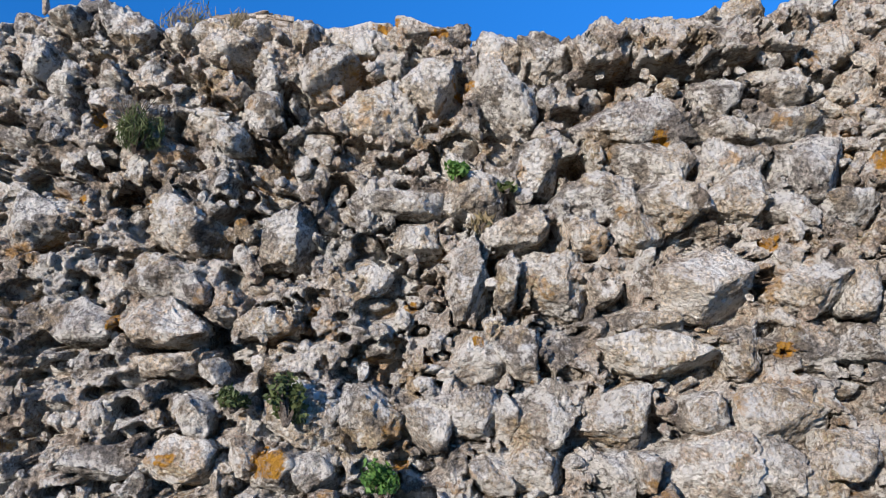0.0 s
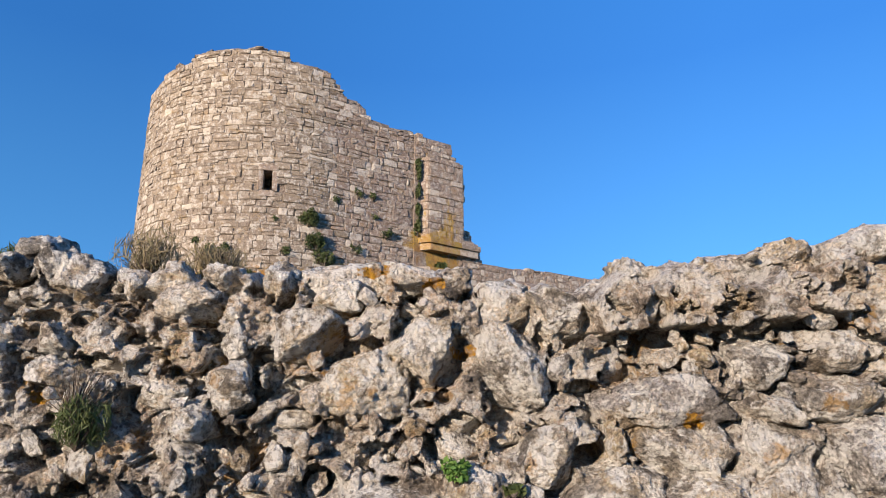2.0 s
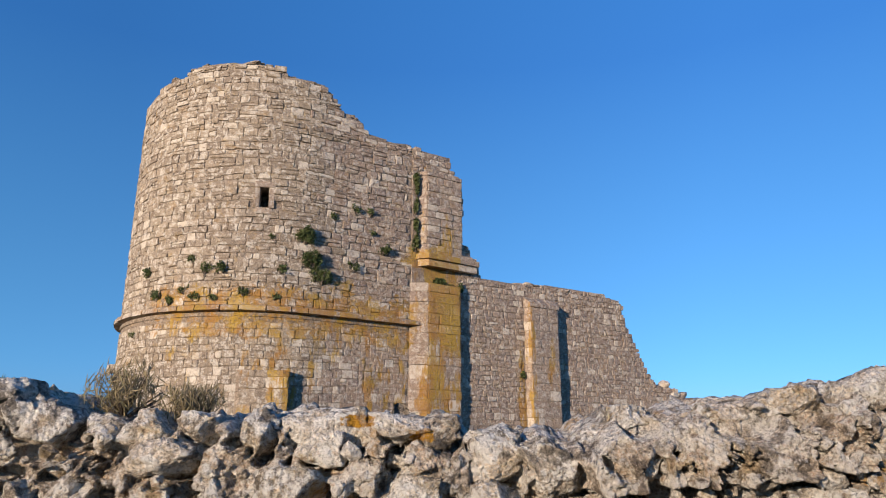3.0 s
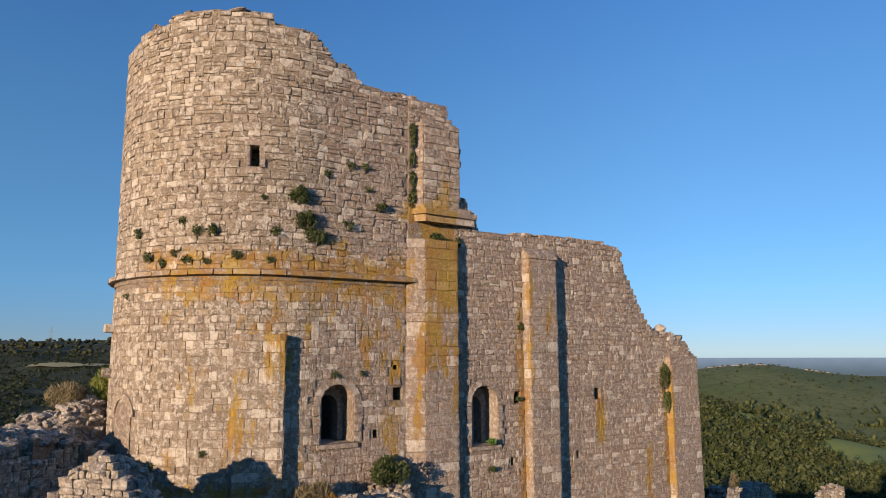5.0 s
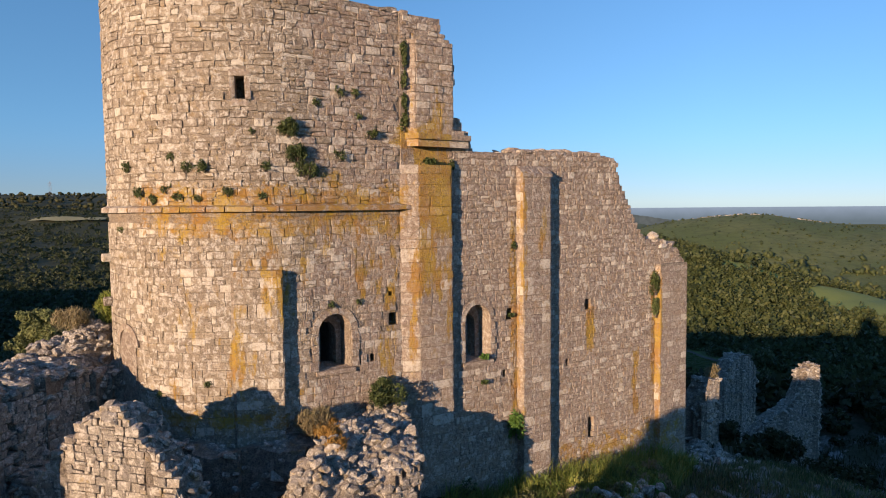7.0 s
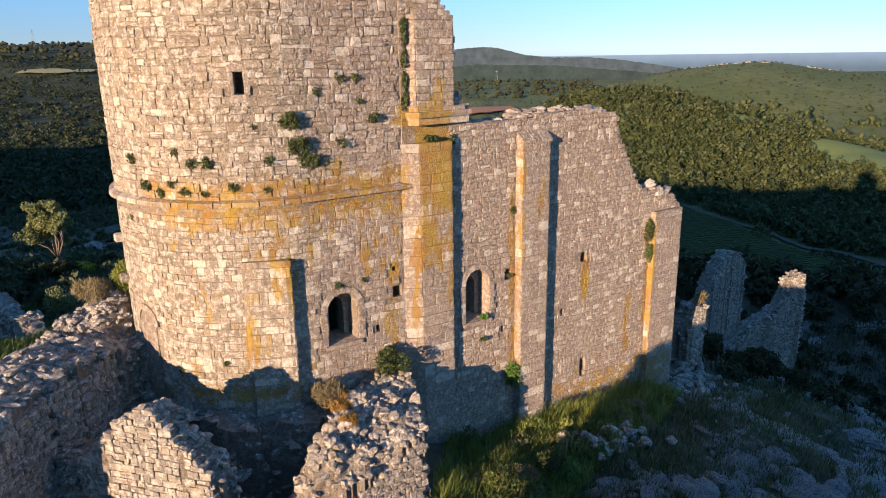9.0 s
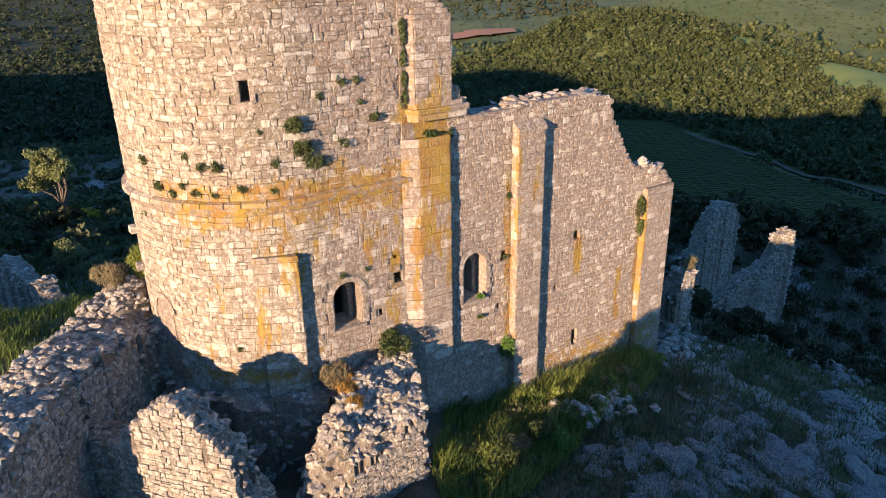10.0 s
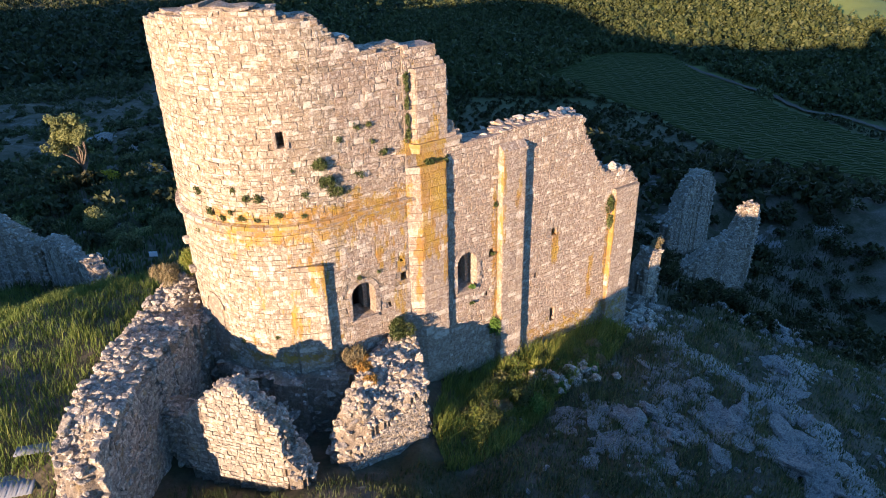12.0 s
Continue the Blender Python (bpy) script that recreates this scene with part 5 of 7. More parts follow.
rock(-0.08, 2.16, 0.22, 0.25, 15)
rock(-0.81, 2.58, 0.27, 0.12, -5)
rock(-1.24, 2.40, 0.33, 0.11, 0)
rock(0.16, 2.43, 0.24, 0.24, -5, PALE)
rock(0.35, 2.44, 0.20, 0.21, 15)
rock(0.96, 2.45, 0.62, 0.21, 6, PALE)
rock(1.34, 2.45, 0.19, 0.23, 0)
rock(1.20, 2.77, 0.39, 0.32, 5, PALE, 0.13)
rock(0.11, 2.79, 0.22, 0.36, -5)
rock(0.52, 2.77, 0.27, 0.28, 0)
rock(0.30, 2.77, 0.11, 0.23, 8)
rock(1.71, 2.77, 0.40, 0.25, -15)
rock(1.95, 2.75, 0.17, 0.24, 10)
rock(0.13, 2.19, 0.20, 0.21, 5)
rock(0.46, 2.18, 0.30, 0.28, 20)
rock(0.29, 2.17, 0.12, 0.20, 5)
rock(0.79, 2.18, 0.34, 0.27, 5)
rock(1.13, 2.17, 0.18, 0.22, -20)
rock(1.52, 2.19, 0.44, 0.30, 0)
rock(1.14, 1.95, 0.38, 0.26, -3, PALE, 0.13)
rock(0.88, 1.93, 0.12, 0.21, 12, PALE)
rock(0.40, 1.95, 0.25, 0.20, 15)
rock(0.21, 1.92, 0.20, 0.17, 10)
rock(0.75, 1.95, 0.21, 0.15, 0)
rock(1.41, 1.97, 0.28, 0.27, 20)
rock(1.77, 1.99, 0.25, 0.22, 0)
rock(1.70, 2.48, 0.24, 0.20, -8)
rock(1.88, 2.47, 0.17, 0.16, 5)
rock(0.92, 2.60, 0.33, 0.12, 0)
rock(0.75, 2.76, 0.19, 0.20, 0)

# stones along the crest
for x, w, h, t, tone in ((-2.2, 0.22, 0.14, 8, GREY), (-1.83, 0.2, 0.13, 0, PLAIN), (-1.63, 0.22, 0.2, 20, PALE), (-1.2, 0.26, 0.18, -10, PALE), (-0.98, 0.16, 0.12, 0, PLAIN), (-0.72, 0.12, 0.16, 12, PLAIN), (-0.45, 0.34, 0.17, -8, PALE), (-0.12, 0.24, 0.12, 5, PALE), (0.06, 0.15, 0.13, 0, PLAIN), (0.3, 0.2, 0.12, 0, PLAIN), (0.86, 0.17, 0.1, 0, PLAIN), (1.3, 0.3, 0.13, -5, PALE), (1.55, 0.3, 0.12, -8, PLAIN), (1.95, 0.28, 0.15, -20, PALE)):
    rock(x, crest(x) - h * 0.3, w, h, t, tone, 0.0)
nr = random.Random(77)
# smaller stones between the large ones
rest = [Pile(), Pile(), Pile()]
for _ in range(6000):
    w = nr.uniform(0.06, 0.22)
    h = w * nr.uniform(0.45, 0.85)
    x, z = nr.uniform(-2.5, 2.6), nr.uniform(1.75, 4.2)
    if z > crest(x) - 0.08 or (x > 0.6 and z > slab_foot(x) - 0.12) or any(abs(x - a) < (c + w) * 0.4 and abs(z - b) < (d + h) * 0.4 for a, b, c, d in HOLLOWS) or any(abs(x - a) < (c + w) * 0.43 and abs(z - b) < (d + h) * 0.43 for a, b, c, d in TAKEN):
        continue
    rock(x, z, w, h, nr.uniform(-25, 25), nr.choice((PLAIN, PLAIN, PLAIN, GREY, PALE)), nr.uniform(-0.09, -0.01), 3, None if len(TAKEN) < 290 else rest)
    if len(TAKEN) > 330:
        break
for tone, pile in enumerate(rest):
    if pile.v:
        part("small_stone_infill", pile.v, pile.f, (pale_mat, grey_mat, near_mat)[tone], near, smooth=True, kind="stuff")
part("mortar_face", *near_face(-2.5, 2.6, 1.5, 0.0078), near_core, near, smooth=True)
spots, small = [], []
for _ in range(9000):
    x, z = nr.uniform(-2.6, 2.7), nr.uniform(1.6, 4.35)
    if z > crest(x) - 0.03 or any(abs(x - a) < c * 0.52 and abs(z - b) < d * 0.52 for a, b, c, d in TAKEN):
        continue
    if any((x - a) ** 2 + (z - b) ** 2 < 0.0016 for a, b in small[-400:]):
        continue
    small.append((x, z))
    spots.append((x, near_depth(x, z) + nr.uniform(-0.01, 0.02), z))
    if len(spots) > 900:
        break
nr.shuffle(spots)
scatter("pebble_infill", spots[:230], (0.025, 0.07), near_mat, near, nr, 2, 0, 0.8, lean=1.6)
scatter("pebble_infill", spots[230:450], (0.02, 0.06), pale_mat, near, nr, 2, 0, 0.75, lean=1.6)
scatter("pebble_infill", spots[450:900], (0.015, 0.045), near_core, near, nr, 2, 0, 0.8, lean=1.6)
scatter("crest_stones", [(x, y, crest(x) + nr.uniform(-0.09, -0.01)) for x, y in ((nr.uniform(-2.7, 2.8), nr.uniform(3.3, 4.4)) for _ in range(420))], (0.03, 0.09), near_mat, near, nr, 2, 0, 0.7)
# coursed rubble on the rest of the wall
fr = random.Random(88)
for p0, p1, z0, z1 in (((-6.75, 3.42), (-2.45, 3.42), -0.8, None), ((2.55, 3.42), (9.25, 3.42), -0.8, None), ((-2.45, 3.42), (2.55, 3.42), -0.8, 1.6)):
    faced(near, p0, p1, z0, lambda u, a=p0[0]: crest(a + u) - 0.1, fr, near_mat, singles=0, z1=z1)
faced(near, (9.25, 4.57), (-6.75, 4.57), -0.8, lambda u: crest(9.25 - u) - 0.1, fr, near_mat, singles=0)
scatter("wall_top_stones", [(x, nr.uniform(3.45, 4.5), crest(x) - 0.1 + nr.uniform(-0.05, 0.06)) for x in [nr.uniform(-6.6, -2.6) for _ in range(160)] + [nr.uniform(2.7, 9.1) for _ in range(260)]], (0.08, 0.2), near_mat, near, nr, 2, 0, 0.6)

# ---------------------------------------------------------------- plants and the wider land


def fast_mesh(name, V, F, mat):
    """A mesh from number arrays: V (n, 3), F (m, k)."""
    me = bpy.data.meshes.new(name)
    V, F = np.asarray(V, np.float32), np.asarray(F, np.int32)
    m, k = F.shape
    me.vertices.add(len(V))
    me.vertices.foreach_set("co", V.ravel())
    me.loops.add(m * k)
    me.loops.foreach_set("vertex_index", F.ravel())
    me.polygons.add(m)
    me.polygons.foreach_set("loop_start", np.arange(0, m * k, k, dtype=np.int32))
    me.materials.append(mat)
    me.update(calc_edges=True)
    return me


def leaf_cards(P, size, g, long=1.6, up=0.0):
    """A small leaf quad at each point of P, turned at random."""
    n = len(P)
    a = g.normal(size=(n, 3))
    a[:, 2] += up
    a /= np.linalg.norm(a, axis=1)[:, None]
    b = np.cross(a, g.normal(size=(n, 3)))
    b /= np.linalg.norm(b, axis=1)[:, None] + 1e-9
    s = size * g.uniform(0.6, 1.4, n)[:, None]
    a, b = a * s * long / 2, b * s / 2
    V = np.stack([P - a, P + b * 0.8, P + a, P - b * 0.8], 1).reshape(-1, 3)
    return V, np.arange(4 * n).reshape(n, 4)


def blob_points(n, g, lobes=6, flat=0.8):
    """Points of an uneven crown of unit radius, with gaps."""
    c = g.normal(size=(lobes, 3))
    c = c / np.linalg.norm(c, axis=1)[:, None] * g.uniform(0.25, 0.72, lobes)[:, None]
    c[:, 2] = np.abs(c[:, 2]) * flat
    k = g.integers(0, lobes, n)
    d = g.normal(size=(n, 3))
    d = d / np.linalg.norm(d, axis=1)[:, None] * (g.uniform(0.25, 1, n) ** 0.5)[:, None]
    return c[k] + d * g.uniform(0.28, 0.48, lobes)[k][:, None]


g4 = np.random.default_rng(44)


def twig(p0, p1, r0, r1, sides=5):
    """A tapered stem from p0 to p1."""
    p0, p1 = np.array(p0, float), np.array(p1, float)
    d = (p1 - p0) / (np.linalg.norm(p1 - p0) + 1e-9)
    a = np.cross(d, [0.3, 0.9, 0.2])
    a /= np.linalg.norm(a)
    b = np.cross(d, a)
    ring = [(math.cos(2 * math.pi * i / sides), math.sin(2 * math.pi * i / sides)) for i in range(sides)]
    V = [p0 + (a * c + b * s) * r0 for c, s in ring] + [p1 + (a * c + b * s) * r1 for c, s in ring]
    F = [(i, (i + 1) % sides, sides + (i + 1) % sides, sides + i) for i in range(sides)]
    return [tuple(v) for v in V], F


def shrub(name, label, at, size, n, leaf_size, mat, category="shrub", stems=7, flat=0.8, parent=None, squash=(1, 1, 1), long=1.6, up=0.0):
    """A shrub: stems from one foot and an uneven crown of small leaves."""
    ob = thing(name, label, category, Matrix.Translation(at)) if parent is None else parent
    off = np.array((0, 0, 0)) if parent is None else np.array(at)
    pts = blob_points(n, g4, 7, flat) * size * np.array(squash)
    pts[:, 2] = np.maximum(pts[:, 2] + size * 0.35 * squash[2], 0.02)
    V, F = leaf_cards(pts + off, leaf_size, g4, long, up)
    crown = new("foliage", fast_mesh("foliage", V, F, mat))
    crown.parent = ob
    pile = Pile()
    for i in range(stems):
        t = pts[g4.integers(0, n)]
        pile.add(*twig(off, t + off, (0.012 + size * 0.02) if stems < 16 else 0.005, (0.004 + size * 0.004) if stems < 16 else 0.0015, 4))
    if stems:
        part("stem", pile.v, pile.f, bark_mat, ob)
    return ob


def tree(name, label, at, height, spread, n, leaf_size, mat):
    """A tree: tapered trunk, limbs and a broken crown of leaves."""
    ob = thing(name, label, "tree", Matrix.Translation(at))
    pile = Pile()
    pile.add(*twig((0, 0, -0.3), (0.1 * height, 0.02, height * 0.35), 0.05 * height * 0.6, 0.02 * height, 7))
    ends = []
    for i in range(11):
        a = 2 * math.pi * i / 11 + g4.uniform(-0.3, 0.3)
        rr0 = spread * g4.uniform(0.35, 0.95)
        z = height * g4.uniform(0.38, 1.0)
        rr0 *= 1.15 - 0.6 * z / height
        mid = np.array((0.1 * height + 0.45 * rr0 * math.cos(a), 0.45 * rr0 * math.sin(a), height * 0.2 + z * 0.4))
        end = np.array((rr0 * math.cos(a), rr0 * math.sin(a), z))
        pile.add(*twig((0.06 * height, 0, height * g4.uniform(0.15, 0.35)), mid, 0.016 * height, 0.01 * height))
        pile.add(*twig(mid, end, 0.01 * height, 0.004 * height))
        ends += [end, mid * 0.3 + end * 0.7]
    part("trunk", pile.v, pile.f, bark_mat, ob)
    pts = np.concatenate([e + blob_points(n // len(ends), g4, 5) * spread * g4.uniform(0.3, 0.48) for e in ends])
    V, F = leaf_cards(pts, leaf_size, g4)
    new("crown", fast_mesh("crown", V, F, mat)).parent = ob
    return ob


# plants in the near wall
shrub("wall_shrub", "grey-green tufted shrub rooted in the near wall", (-1.47, 3.1, 3.38), 0.15, 1300, 0.007, weed_mat, stems=50, up=1.5, long=7.0, squash=(0.9, 0.7, 1.5))
shrub("wall_shrub", "bare grey twigs rooted in the near wall", (-1.5, 3.1, 3.5), 0.2, 120, 0.004, dry_mat, stems=90, up=1.2, long=9.0, squash=(0.9, 0.5, 1.3))
shrub("wall_shrub", "dry twiggy shrub on the wall top", (-1.42, 3.5, 4.18), 0.26, 900, 0.006, dry_mat, stems=60, up=1.6, long=12.0)
shrub("wall_shrub", "dry twiggy shrub on the wall top", (-1.05, 3.42, 4.12), 0.2, 800, 0.006, dry_mat, stems=50, up=1.6, long=11.0)
shrub("wall_shrub", "small dark shrub on the wall top", (-2.15, 3.6, 4.2), 0.18, 700, 0.009, green_mat, stems=40, up=1.4, long=7.0)
shrub("leafy_weed", "bright green leafy weed in a wall joint", (0.07, 3.13, 3.25), 0.09, 420, 0.018, fresh_mat, stems=5)
shrub("leafy_weed", "dark green leafy weed hanging from a joint", (-0.66, 3.05, 2.12), 0.13, 700, 0.018, weed_mat, stems=9, squash=(0.8, 0.7, 1.4))
shrub("leafy_weed", "small green weed at the foot of a stone", (-0.25, 3.05, 1.84), 0.13, 650, 0.018, fresh_mat, stems=5)
shrub("leafy_weed", "grey-green weed beside a pale stone", (-0.9, 3.08, 2.18), 0.1, 420, 0.015, green_mat, stems=5)
shrub("leafy_weed", "small green weed in a wall joint", (0.3, 3.14, 3.2), 0.05, 70, 0.025, green_mat, stems=3)
shrub("dry_tuft", "dry brown grass tuft in the wall", (0.18, 3.15, 3.02), 0.06, 90, 0.018, dry_mat, stems=8, up=2, long=4)

# plants on the church, in its own axes
def on_drum(x, z, size, n, mat, squash=(1, 1, 1), label="small green plant rooted in the apse wall", leaf_size=0.034):
    m = drum_frame(u_at(x), z)
    p = CHURCH @ (m @ Vector((0, -0.02, -size * 0.5)))
    ob = shrub("wall_plant", label, p, size, n, leaf_size, mat, "plant", 6, squash=squash, long=3.2, up=0.5)
    ob.rotation_euler = (0, 0, CHURCH_TURN + (m.to_euler().z))


for x, z, size, n in ((-11.35, 8.95, 0.26, 220), (-10.47, 9.15, 0.2, 160), (-10.2, 8.85, 0.24, 200), (-9.8, 8.9, 0.28, 280), (-10.62, 8.3, 0.2, 150), (-11.14, 8.2, 0.28, 260), (-10.9, 8.0, 0.2, 160), (-10.4, 8.1, 0.2, 160), (-9.95, 8.05, 0.16, 110), (-9.3, 8.2, 0.18, 120), (-8.38, 8.9, 0.24, 180), (-8.5, 8.1, 0.16, 110), (-6.3, 9.25, 0.28, 260), (-5.2, 9.9, 0.28, 260), (-6.88, 10.7, 0.2, 130), (-6.2, 11.0, 0.24, 180), (-5.7, 11.0, 0.2, 150), (-5.6, 10.4, 0.16, 100), (-4.2, 7.75, 0.22, 150), (-8.7, 9.85, 0.12, 70), (-9.9, 3.0, 0.16, 90), (-10.9, 2.6, 0.16, 90), (-9.0, 2.5, 0.16, 90), (-5.7, 5.0, 0.14, 70), (-6.6, 4.95, 0.15, 80), (-11.5, 7.2, 0.16, 90)):
    on_drum(x, z, size, n, weed_mat if n < 200 else green_mat, (1, 0.7, 1.25))
on_drum(-7.75, 9.95, 0.46, 1100, weed_mat, (0.95, 0.6, 1.25), "dark green bush growing from the apse wall")
on_drum(-7.5, 9.25, 0.42, 800, green_mat, (0.9, 0.6, 1.3), "dark green bush growing from the apse wall")
on_drum(-7.2, 8.8, 0.46, 1100, weed_mat, (1.1, 0.6, 1.2), "dark green bush growing from the apse wall")


def on_nave(x, z, y, size, n, mat, squash, label, leaf_size=0.08):
    shrub("ivy", label, CHURCH @ Vector((x, y, z)), size, n, leaf_size, mat, "plant", 3, squash=squash)


for z, n in ((10.35, 260), (10.9, 420), (11.6, 380), (12.2, 420), (12.5, 200)):
    on_nave(-4.08, z - 0.3, 0.0, 0.42, n, weed_mat, (0.34, 0.35, 1.3), "strip of green ivy in a wall corner", 0.06)
on_nave(7.12, 4.2, -0.15, 0.7, 900, green_mat, (0.45, 0.3, 1.3), "hanging dark ivy beside a pilaster", 0.06)
on_nave(7.15, 3.3, -0.15, 0.55, 600, weed_mat, (0.4, 0.3, 1.5), "hanging dark ivy beside a pilaster", 0.06)
on_nave(0.02, -0.2, -0.2, 0.75, 620, fresh_mat, (0.5, 0.4, 1.3), "bright green ivy at the foot of a pilaster")
on_nave(-3.3, 9.05, -0.1, 0.3, 160, green_mat, (1, 0.6, 0.7), "small plant on a pilaster top")
on_nave(-2.45, 8.9, -0.08, 0.28, 130, green_mat, (0.6, 0.5, 1.0), "small plant on a pilaster top")
on_nave(-1.15, 2.72, -0.05, 0.22, 110, fresh_mat, (1, 0.6, 0.8), "green plant on a window sill")
on_nave(-0.02, 4.0, 0.0, 0.2, 90, green_mat, (0.8, 0.5, 0.8), "green plant in a wall hole")
on_nave(0.1, 6.3, -0.05, 0.2, 90, green_mat, (0.5, 0.5, 1.2), "green plant on the nave wall")
on_nave(-1.2, 1.9, -0.05, 0.2, 80, green_mat, (1, 0.5, 0.7), "green plant on the nave wall")

# shrubs about the ruins
for x, y, z, size, n, mat, lab in ((-3.2, 19.5, 1.5, 0.75, 700, dry_mat, "dry olive shrub on the footing"), (-1.6, 20.6, 1.9, 0.85, 900, green_mat, "green shrub against the church"), (-4.2, 20.0, 1.4, 0.5, 300, green_mat, "green shrub on the footing"), (-7.9, 20.0, 1.5, 0.6, 350, dry_mat, "dry shrub at the foot of the apse"),
                                   (-11.2, 22.0, 3.9, 0.9, 800, dry_mat, "dry brown shrub on the wall end"), (-10.4, 22.6, 4.2, 0.8, 800, grass_mat, "yellow-green tuft on the wall end"), (13.0, 32.6, -0.5, 0.6, 260, dry_mat, "bare twiggy shrub on the wall pier"),
                                   (3.6, 21.0, -2.1, 0.9, 800, green_mat, "bramble bush in tall grass"), (2.2, 19.6, -2.0, 0.8, 650, green_mat, "bramble bush in tall grass"), (4.4, 20.6, -2.2, 0.7, 520, fresh_mat, "green bush in tall grass"), (3.0, 20.3, -2.0, 0.5, 300, dry_mat, "dry red-brown bush in grass"), (0.9, 22.1, -1.9, 0.7, 420, green_mat, "dark shrub in the shade of the church")):
    spiky = mat in (dry_mat, grass_mat)
    shrub("shrub", lab, (x, y, max(z, ground_z(x, y)) if z < 0 else z), size, n * 3, 0.03 if spiky else 0.05, mat, stems=30 if spiky else 8, up=1.3 if spiky else 0.3, long=8.0 if spiky else 2.4)


SIGN = (-18.6, 37.2)
rust_mat = leaf("rusty_grass", (0.28, 0.15, 0.04), (0.36, 0.2, 0.05), (0.3, 0.22, 0.08))
for x, y, z, size in ((-2.75, 18.75, 1.5, 0.5), (-2.9, 19.3, 1.55, 0.55), (-2.5, 18.2, 1.5, 0.4)):
    shrub("dry_tuft", "dry orange grass tuft on the broken footing", (x, y, z), size, 1500, 0.03, rust_mat, "grass", stems=12, up=1.2, long=6.0, squash=(1, 1, 0.7))
sign = thing("notice_board", "small white notice board on a thin post", "sign", Matrix.Translation((SIGN[0], SIGN[1], ground_z(*SIGN))))
part("post", *twig((0, 0, -0.2), (0, 0, 1.2), 0.03, 0.03, 6), bark_mat, sign)
part("board", [(x, y, z) for y in (-0.04, -0.01) for x, z in ((-0.28, 0.85), (0.28, 0.85), (0.28, 1.2), (-0.28, 1.2))], [(0, 1, 2, 3), (7, 6, 5, 4), (4, 5, 1, 0), (5, 6, 2, 1), (6, 7, 3, 2), (7, 4, 0, 3)], sign_mat, sign, "plain white panel")

# ---- grass
def grass(name, label, poly, count, height, mat, seed, thin=0.012):
    g = np.random.default_rng(seed)
    xs, ys = [p[0] for p in poly], [p[1] for p in poly]
    P = np.stack([g.uniform(min(xs), max(xs), count * 2), g.uniform(min(ys), max(ys), count * 2)], 1)
    f = in_plan(poly)
    keep = np.array([f(x, y) for x, y in P]) & (wobble(P[:, 0], P[:, 1], 2.2, seed, 3) + g.uniform(-0.8, 0.9, len(P)) > -0.35)
    P = P[keep][:count]
    n = len(P)
    Z = land(P[:, 0], P[:, 1]) - 0.03
    B = np.column_stack([P, Z])
    a = g.uniform(0, 2 * np.pi, n)
    side = np.column_stack([np.cos(a), np.sin(a), np.zeros(n)]) * (thin * g.uniform(0.7, 1.5, n))[:, None]
    h = height * g.uniform(0.45, 1.2, n) * (1 + 0.35 * wobble(P[:, 0], P[:, 1], 3.0, seed + 1, 2))
    lean = g.normal(size=(n, 3)) * (0.3 * h)[:, None] + np.array([0.1, 0.12, 0]) * h[:, None]
    lean[:, 2] = 0
    up = np.column_stack([np.zeros(n), np.zeros(n), h])
    M = B + lean * 0.3 + up * 0.6
    V = np.stack([B - side, B + side, M + side * 0.7, M - side * 0.7, B + lean + up], 1).reshape(-1, 3)
    i = np.arange(n)[:, None] * 5
    F4 = i + np.array([0, 1, 2, 3])
    me = bpy.data.meshes.new(name)
    me.from_pydata(V.tolist(), [], F4.tolist() + (i + np.array([3, 2, 4])).tolist())
    me.materials.append(mat)
    tagged(new(name, me), label, "grass", kind="stuff")


grass("tall_grass", "tall sunlit green and yellow grass beside the church", [(-0.2, 18.6), (0.3, 21.9), (3.2, 23.9), (9.2, 27.8), (10.2, 27.0), (8.4, 24.2), (5.6, 21.2), (2.6, 17.6), (0.4, 16.6)], 17000, 0.62, grass_mat, 1, 0.014)
grass("tall_grass", "tall green grass beside the ruined wall", [(-12.6, 13), (-12.3, 23), (-11, 24), (-14, 32), (-22, 34), (-30, 36), (-30, 13)], 34000, 0.5, lush_mat, 2, 0.016)
grass("tall_grass", "tall lush grass beside the church", [(-0.2, 18.6), (0.3, 21.9), (3.2, 23.9), (9.2, 27.8), (10.2, 27.0), (8.4, 24.2), (5.6, 21.2), (2.6, 17.6), (0.4, 16.6)], 14000, 0.55, lush_mat, 11, 0.016)
grass("grass", "shaded grass between the ruined walls", [(-10.5, 9), (-9.8, 15.5), (-5, 14.6), (-3.5, 15.8), (0.5, 17), (3, 16), (3, 9)], 9000, 0.35, green_mat, 3)
grass("grass", "dark thin grass among rocks", [(-0.5, 9), (1.5, 17), (7.5, 23.5), (10, 28), (14, 31), (26, 34), (30, 20), (24, 9)], 34000, 0.3, green_mat, 4, 0.018)
grass("grass", "dark grass and scrub on the slope", [(12, 31), (30, 30), (40, 60), (10, 60)], 12000, 0.45, dark_mat, 5, 0.03)

grass("grass", "dry brown grass among rocks", [(-0.5, 9), (1.5, 17), (7.5, 23.5), (10, 28), (14, 31), (26, 34), (30, 20), (24, 9)], 26000, 0.26, dry_mat, 14, 0.012)
grass("grass", "tufted olive grass among rocks", [(0.5, 12), (1.5, 17), (7.5, 23.0), (10, 27), (13, 29), (16, 24), (14, 14)], 16000, 0.34, olive_mat, 15, 0.014)
grass("grass", "dark grass on the slope behind the apse", [(-60, 40), (-14, 33), (-8, 34), (-10, 70), (-50, 90)], 30000, 0.6, green_mat, 16, 0.05)

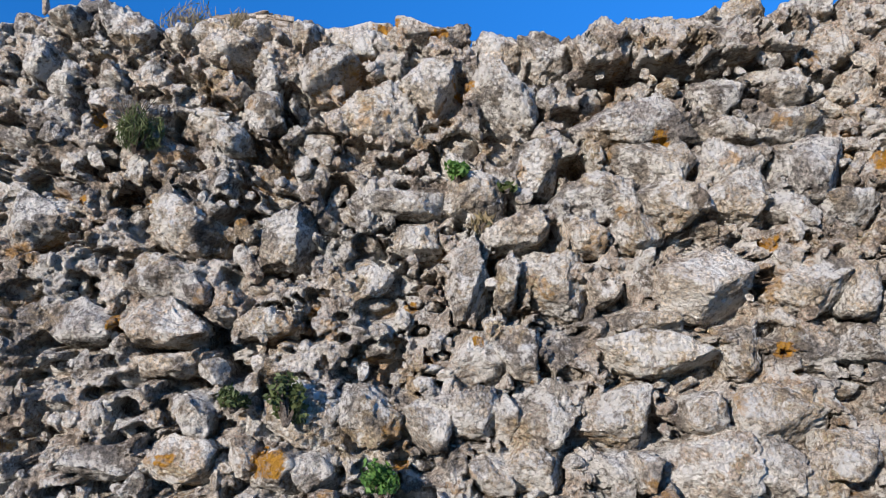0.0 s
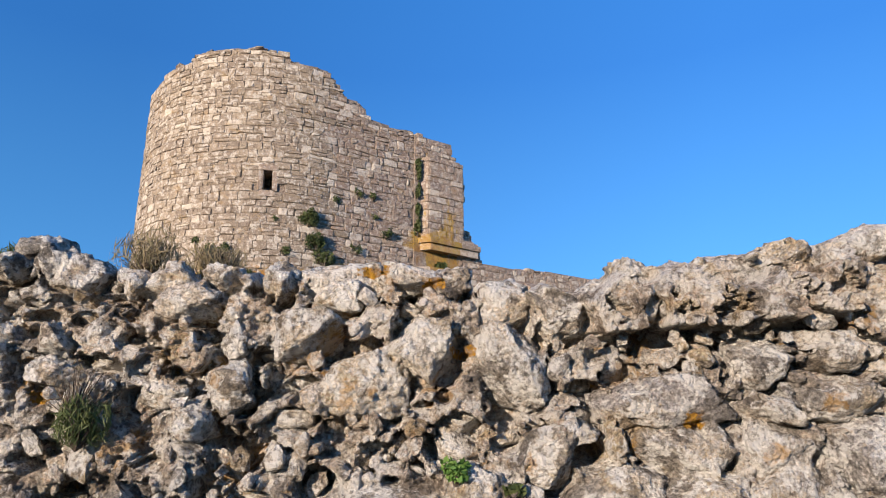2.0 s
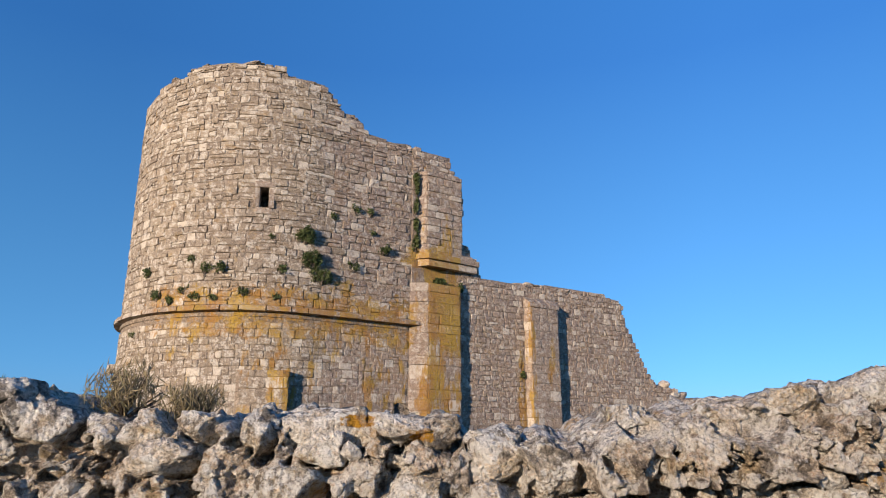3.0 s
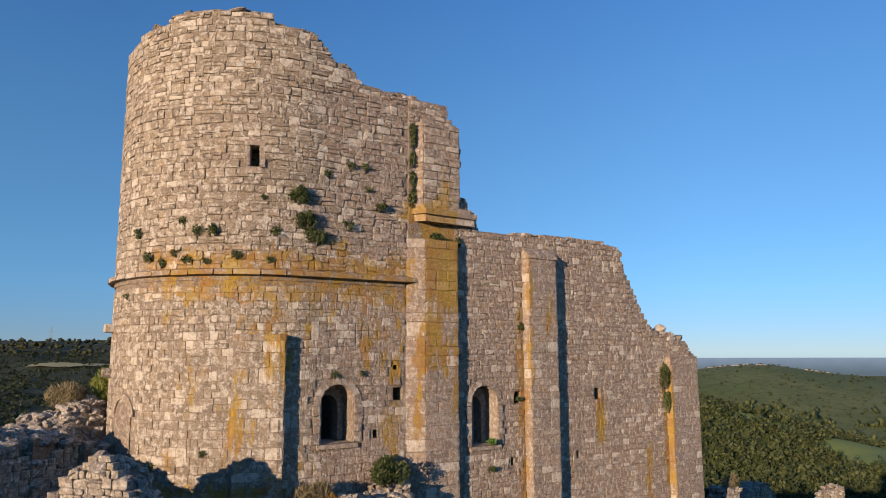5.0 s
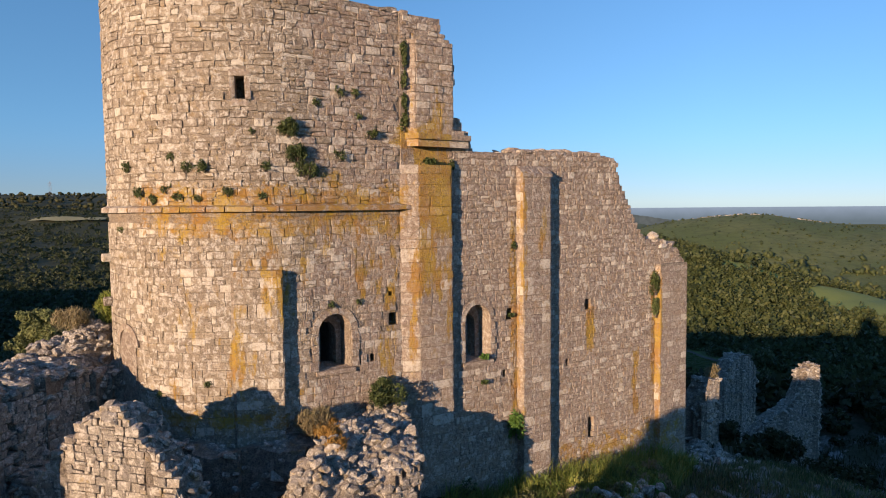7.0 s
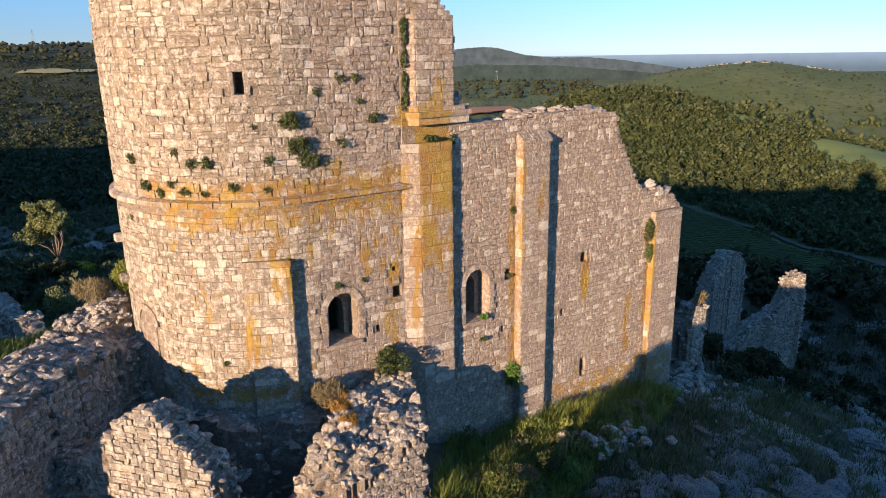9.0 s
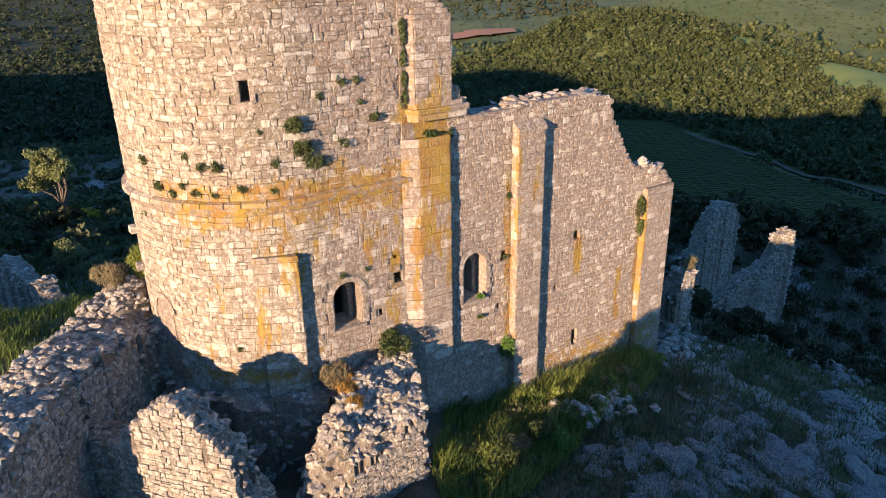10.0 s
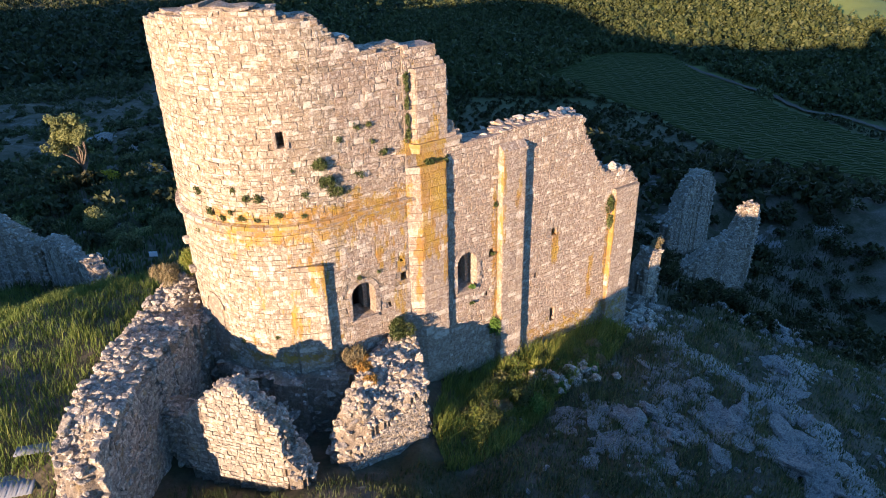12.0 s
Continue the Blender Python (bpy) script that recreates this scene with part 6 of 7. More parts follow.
# ---- limestone outcrops, path and stones right of the church
outcrop_mat = limestone("outcrop_limestone", ((0.5, 0.48, 0.45),) * 4 + ((0.4, 0.38, 0.36), (0.16, 0.15, 0.14)), 0.05, 0.5, False, 0.12, 1.1, 0.75, 0.5)


def boulder(x, y, size, seed):
    v = rock_verts(size, seed, 4, 0.7, 1.4)
    extra = np.array([noise.fractal(Vector(p * 2.2 + np.array((seed, 0, 0))), 0.8, 2.0, 5) for p in v])
    v = v * (1 + 0.26 * extra)[:, None]
    ob = new("limestone_outcrop", mesh_of("limestone_outcrop", v, ICOS[4][1], outcrop_mat))
    ob.location = (x, y, ground_z(x, y) - size[2] * 0.25)
    ob.rotation_euler = (0, 0, seed * 1.7)
    tagged(ob, "pale grey weathered limestone outcrop in grass", "rock", "outcrops by the path")


for i, (x, y, a, b, c) in enumerate(((8.3, 19.2, 1.2, 0.8, 0.6), (7.2, 18.4, 0.9, 0.7, 0.45), (9.3, 20.6, 0.6, 0.45, 0.6), (9.7, 19.2, 0.5, 0.8, 0.5), (12.3, 20.3, 1.5, 1.0, 0.75), (13.6, 20.9, 1.2, 0.9, 0.7), (14.3, 18.4, 1.2, 1.0, 0.6), (15.6, 17.4, 1.1, 0.9, 0.5), (11.2, 21.9, 0.5, 0.4, 0.35), (12.0, 22.8, 0.6, 0.45, 0.4), (10.4, 22.6, 0.5, 0.4, 0.3), (15.5, 22.2, 1.3, 0.7, 0.35), (17.0, 23.4, 1.4, 0.8, 0.3), (14.4, 23.6, 0.9, 0.6, 0.4), (6.0, 17.2, 0.7, 0.5, 0.35), (9.0, 17.3, 0.8, 0.5, 0.4), (11.5, 17.8, 0.7, 0.6, 0.4), (17.6, 26.0, 1.0, 0.7, 0.25), (20.6, 31.0, 1.2, 0.8, 0.4), (-33, 74, 2.2, 1.5, 1.6), (-46, 96, 3.0, 2, 2.0), (-27, 63, 1.4, 1.0, 1.1), (-58, 112, 4, 2, 2.2))):
    boulder(x, y, (a * 1.25, b * 1.25, c * 0.85), i + 3)
ledge_r = random.Random(14)
ledges = thing("rock_ledges", "broken grey limestone ledges breaking through the turf", "rock", kind="stuff")
scatter("ledge", [(x, y, ground_z(x, y) - 0.05) for cx, cy, sx, sy, n in ((7.2, 20.0, 1.1, 0.5, 60), (10.5, 20.6, 0.35, 1.4, 45), (12.8, 20.0, 1.1, 0.8, 45), (14.7, 18.9, 1.2, 0.6, 50), (16.6, 18.6, 0.6, 1.2, 40), (11.6, 22.6, 0.7, 0.6, 30), (8.5, 18.2, 1.0, 0.4, 25)) for x, y in ((ledge_r.gauss(cx, sx), ledge_r.gauss(cy, sy)) for _ in range(n))], (0.14, 0.5), outcrop_mat, ledges, ledge_r, 2, 0, 0.4, lean=0.35)
heap = thing("stone_heap", "heap of fallen pale building stones in grass", "stones")
hs = random.Random(9)
scatter("heap_rest", [(6.1 + hs.gauss(0, 0.7), 22.3 + hs.gauss(0, 0.4), ground_z(6, 22.3) + abs(hs.gauss(0.05, 0.18))) for _ in range(70)], (0.13, 0.26), rubble_mat, heap, hs, 2, 70, 0.7)
heap2 = thing("stone_heap", "fallen stones between church end and wall pier", "stones")
scatter("heap_rest", [(x, y, ground_z(x, y) + 0.08) for x, y in ((11.3 + hs.gauss(0, 1.0), 29.5 + hs.gauss(0, 1.1)) for _ in range(90))], (0.12, 0.28), rubble_mat, heap2, hs, 2, 60, 0.7)
heap3 = thing("stone_heap", "loose stones scattered on the slope", "stones")
scatter("scattered_rest", [(x, y, ground_z(x, y) + 0.04) for x, y in ((hs.uniform(2, 26), hs.uniform(13, 36)) for _ in range(420)) if not (x < 10 and y > 21.5 + 0.65 * (x - 1))], (0.06, 0.2), outcrop_mat, heap3, hs, 2, 60, 0.6)
heap4 = thing("stone_heap", "fallen stones on the far slope path", "stones")
scatter("scattered_rest", [(x, y, ground_z(x, y) + 0.1) for x, y in ((21 + hs.gauss(0, 1.6), 33 + hs.gauss(0, 1.4)) for _ in range(120))], (0.12, 0.3), outcrop_mat, heap4, hs, 2, 40, 0.6)


def strip(name, label, line, width, lift, mat, kind="structure", n=60):
    """A flat way that follows the ground."""
    L = np.array(line, float)
    t = np.linspace(0, len(L) - 1, n)
    C = np.column_stack([np.interp(t, range(len(L)), L[:, k]) for k in (0, 1)])
    C += np.column_stack([wobble(C[:, 0], C[:, 1], width * 6, 4, 2), wobble(C[:, 1], C[:, 0], width * 6, 6, 2)]) * width * 0.25
    d = np.gradient(C, axis=0)
    d /= np.linalg.norm(d, axis=1)[:, None]
    nrm = np.column_stack([-d[:, 1], d[:, 0]])
    V, F = [], []
    m = 7
    for i in range(n):
        for j in range(m):
            k = j / (m - 1) - 0.5
            x, y = C[i] + nrm[i] * k * width * (1 + 0.25 * math.sin(i * 1.3) + 0.15 * math.sin(i * 2.9))
            V.append((x, y, ground_z(x, y) + lift - (0.08 if j in (0, m - 1) else 0)))
    for i in range(n - 1):
        for j in range(m - 1):
            F.append((i * m + j, (i + 1) * m + j, (i + 1) * m + j + 1, i * m + j + 1))
    return tagged(new(name, mesh_of(name, V, F, mat, True)), label, "path", kind=kind)


gravel_mat = limestone("path_gravel", ((0.42, 0.4, 0.37),) * 4 + ((0.34, 0.31, 0.28), (0.2, 0.18, 0.16)), 0.0, 0.6, False, 0.05, 1.0, 0.5, 0.55)
strip("path", "pale stony footpath down the slope", [(9.9, 28.4), (11.8, 27.0), (13.8, 25.4), (16.2, 23.2), (17.6, 20.8), (17.8, 18.0), (17.0, 15.5)], 1.9, 0.05, gravel_mat)
strip("path", "pale stony footpath branch", [(16.2, 23.4), (18.2, 25.0), (19.4, 27.4)], 1.8, 0.06, gravel_mat)

# ---- woods and scrub
maquis_mat = leaf("maquis_leaf", (0.036, 0.046, 0.02), (0.06, 0.072, 0.03), (0.1, 0.108, 0.046))
pine_mat = leaf("evergreen_leaf", (0.016, 0.026, 0.011), (0.03, 0.043, 0.017), (0.06, 0.07, 0.026))
wide_mat = leaf("hill_wood_leaf", (0.034, 0.048, 0.017), (0.06, 0.078, 0.027), (0.11, 0.118, 0.042))
def cards_wood(name, label, P, sizes, per, leaf_k, mat, seed):
    """Many bushes joined: uneven heaps of leaf cards on the ground at P."""
    g = np.random.default_rng(seed)
    shapes = [blob_points(per, g, 6, 0.7) for _ in range(10)]
    pts, ls = [], []
    Z = land(P[:, 0], P[:, 1])
    for i, (x, y) in enumerate(P):
        s = sizes[i]
        q = shapes[i % 10] * np.array((s, s, s * g.uniform(0.7, 1.2)))
        a = g.uniform(0, 6.28)
        q = np.column_stack([q[:, 0] * math.cos(a) - q[:, 1] * math.sin(a), q[:, 0] * math.sin(a) + q[:, 1] * math.cos(a), q[:, 2] + 0.35 * s])
        pts.append(q + (x, y, Z[i]))
        ls.append(np.full(per, s * leaf_k))
    pts, ls = np.concatenate(pts), np.concatenate(ls)
    V, F = leaf_cards(pts, 1.0, g)
    V = (V.reshape(-1, 4, 3) - pts[:, None]) * ls[:, None, None] + pts[:, None]
    tagged(new(name, fast_mesh(name, V.reshape(-1, 3), F, mat)), label, "woods", kind="stuff")


def blob_wood(name, label, P, sizes, mat, seed, tall=1.1, level=2):
    """Far trees joined: one ragged crown each."""
    g = np.random.default_rng(seed)
    base, faces = ICOS[level]
    faces = np.array(faces)
    Z = land(P[:, 0], P[:, 1])
    n = len(P)
    J = 1 + g.uniform(-0.55, 0.5, (n, len(base), 1))
    V = base[None] * J * sizes[:, None, None] * np.stack([np.ones(n), np.ones(n), tall * g.uniform(0.7, 1.35, n)], 1)[:, None, :]
    V = V + np.column_stack([P, Z + sizes * 0.75])[:, None, :]
    F = faces[None] + (np.arange(n) * len(base))[:, None, None]
    tagged(new(name, fast_mesh(name, V.reshape(-1, 3), F.reshape(-1, 3), mat)), label, "woods", kind="stuff")


def leaf_wood(name, label, P, sizes, per, leaf_k, mat, seed, tall=1.4):
    """Far trees joined: each an uneven, pointed heap of leaf cards."""
    g = np.random.default_rng(seed)
    n = len(P)
    d = g.normal(size=(n, per, 3))
    d /= np.linalg.norm(d, axis=2)[:, :, None]
    d[:, :, 2] = np.abs(d[:, :, 2]) * 1.25 - 0.25
    d *= g.uniform(0.6, 1.05, (n, per, 1))
    d[:, :, :2] *= np.clip(1.15 - 0.6 * d[:, :, 2:], 0.3, 1.2)
    d[:, :, 2] *= tall * g.uniform(0.7, 1.3, (n, 1))
    Q = d * sizes[:, None, None] + np.column_stack([P, land(P[:, 0], P[:, 1]) + sizes * 0.5])[:, None, :]
    Q, ls = Q.reshape(-1, 3), np.repeat(sizes * leaf_k, per)
    V, F = leaf_cards(Q, 1.0, g, 1.2)
    V = (V.reshape(-1, 4, 3) - Q[:, None]) * ls[:, None, None] + Q[:, None]
    tagged(new(name, fast_mesh(name, V.reshape(-1, 3), F, mat)), label, "woods", kind="stuff")


VINE = [(66, 505), (101, 550), (140, 592), (190, 586), (190, 517), (203, 475), (214, 413), (236, 347), (280, 310), (255, 240), (200, 270), (142, 340), (127, 414), (99, 469)]
TRACK = [(184, 565), (193, 521), (205, 486), (217, 448), (220, 415), (237, 402), (247, 374), (290, 330)]
FIELD = [(352, 680), (385, 702), (430, 700), (440, 655), (404, 612), (372, 600), (346, 632)]
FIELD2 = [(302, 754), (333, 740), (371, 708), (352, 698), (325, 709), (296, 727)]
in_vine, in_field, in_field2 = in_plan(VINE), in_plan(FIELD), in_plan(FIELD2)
wg = np.random.default_rng(31)


def polar(n, a0, a1, r0, r1, power=1.0):
    a = np.radians(wg.uniform(a0, a1, n))
    r = r0 + (r1 - r0) * wg.uniform(0, 1, n) ** power
    return np.column_stack([np.sin(a) * r, 14 + np.cos(a) * r])


def clear(P):
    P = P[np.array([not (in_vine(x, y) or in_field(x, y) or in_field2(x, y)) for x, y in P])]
    away = np.full(len(P), 1e9)
    for (xa, ya), (xb, yb) in zip(TRACK, TRACK[1:]):
        s = np.clip(((P[:, 0] - xa) * (xb - xa) + (P[:, 1] - ya) * (yb - ya)) / ((xb - xa) ** 2 + (yb - ya) ** 2), 0, 1)
        away = np.minimum(away, np.hypot(P[:, 0] - xa - s * (xb - xa), P[:, 1] - ya - s * (yb - ya)))
    return P[away > 8.5]


P = polar(520, -48, 46, 42, 140, 0.8)
P = P[~((P[:, 0] > 8) & (P[:, 1] < 46))]
cards_wood("scrub", "dark green scrub and bushes on the hillside", P, wg.uniform(0.6, 1.9, len(P)), 150, 0.2, dark_mat, 1)
P = polar(330, -48, 10, 45, 170, 0.8)
cards_wood("scrub", "olive green bushes on the hillside", P, wg.uniform(0.6, 1.7, len(P)), 150, 0.2, green_mat, 2)
P = np.column_stack([wg.uniform(13, 40, 150), wg.uniform(30, 60, 150)])
P = P[(P[:, 0] - 18.5) ** 2 + (P[:, 1] - 27) ** 2 > 12]
P = P[~((P[:, 0] > 17) & (P[:, 0] < 25) & (P[:, 1] > 39) & (P[:, 1] < 46))]
P = P[~((P[:, 0] > 19.5) & (P[:, 0] < 25.5) & (P[:, 1] > 47) & (P[:, 1] < 55))]
cards_wood("scrub", "dark bushes about the outlying ruins", P, wg.uniform(0.5, 1.4, len(P)), 170, 0.18, dark_mat, 3)
P = np.concatenate([polar(1700, -46, -4, 105, 330, 0.8), polar(420, -48, -6, 44, 110, 0.8)])
cards_wood("scrub", "shaded evergreen scrub on the slope below the castle", P, 0.7 + 1.9 * wg.uniform(0, 1, len(P)) ** 2, 80, 0.22, maquis_mat, 11)
P = polar(3000, 3, 46, 50, 190, 0.75)
P = P[~((P[:, 0] > 8) & (P[:, 1] < 62))]
cards_wood("scrub", "dense dark scrub between the ruins and the vineyard", P, 0.9 + 1.9 * wg.uniform(0, 1, len(P)) ** 2, 70, 0.26, dark_mat, 12)
P = np.concatenate([clear(polar(5200, -4, 46, 150, 520)), polar(1800, -46, -4, 320, 520)])
leaf_wood("woods", "dark wooded slope below the castle", P, 0.9 + 2.1 * wg.uniform(0, 1, len(P)) ** 2, 26, 0.72, dark_mat, 4, 1.1)
spur_P = polar(11000, 1, 43, 455, 960)
spur_az = np.degrees(np.arctan2(spur_P[:, 0], spur_P[:, 1] - 14))
spur_P = spur_P[(0.7 * wobble(spur_P[:, 0], spur_P[:, 1], 90, 23, 3) + 1.2 - 0.14 * np.clip(spur_az - 25, 0, None) * smooth(620, 720, np.hypot(spur_P[:, 0], spur_P[:, 1] - 14)) > wg.uniform(0, 1, len(spur_P)))]
P = clear(np.concatenate([spur_P, polar(2600, -14, 1, 330, 960)]))
leaf_wood("woods", "pine and oak woods on the wooded spur", P, 2.2 + 3.4 * wg.uniform(0, 1, len(P)) ** 1.5, 30, 0.55, wide_mat, 5, 1.5)
P = clear(polar(5500, -2, 44, 960, 1260))
dens = 1.3 * wobble(P[:, 0], P[:, 1], 160, 17, 4) - 0.45
P = P[dens > wg.uniform(-0.45, 0.45, len(P))]
blob_wood("woods", "sunlit woods on the far hillside", P, 1.6 + 4.0 * wg.uniform(0, 1, len(P)) ** 2, wide_mat, 9, 1.1, 1)
P = clear(polar(5000, -2, 44, 900, 2100))
blob_wood("scrub", "low scrub on the far hilltop", P, 0.7 + 2.2 * wg.uniform(0, 1, len(P)) ** 3, wide_mat, 6, 0.6, 1)
P = polar(9000, -46, -3, 300, 2000, 1.3)
leaf_wood("woods", "dark scrub woods across the side valley", P, 1.6 + 3.4 * wg.uniform(0, 1, len(P)) ** 1.5, 20, 0.6, pine_mat, 7, 0.9)
P = polar(5200, -46, -5, 240, 760, 1.1)
leaf_wood("woods", "dense evergreen scrub in the side valley", P, 1.0 + 2.2 * wg.uniform(0, 1, len(P)) ** 1.5, 24, 0.5, maquis_mat, 27, 0.9)
P = polar(2500, -46, 12, 1800, 3800)
blob_wood("woods", "distant woods", P, wg.uniform(3, 8, len(P)), dark_mat, 8, 0.7, 1)

P = polar(900, -50, -8, 36, 115, 0.8)
P = P[~((P[:, 0] < -16) & (P[:, 1] < 43))]
cards_wood("scrub", "low olive and grey scrub on the stony slope", P, 0.3 + 0.9 * wg.uniform(0, 1, len(P)) ** 2, 110, 0.2, olive_mat, 21)

# named trees and bushes on the near slope
tree("tree", "olive-green tree with pale limbs on the slope", (-40.2, 70.8, ground_z(-40.2, 70.8)), 8.2, 3.4, 16000, 0.17, crown_mat)
shrub("broom_bush", "broom bush covered in yellow flowers", (-36.6, 70.0, ground_z(-36.6, 70.0)), 1.5, 2200, 0.13, broom_mat)
for x, y, s, mat in ((-30, 52, 1.9, crown_mat), (-27, 50, 1.6, olive_mat), (-24.5, 47.5, 1.9, crown_mat), (-21, 46, 1.5, olive_mat), (-33, 56, 1.5, green_mat), (-37, 52, 1.7, crown_mat), (-18, 43, 1.3, green_mat), (-15.5, 40, 1.2, dark_mat), (-46, 62, 1.8, olive_mat), (-22, 41, 1.2, olive_mat), (-40, 82, 1.8, olive_mat), (-33, 88, 2.0, green_mat), (-50, 92, 2.2, olive_mat), (17, 34, 1.4, dark_mat), (15.5, 33.0, 1.1, dark_mat), (19.5, 36, 1.5, dark_mat), (15.2, 36.5, 1.3, dark_mat), (20.5, 38.5, 1.1, dark_mat)):
    shrub("bush", "rounded evergreen bush on the stony slope", (x, y, ground_z(x, y)), s, 2200, 0.12, mat, "bush")


# ---- vineyard, track and fields in the valley
def draped(name, label, poly, cell, lift, mat, category):
    """A sheet laid over the ground inside a plan polygon."""
    xs, ys = [p[0] for p in poly], [p[1] for p in poly]
    f = in_plan(poly)
    ids, V, F = {}, [], []

    def vid(i, j):
        if (i, j) not in ids:
            x, y = min(xs) + i * cell, min(ys) + j * cell
            ids[(i, j)] = len(V)
            V.append((x, y, ground_z(x, y) + lift))
        return ids[(i, j)]

    for i in range(int((max(xs) - min(xs)) / cell)):
        for j in range(int((max(ys) - min(ys)) / cell)):
            if f(min(xs) + (i + 0.5) * cell, min(ys) + (j + 0.5) * cell):
                F.append((vid(i, j), vid(i + 1, j), vid(i + 1, j + 1), vid(i, j + 1)))
    return tagged(new(name, mesh_of(name, V, F, mat, True)), label, category, kind="structure")


def soil(name, a, b2):
    m, t, b = material(name, 0.95)
    k = Nodes(t)
    pos = k.position()
    c = k.mix(k.noise(pos, 0.15, 6, 0.7), a, b2)
    c = k.mix(0.4, c, k.ramp(k.noise(pos, 2.0, 5, 0.7), (0.3, 0.3), (0.7, 0.7)), "OVERLAY")
    k.link(c, b.inputs["Base Color"])
    return m


vine_mat = leaf("vine_leaf", (0.05, 0.078, 0.02), (0.065, 0.095, 0.026), (0.085, 0.115, 0.034))
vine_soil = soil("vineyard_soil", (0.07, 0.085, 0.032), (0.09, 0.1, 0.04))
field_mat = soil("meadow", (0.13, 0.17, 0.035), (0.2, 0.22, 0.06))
red_mat = soil("red_earth", (0.3, 0.13, 0.07), (0.36, 0.18, 0.09))
track_mat = soil("track_dust", (0.085, 0.066, 0.048), (0.11, 0.085, 0.062))
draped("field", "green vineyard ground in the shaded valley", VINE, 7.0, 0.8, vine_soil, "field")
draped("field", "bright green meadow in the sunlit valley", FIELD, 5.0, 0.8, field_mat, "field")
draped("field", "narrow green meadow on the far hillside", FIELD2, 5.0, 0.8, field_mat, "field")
draped("field", "reddish ploughed field far off", [(0, 1480), (170, 1520), (150, 1400), (10, 1380)], 25.0, 5.0, red_mat, "field")
draped("field", "pale dry field across the side valley", [(-700, 1240), (-420, 1270), (-400, 1232), (-690, 1202)], 25.0, 4.0, soil("dry_field", (0.24, 0.22, 0.1), (0.3, 0.27, 0.14)), "field")
strip("track", "pale dirt track beside the vineyard", TRACK, 4.0, 1.3, track_mat)
V, F = [], []
d = np.array([0.86, -0.51])
nrm = np.array([0.51, 0.86])
for k in range(-60, 130):
    o = np.array([150.0, 430.0]) + nrm * (k * 2.4)
    run = None
    for q in range(-60, 70):
        x, y = o + d * (q * 3.0)
        if in_vine(x, y):
            z = ground_z(x, y) + 0.7
            h = 1.15 + 0.3 * math.sin(q * 2.1 + k) + 0.2 * math.sin(q * 0.7 + k * 3)
            i = len(V)
            for sx, hh in ((-0.35, 0), (0.35, 0), (0.25, h), (-0.25, h)):
                V.append((x + nrm[0] * sx, y + nrm[1] * sx, z + hh))
            if run is not None:
                F += [(run, i, i + 3, run + 3), (i + 1, run + 1, run + 2, i + 2), (run + 3, i + 3, i + 2, run + 2)]
            run = i
        else:
            run = None
tagged(new("vine_rows", mesh_of("vine_rows", V, F, vine_mat)), "long rows of green vines in the valley", "vineyard", kind="stuff")

# ---- pale sheets lying beside the wall, and two far pylons
sheet_mat = soil("roof_sheet", (0.15, 0.165, 0.18), (0.21, 0.225, 0.24))
for i, (x, y, w, h, a) in enumerate(((-14.3, 13.6, 1.6, 1.1, 0.25), (-14.0, 15.0, 1.4, 0.5, 0.2))):
    v = []
    z = ground_z(x, y) + 0.18 + 0.05 * i
    m = 24
    for k in range(m + 1):
        u = k / m - 0.5
        for t2 in (-0.5, 0.5):
            px, py = u * w, t2 * h
            v.append((x + px * math.cos(a) - py * math.sin(a), y + px * math.sin(a) + py * math.cos(a), z + 0.02 * math.sin(u * 60)))
    ob = new("corrugated_sheet", mesh_of("corrugated_sheet", v, [(2 * k, 2 * k + 2, 2 * k + 3, 2 * k + 1) for k in range(m)], sheet_mat, True))
    sol = ob.modifiers.new("thick", "SOLIDIFY")
    sol.thickness = 0.02
    tagged(ob, "grey corrugated sheet lying in the grass", "sheet", "sheets by the wall")


def pylon(x, y, h):
    ob = thing("power_pylon", "distant lattice power pylon on a ridge", "pylon", Matrix.Translation((x, y, ground_z(x, y))))
    pile = Pile()
    for sx, sy in ((-1, -1), (1, -1), (1, 1), (-1, 1)):
        pile.add(*twig((sx * h * 0.09, sy * h * 0.09, 0), (sx * h * 0.015, sy * h * 0.015, h), 0.4, 0.25, 4))
    part("mast", pile.v, pile.f, sheet_mat, ob)
    for z in (0.72, 0.86):
        part("crossarm", *twig((-h * 0.16, 0, h * z), (h * 0.16, 0, h * z), 0.35, 0.35, 4), sheet_mat, ob)


pylon(-1180, 2150, 48)
pylon(230, 2900, 45)


# ---- self-lit backdrop with painted haze: the plain and the sea at the horizon
haze, ht, hb = material("painted_haze", 1.0)
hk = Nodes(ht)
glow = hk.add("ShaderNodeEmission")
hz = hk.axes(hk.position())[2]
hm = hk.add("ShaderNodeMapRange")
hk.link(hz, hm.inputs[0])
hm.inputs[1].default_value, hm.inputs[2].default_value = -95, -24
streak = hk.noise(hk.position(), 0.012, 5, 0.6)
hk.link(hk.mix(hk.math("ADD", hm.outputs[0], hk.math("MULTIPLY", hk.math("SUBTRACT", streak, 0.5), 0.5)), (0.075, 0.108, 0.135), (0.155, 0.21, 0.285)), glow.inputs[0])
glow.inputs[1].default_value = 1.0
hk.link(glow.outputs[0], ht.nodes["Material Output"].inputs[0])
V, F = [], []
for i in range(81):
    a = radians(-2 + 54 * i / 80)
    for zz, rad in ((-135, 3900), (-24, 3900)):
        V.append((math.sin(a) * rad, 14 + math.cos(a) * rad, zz))
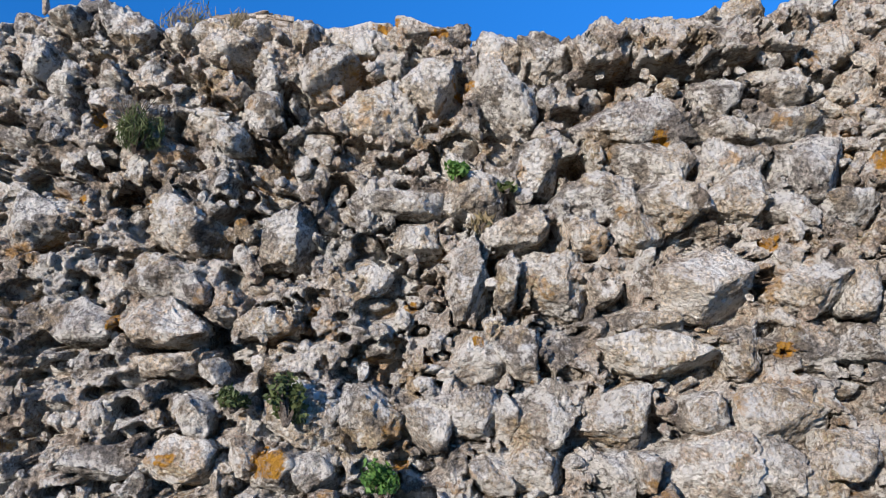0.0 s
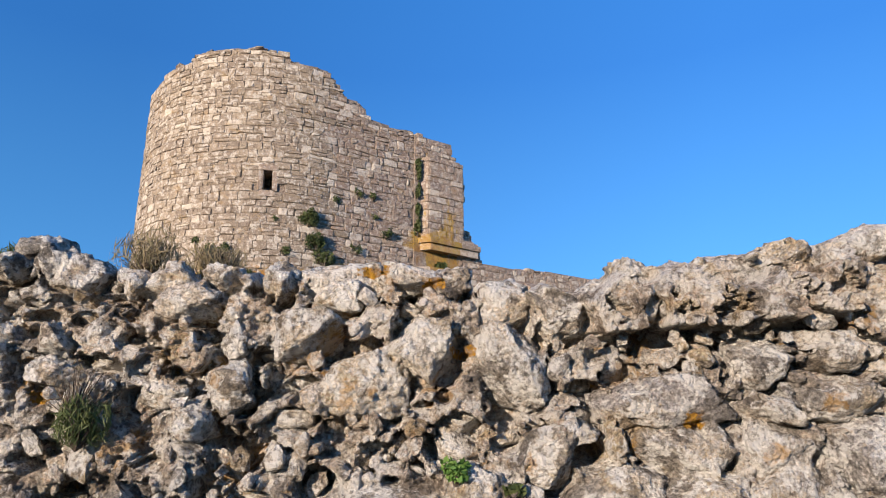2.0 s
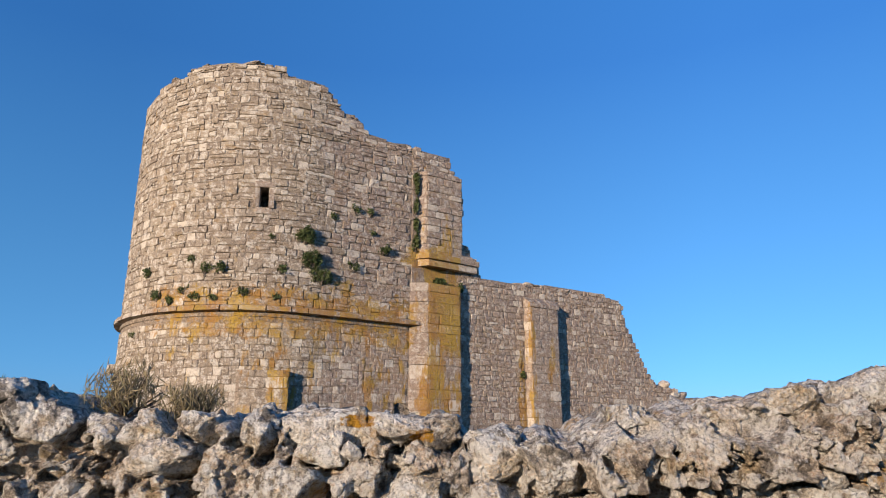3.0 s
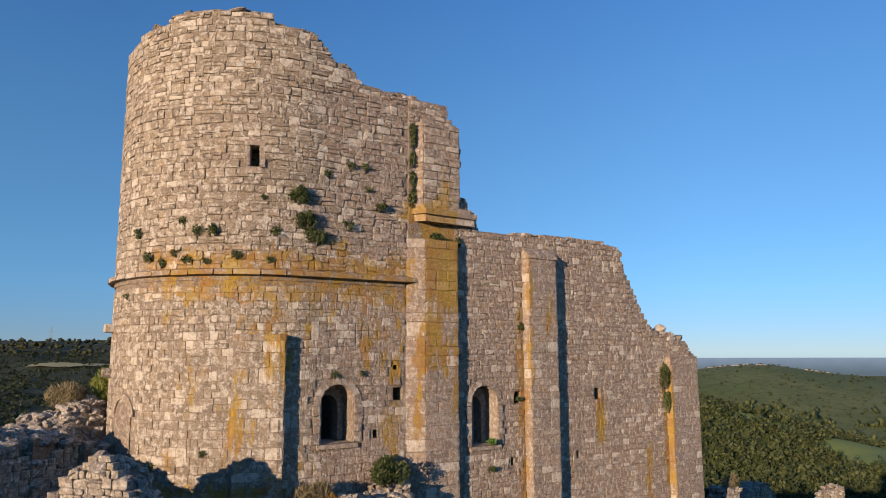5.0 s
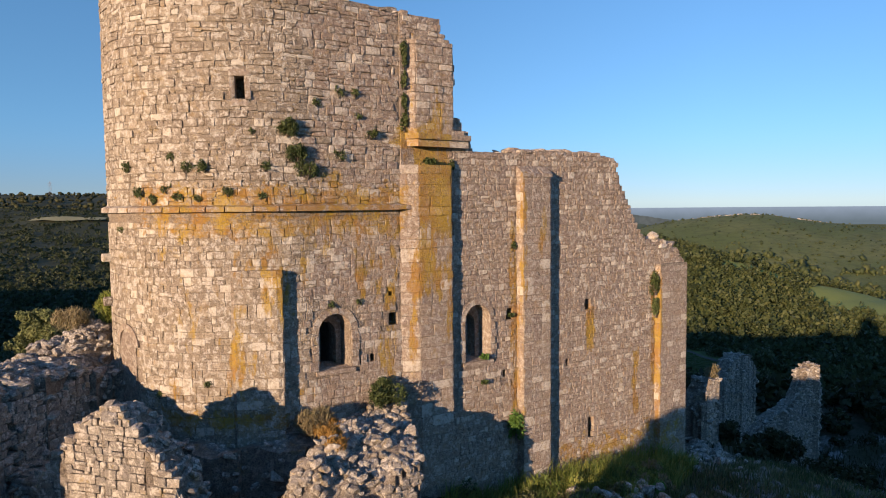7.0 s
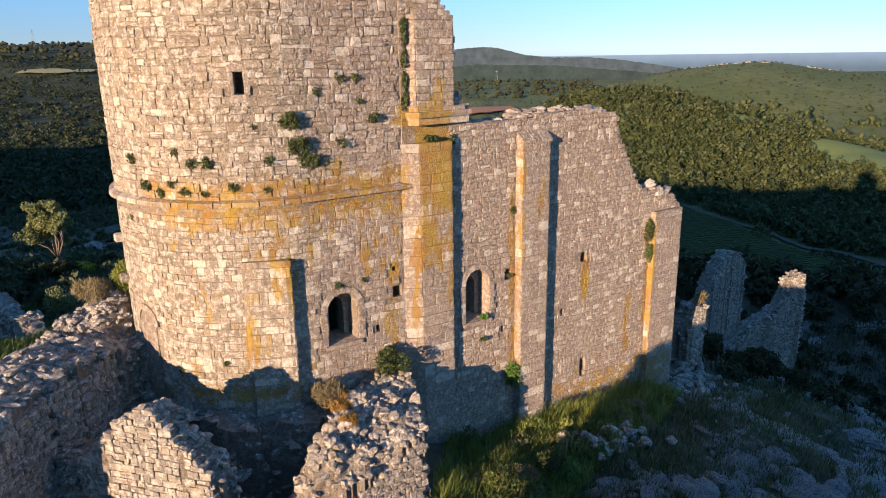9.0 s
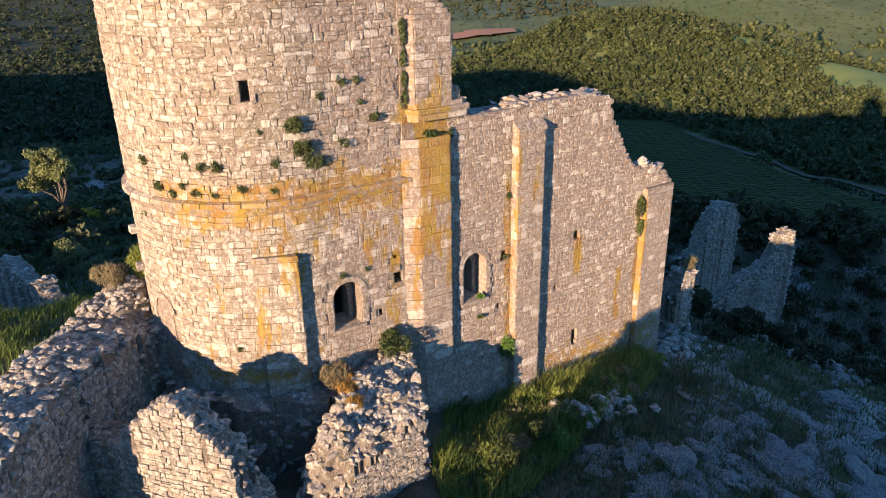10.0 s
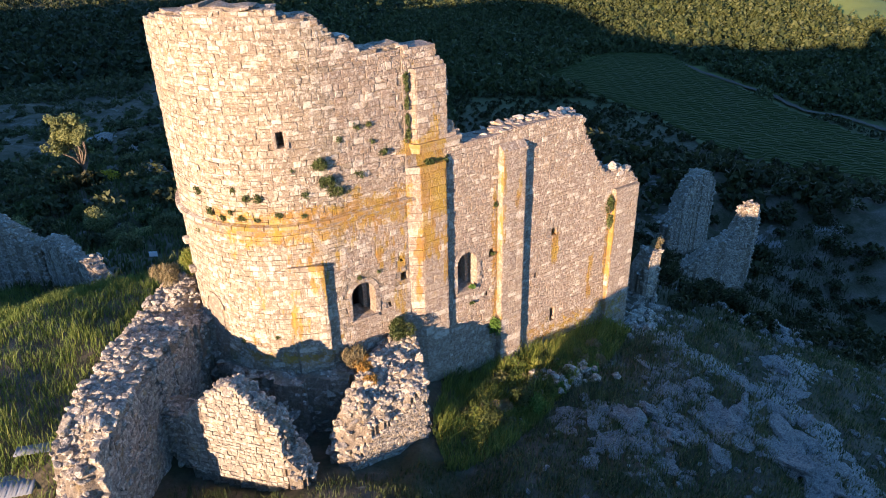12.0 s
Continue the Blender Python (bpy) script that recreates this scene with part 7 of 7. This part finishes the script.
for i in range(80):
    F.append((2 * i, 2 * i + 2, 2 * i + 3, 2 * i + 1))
tagged(new("backdrop", mesh_of("backdrop", V, F, haze)), "self-lit backdrop of the blue plain with painted haze", "backdrop", kind="structure")

# self-lit wooded ridge sheets before the plain, distance haze painted into their colour
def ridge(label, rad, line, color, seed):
    m, t, b = material("painted_haze_ridge", 1.0)
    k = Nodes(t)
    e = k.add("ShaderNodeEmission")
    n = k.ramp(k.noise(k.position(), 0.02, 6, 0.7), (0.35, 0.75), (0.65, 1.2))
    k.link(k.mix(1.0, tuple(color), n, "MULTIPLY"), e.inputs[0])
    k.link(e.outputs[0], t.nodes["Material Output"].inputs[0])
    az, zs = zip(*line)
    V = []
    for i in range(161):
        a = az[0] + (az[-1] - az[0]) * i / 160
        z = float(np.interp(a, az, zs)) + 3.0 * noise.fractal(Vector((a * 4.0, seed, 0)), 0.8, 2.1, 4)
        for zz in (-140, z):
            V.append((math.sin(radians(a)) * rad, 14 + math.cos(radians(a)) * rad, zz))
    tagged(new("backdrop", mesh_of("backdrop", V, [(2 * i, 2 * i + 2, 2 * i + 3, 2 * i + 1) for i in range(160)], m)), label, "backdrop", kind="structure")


ridge("self-lit backdrop of a blue-green wooded hill with painted haze", 3800, ((-6, -90), (-3, -20), (1, 16), (2.4, 24), (3.5, 28), (4.6, 22), (6.8, -16), (9, -30), (11.5, -30), (14, -46), (16, -64), (18.5, -90), (22, -110)), (0.062, 0.074, 0.078), 3)
ridge("self-lit backdrop of a dark wooded ridge with painted haze", 3000, ((-6, -70), (0, -60), (3, -44), (6, -50), (9, -52), (12, -66), (15, -78), (18, -95), (22, -110)), (0.04, 0.052, 0.045), 8)

# pale rocks along the crest of the far hill
crag = []
steps_out = np.linspace(1000, 2300, 261)
for a in [nr.gauss(m, 0.7) for m in (20.5, 21.6, 23.8, 27.5, 28.2) for _ in range(16)]:
    sx, sy = math.sin(radians(a)), math.cos(radians(a))
    d = float(steps_out[np.argmax((land(sx * steps_out, 14 + sy * steps_out) - 16) / steps_out)]) - nr.uniform(0, 25)
    crag.append((sx * d, 14 + sy * d, ground_z(sx * d, 14 + sy * d)))
far_rocks = thing("crest_rocks", "pale limestone rocks along the crest of the far hill", "rocks", kind="stuff")
scatter("rocks", crag, (1.2, 3.5), rubble_mat, far_rocks, nr, 1, 0, 0.6)

gw = random.Random(61)
for _ in range(34):
    x = gw.uniform(0.6, 9.0)
    y = 18.6 + 0.95 * x + gw.uniform(-1.6, 1.2) if x < 5 else 21.4 + 0.62 * (x - 4) + gw.uniform(-0.9, 1.3)
    if y > 23.3 + 0.655 * (x - 2.6):
        continue
    shrub("weed_clump", "leafy weed clump in the tall grass", (x, y, ground_z(x, y)), gw.uniform(0.3, 0.6), 420, 0.06, gw.choice((lush_mat, olive_mat, grass_mat, fresh_mat, dry_mat)), "weed", stems=5, up=0.8, long=2.4, squash=(1, 1, 1.2))
# low bushes among the tall grass below the nave
for x, y, s, mat in ((2.4, 20.9, 0.5, lush_mat), (2.9, 19.4, 0.55, olive_mat), (1.6, 18.3, 0.5, lush_mat), (4.2, 22.0, 0.45, olive_mat), (5.7, 23.0, 0.5, lush_mat), (1.4, 19.7, 0.6, olive_mat), (5.0, 21.7, 0.4, green_mat), (7.6, 24.6, 0.45, lush_mat), (2.0, 20.1, 0.4, green_mat), (3.4, 20.5, 0.5, lush_mat), (6.6, 23.6, 0.4, olive_mat)):
    shrub("bush", "low green bush among tall grass", (x, y, ground_z(x, y)), s, 900, 0.05, mat, "bush", stems=8, up=0.6, long=2.2)
